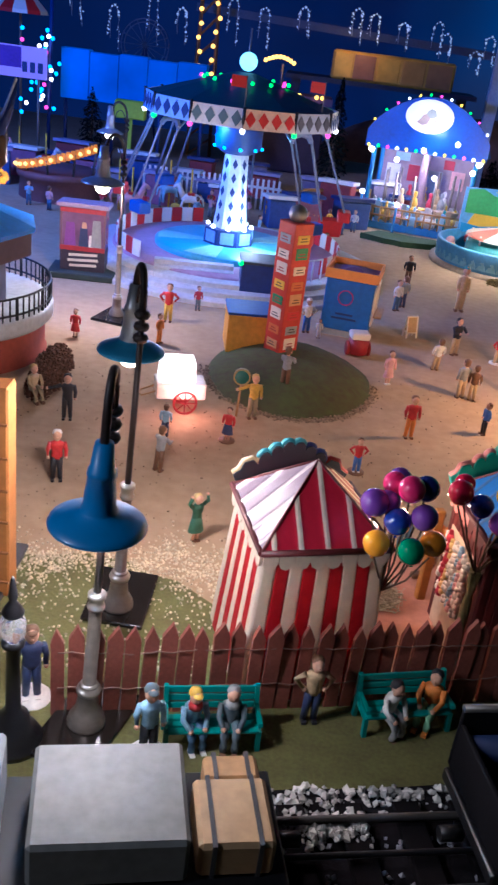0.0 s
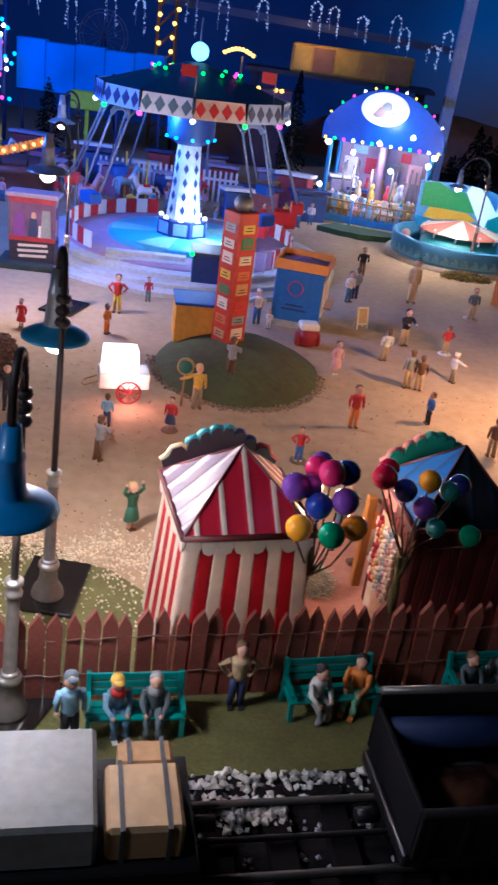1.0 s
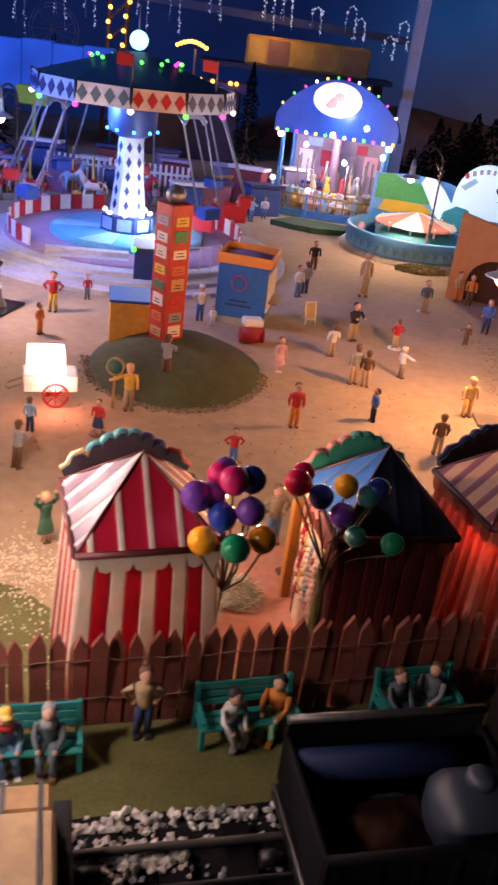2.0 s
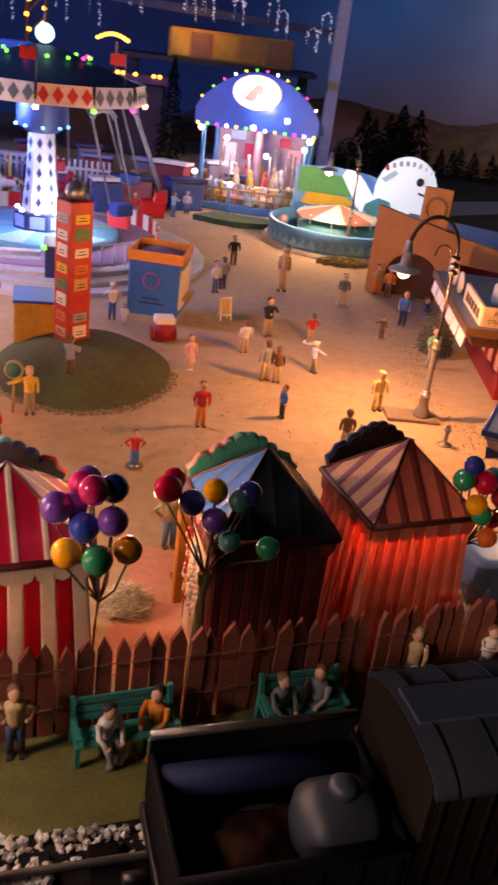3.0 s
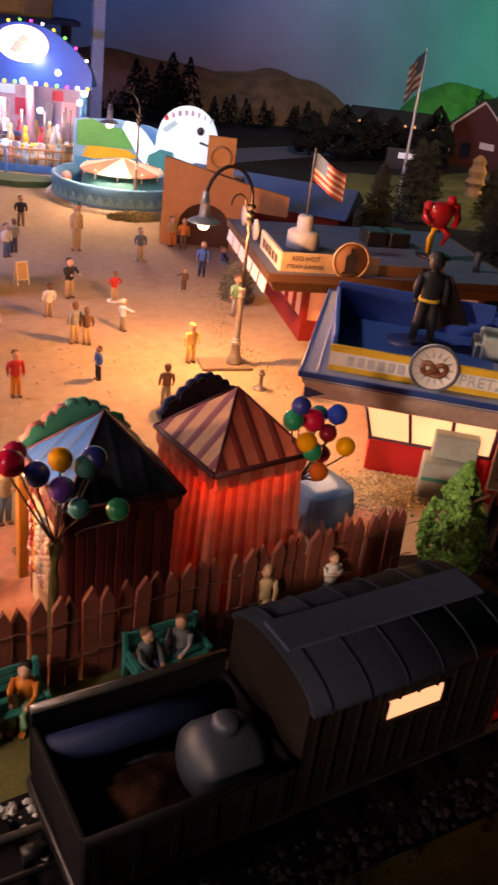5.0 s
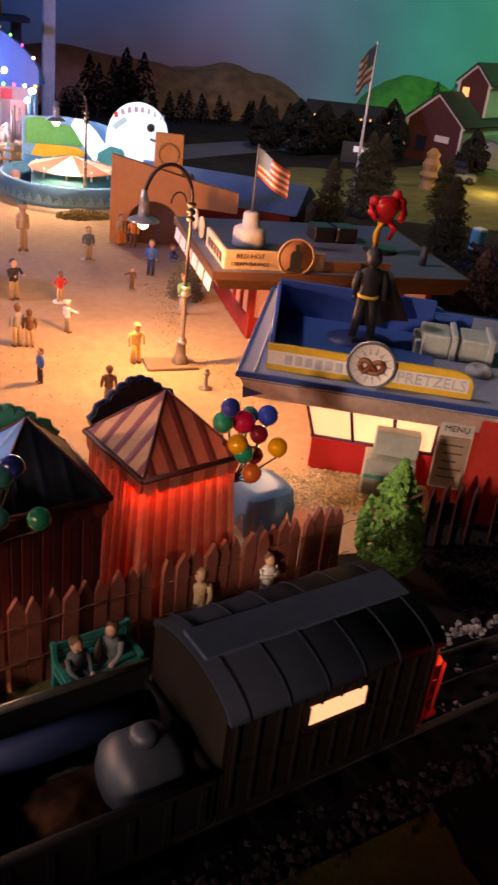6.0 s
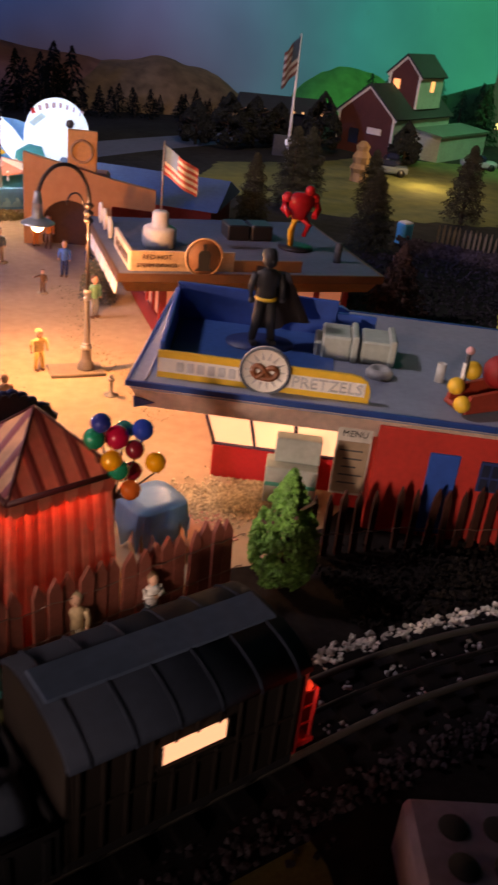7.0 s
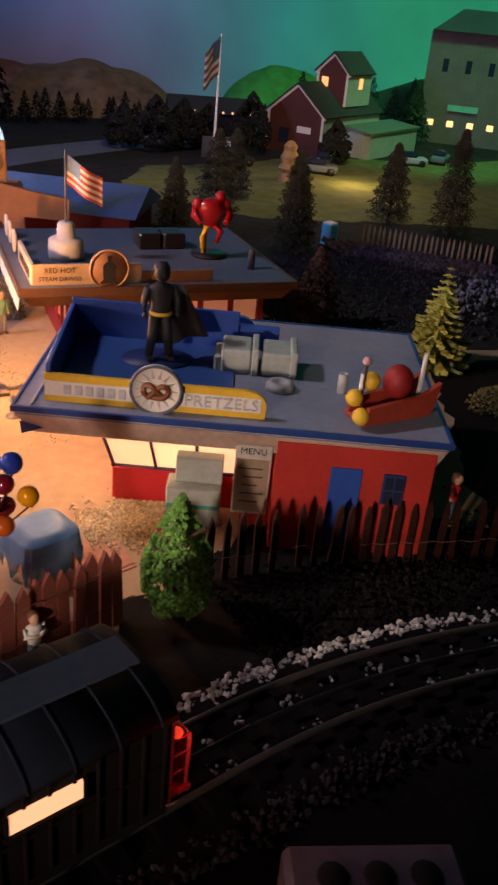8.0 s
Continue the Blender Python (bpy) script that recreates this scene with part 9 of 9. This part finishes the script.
for r in (5.2, 4.5):
    bm = B()
    sweep(bm, [hub + Vector((r * math.cos(a), 0, r * math.sin(a))) for a in (tau * k / 36 for k in range(37))], 0.12, 5)
    part("rim", bm, mat("dusky_wheel_steel", (0.12, 0.14, 0.2), 0.5), t)
for k in range(16):
    a = tau * k / 16
    bm = B()
    rod(bm, hub, hub + Vector((5.2 * math.cos(a), 0, 5.2 * math.sin(a))), 0.08, seg=5)
    part("spoke", bm, mat("dusky_wheel_steel", (0.12, 0.14, 0.2), 0.5), t)
for sx in (-3.5, 3.5):
    bm = B()
    rod(bm, (sx, 0.8, 0), (0, 0.8, 20.7), 0.3)
    part("leg", bm, NAVY, t)
# blue lattice mast with LEDs
t = thing("led_mast", -44.5, 168, 0, 0, "mast strung with blue and white bulbs", "mast")
bm = B()
sweep(bm, [(0, 0, 0), (0.5, 0, 30)], 0.4, 6)
part("mast", bm, NAVY, t)
AZ = bulb_mat("azure_bulb", (0.05, 0.4, 1.0), 2.6)
light_string(t, [(-6.7 + 8.9 * rnd.random() ** 0.8, -1, 22.5 - 13.5 * (k / 35) + 0.7 * math.sin(k * 4.1)) for k in range(36)], [AZ, WHITEBULB, AZ, AZ, bulb_mat("magenta_bulb", (1.0, 0.06, 0.4), 2.4), AZ, WHITEBULB], 0.36)
t = thing("violet_sign", -49.5, 165, 12.2, 0, "violet and white sign board with bulbs", "sign")
bm = B()
box(bm, 0, 0, 2.2, 11, 0.6, 5.2, bevel=0.1)
part("board", bm, bulb_mat("lit_lilac_board", (0.45, 0.32, 0.8), 0.25), t)
bm = B()
box(bm, -2.2, -0.35, 3.8, 6.4, 0.1, 3.4)
part("panel", bm, mat("violet_panel", (0.12, 0.03, 0.35)), t)
for k in range(3):
    bm = B()
    box(bm, 1.6 + 1.4 * k, -0.36, 3.2, 0.9, 0.08, 1.7)
    part("text_bar", bm, NAVY, t)
for sx in (-4, 4):
    bm = B()
    rod(bm, (sx, 0, -12.2), (sx, 0, 2.2), 0.25)
    part("post", bm, STEEL, t)
# low round ride with a glowing orange rim
t = thing("orange_lit_ride", -34.5, 138, 0, 6, "low round ride with a glowing orange rim", "fairground ride")
bm = B()
lathe(bm, [(0, 4.2), (6.2, 4.2), (6.6, 3.9), (6.6, 3.2), (6.1, 3.0), (6.3, 0)], 32)
part("body", bm, mat("dusk_brown_drum", (0.16, 0.07, 0.07), 0.6), t)
rim = [(6.4 * math.cos(a), -0.6 + 6.0 * math.sin(a), 6.6 + 1.9 * math.cos(a)) for a in (radians(185 + 150 * k / 24) for k in range(25))]
bm = B()
for p, q in zip(rim, rim[1:]):
    d = Vector((q[0] - p[0], q[1] - p[1], 0))
    rz = math.degrees(math.atan2(d.y, d.x))
    box(bm, (p[0] + q[0]) / 2, (p[1] + q[1]) / 2, (p[2] + q[2]) / 2 - 0.65, d.length * 0.9, 0.3, 1.3, rz=rz, bevel=0.06)
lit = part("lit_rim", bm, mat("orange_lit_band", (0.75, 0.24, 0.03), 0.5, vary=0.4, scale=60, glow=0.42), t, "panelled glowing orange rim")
for k in range(1, 24, 2):
    bm = B()
    ball(bm, rim[k][0] * 1.04, rim[k][1] * 1.04 - 0.2, rim[k][2], 0.3, 8, 6)
    part("glow_bulb", bm, bulb_mat("orange_bulb", (1.0, 0.55, 0.12), 2.2), lit)
for k in range(0, 25, 6):
    bm = B()
    rod(bm, (rim[k][0] * 0.9, rim[k][1] * 0.9, 4.0), rim[k], 0.18)
    part("bracket", bm, DGREY, t)
# striped umbrella and painted mounts in the blue light
t = thing("umbrella", -52.0, 176, 0, 0, "red and white striped umbrella on a thin pole", "umbrella")
bm = B()
rod(bm, (0, 0, 0), (0, 0, 27), 0.25)
part("pole", bm, STEEL, t)
bm = B()
lathe(bm, [(5.2, 24.6), (5.0, 25.2), (2.8, 27.4), (0, 28.2)], 12, smooth=False)
for i_, f in enumerate(bm.faces):
    f.material_index = i_ % 2
part("canopy", bm, [RED, WHITEP], t)


def mount(x, y, rz, colour, label):
    """A small carousel horse on its pole."""
    t = thing("carousel_horse", x, y, 0, rz, label, "carousel horse", "carousel horses")
    bm = B()
    lathe(bm, [(0, -1.5), (0.55, -1.35), (0.8, -0.8), (0.62, 0), (0.75, 0.8), (0.5, 1.3), (0, 1.4)], 10, m=Matrix.Translation((0, 0, 3.2)) @ pose(0, 0, 0, 0, 90, 0))
    sweep(bm, [(1.1, 0, 3.4), (1.6, 0, 4.5), (1.75, 0, 5.1)], lambda q: 0.5 - 0.16 * q, 8)
    sweep(bm, [(1.55, 0, 5.2), (2.1, 0, 5.0), (2.6, 0, 4.6)], lambda q: 0.36 - 0.12 * q, 8)
    sweep(bm, [(-1.3, 0, 3.5), (-1.9, 0, 3.2), (-2.1, 0, 2.2)], lambda q: 0.26 - 0.16 * q, 6)
    for px, py, bend in ((1.0, 0.35, 0.7), (1.0, -0.35, 0.4), (-1.0, 0.35, -0.5), (-1.0, -0.35, -0.2)):
        sweep(bm, [(px, py, 2.9), (px + bend * 0.5, py, 2.0), (px + bend * 0.2, py, 1.1)], lambda q: 0.26 - 0.1 * q, 6)
    part("body", bm, paint(colour), t)
    bm = B()
    rod(bm, (0, 0, 0), (0, 0, 7.5), 0.14)
    part("pole", bm, YELLOW, t)
    bm = B()
    box(bm, -0.1, 0, 3.75, 1.1, 1.3, 0.3, bevel=0.1)
    part("saddle", bm, RED, t)
    return t


for k, (x, y, rz, c) in enumerate(((-21.5, 128, 20, "pink"), (-13.5, 133, 190, "white"), (-7.0, 134, 10, "crimson"), (-24.5, 134, 200, "pink"), (-40, 150, 0, "white"), (-46, 155, 180, "pink"), (-17.5, 139, 30, "sky"))):
    mount(x, y, rz, c, "small %s carousel horse on a pole" % ("red" if c == "crimson" else "pale blue" if c == "sky" else c))
conifer(-37.0, 171, 14.5, 3.2, "dark tall conifer behind the stall", mat("black_conifer", (0.007, 0.008, 0.006), 0.95, island=0.3, sheen=0.12), 301, count=900, fine=0.8)
bm = B()
box(bm, -27.9, 160, 10.4, 5.4, 2.0, 3.0, bevel=0.2)
box(bm, -27.9, 160.3, 0, 0.6, 0.6, 10.5)
solid("lime_sign", bm, mat("lime_paint", (0.35, 0.5, 0.03)), "lime green sign box on a post", "sign")
# small stalls, picket rails and clutter behind the swing ride
for k in range(24):
    x = -46 + 2.9 * k + rnd.uniform(-1, 1)
    y = rnd.uniform(136, 168)
    t = thing("stall", x, y, 0, rnd.uniform(-20, 20), "small dim stall behind the swing ride", "stall", "dim far stalls")
    w, h0 = rnd.uniform(3.5, 6), rnd.uniform(3, 6)
    bm = B()
    box(bm, 0, 0, 0, w, 4, h0, bevel=0.15)
    part("body", bm, [mat("dusk_blue_stall", (0.05, 0.1, 0.3)), mat("dusk_pink_stall", (0.3, 0.12, 0.2)), mat("dusk_grey_stall", (0.25, 0.22, 0.3)), mat("dusk_red_stall", (0.3, 0.05, 0.05))][k % 4], t)
    bm = B()
    box(bm, 0, 0, h0, w + 0.8, 4.8, 0.5, rx=-5)
    part("roof", bm, [mat("dusk_lilac_roof", (0.3, 0.28, 0.45)), WHITEP, NAVY][k % 3], t)
for k in range(34):
    x, y = rnd.uniform(-38, 14), rnd.uniform(124, 142)
    figure(x, y, rnd.uniform(0, 360), rnd.choice(("pink", "white", "red", "sky", "yellow")), rnd.choice(("denim", "khaki", "grey")), "small figurine in the crowd behind the swing ride", height=rnd.uniform(3.2, 3.8), arms=rnd.choice(("down", "hips", "fwd")))
t = thing("white_rail_fence", -12, 148, 0, 0, "white picket rail behind the swing ride", "fence")
for k in range(26):
    bm = B()
    box(bm, -11 + 0.9 * k, 0, 0, 0.4, 0.2, 5.0, bevel=0.03)
    part("picket", bm, WHITEP, t)
bm = B()
box(bm, 0.2, 0.2, 3.4, 23.5, 0.15, 0.4)
part("rail", bm, WHITEP, t)
t = thing("wooden_rail_fence", 9.0, 150, 0, 35, "wooden rail fence beside the domed ride", "fence")
for k in range(9):
    bm = B()
    box(bm, -7 + 1.8 * k, 0, 0, 0.4, 0.4, 4.6, bevel=0.05)
    part("post", bm, WOOD, t)
for z in (1.2, 2.6, 4.2):
    bm = B()
    box(bm, 0.2, 0, z, 15, 0.25, 0.5, bevel=0.05)
    part("rail", bm, WOOD, t)

# small things on the midway
clump("shrub", 36.6, 85.0, 0, 1.9, 2.2, 4.2, 1500, 0.11, mat("grey_olive_foam", (0.14, 0.14, 0.1), 0.95, island=0.4), "grey-olive foam shrub beside the hot dog stand", "shrub", 13)
t = thing("folding_sign", 15.5, 89.5, 0, 25, "pale folding sign standing on the sand", "sign")
for sgn in (-1, 1):
    tilt_m = pose(0, sgn * 0.45 * C, 0, sgn * 11, 0, 0)
    for dx, z0, w, h0 in ((-0.6, 0, 0.16, 2.4), (0.6, 0, 0.16, 2.4), (0, 2.2, 1.36, 0.18), (0, 0.5, 1.36, 0.14)):
        bm = B()
        box(bm, dx, 0, z0, w, 0.14, h0, bevel=0.03)
        part("frame_bar", bm, CREAM, t).matrix_basis = tilt_m
    bm = B()
    box(bm, 0, 0, 0.64, 1.04, 0.06, 1.56)
    part("panel", bm, paint("tan"), t).matrix_basis = tilt_m
# dark house with a row of lights
t = thing("lit_row_house", 108.1, 190, 0, -18, "dark far house with a row of warm lights", "house")
bm = B()
box(bm, 0, 2, 0, 19, 8, 5.6, bevel=0.2)
part("wall", bm, mat("night_wall", (0.01, 0.01, 0.014), 0.9), t)
bm = B()
slab(bm, [(-5, 0), (5, 0), (0, 3.0)], 20, Matrix.Translation((-10, 2, 5.6)) @ pose(0, 0, 0, 90, 0, 90))
part("roof", bm, mat("charcoal_shingle", (0.03, 0.035, 0.035), 0.9), t)
light_string(t, [(-8.5 + 2.1 * k, -3.2, 5.9) for k in range(9)], [bulb_mat("dim_warm_bulb", (1.0, 0.5, 0.2), 0.8)], 0.28)
for k in range(4):
    bm = B()
    box(bm, -6.5 + 4.2 * k, -2.05, 2.0, 1.5, 0.12, 2.0)
    part("window", bm, mat("dark_pane", (0.02, 0.025, 0.05)), t)

# ---- things at the near edge by the midway ----
t = thing("orange_panel_box", -14.5, 37.3, 0, 0, "tall orange ribbed wooden box", "box")
bm = B()
box(bm, 0, 0, 0, 6.2, 1.4, 11.8, bevel=0.1)
part("body", bm, mat("orange_wood_panel", (0.5, 0.2, 0.05), 0.5, vary=0.2), t)
for k in range(6):
    bm = B()
    box(bm, 0.3, -0.75, 0.9 + 1.8 * k, 5.6, 0.1, 0.12)
    part("rib", bm, mat("brown_rib", (0.3, 0.12, 0.04)), t)
bm = B()
box(bm, -0.4, 0.0, -0.05, 6.4, 8.0, 0.35, bevel=0.05)
part("plinth", bm, DGREY, t)

# unseen warm fill added over the far meadow
lamp("bulb_light", 113.0, 139.0, 5.0, 0.3, (1.0, 0.72, 0.3), 0.6)
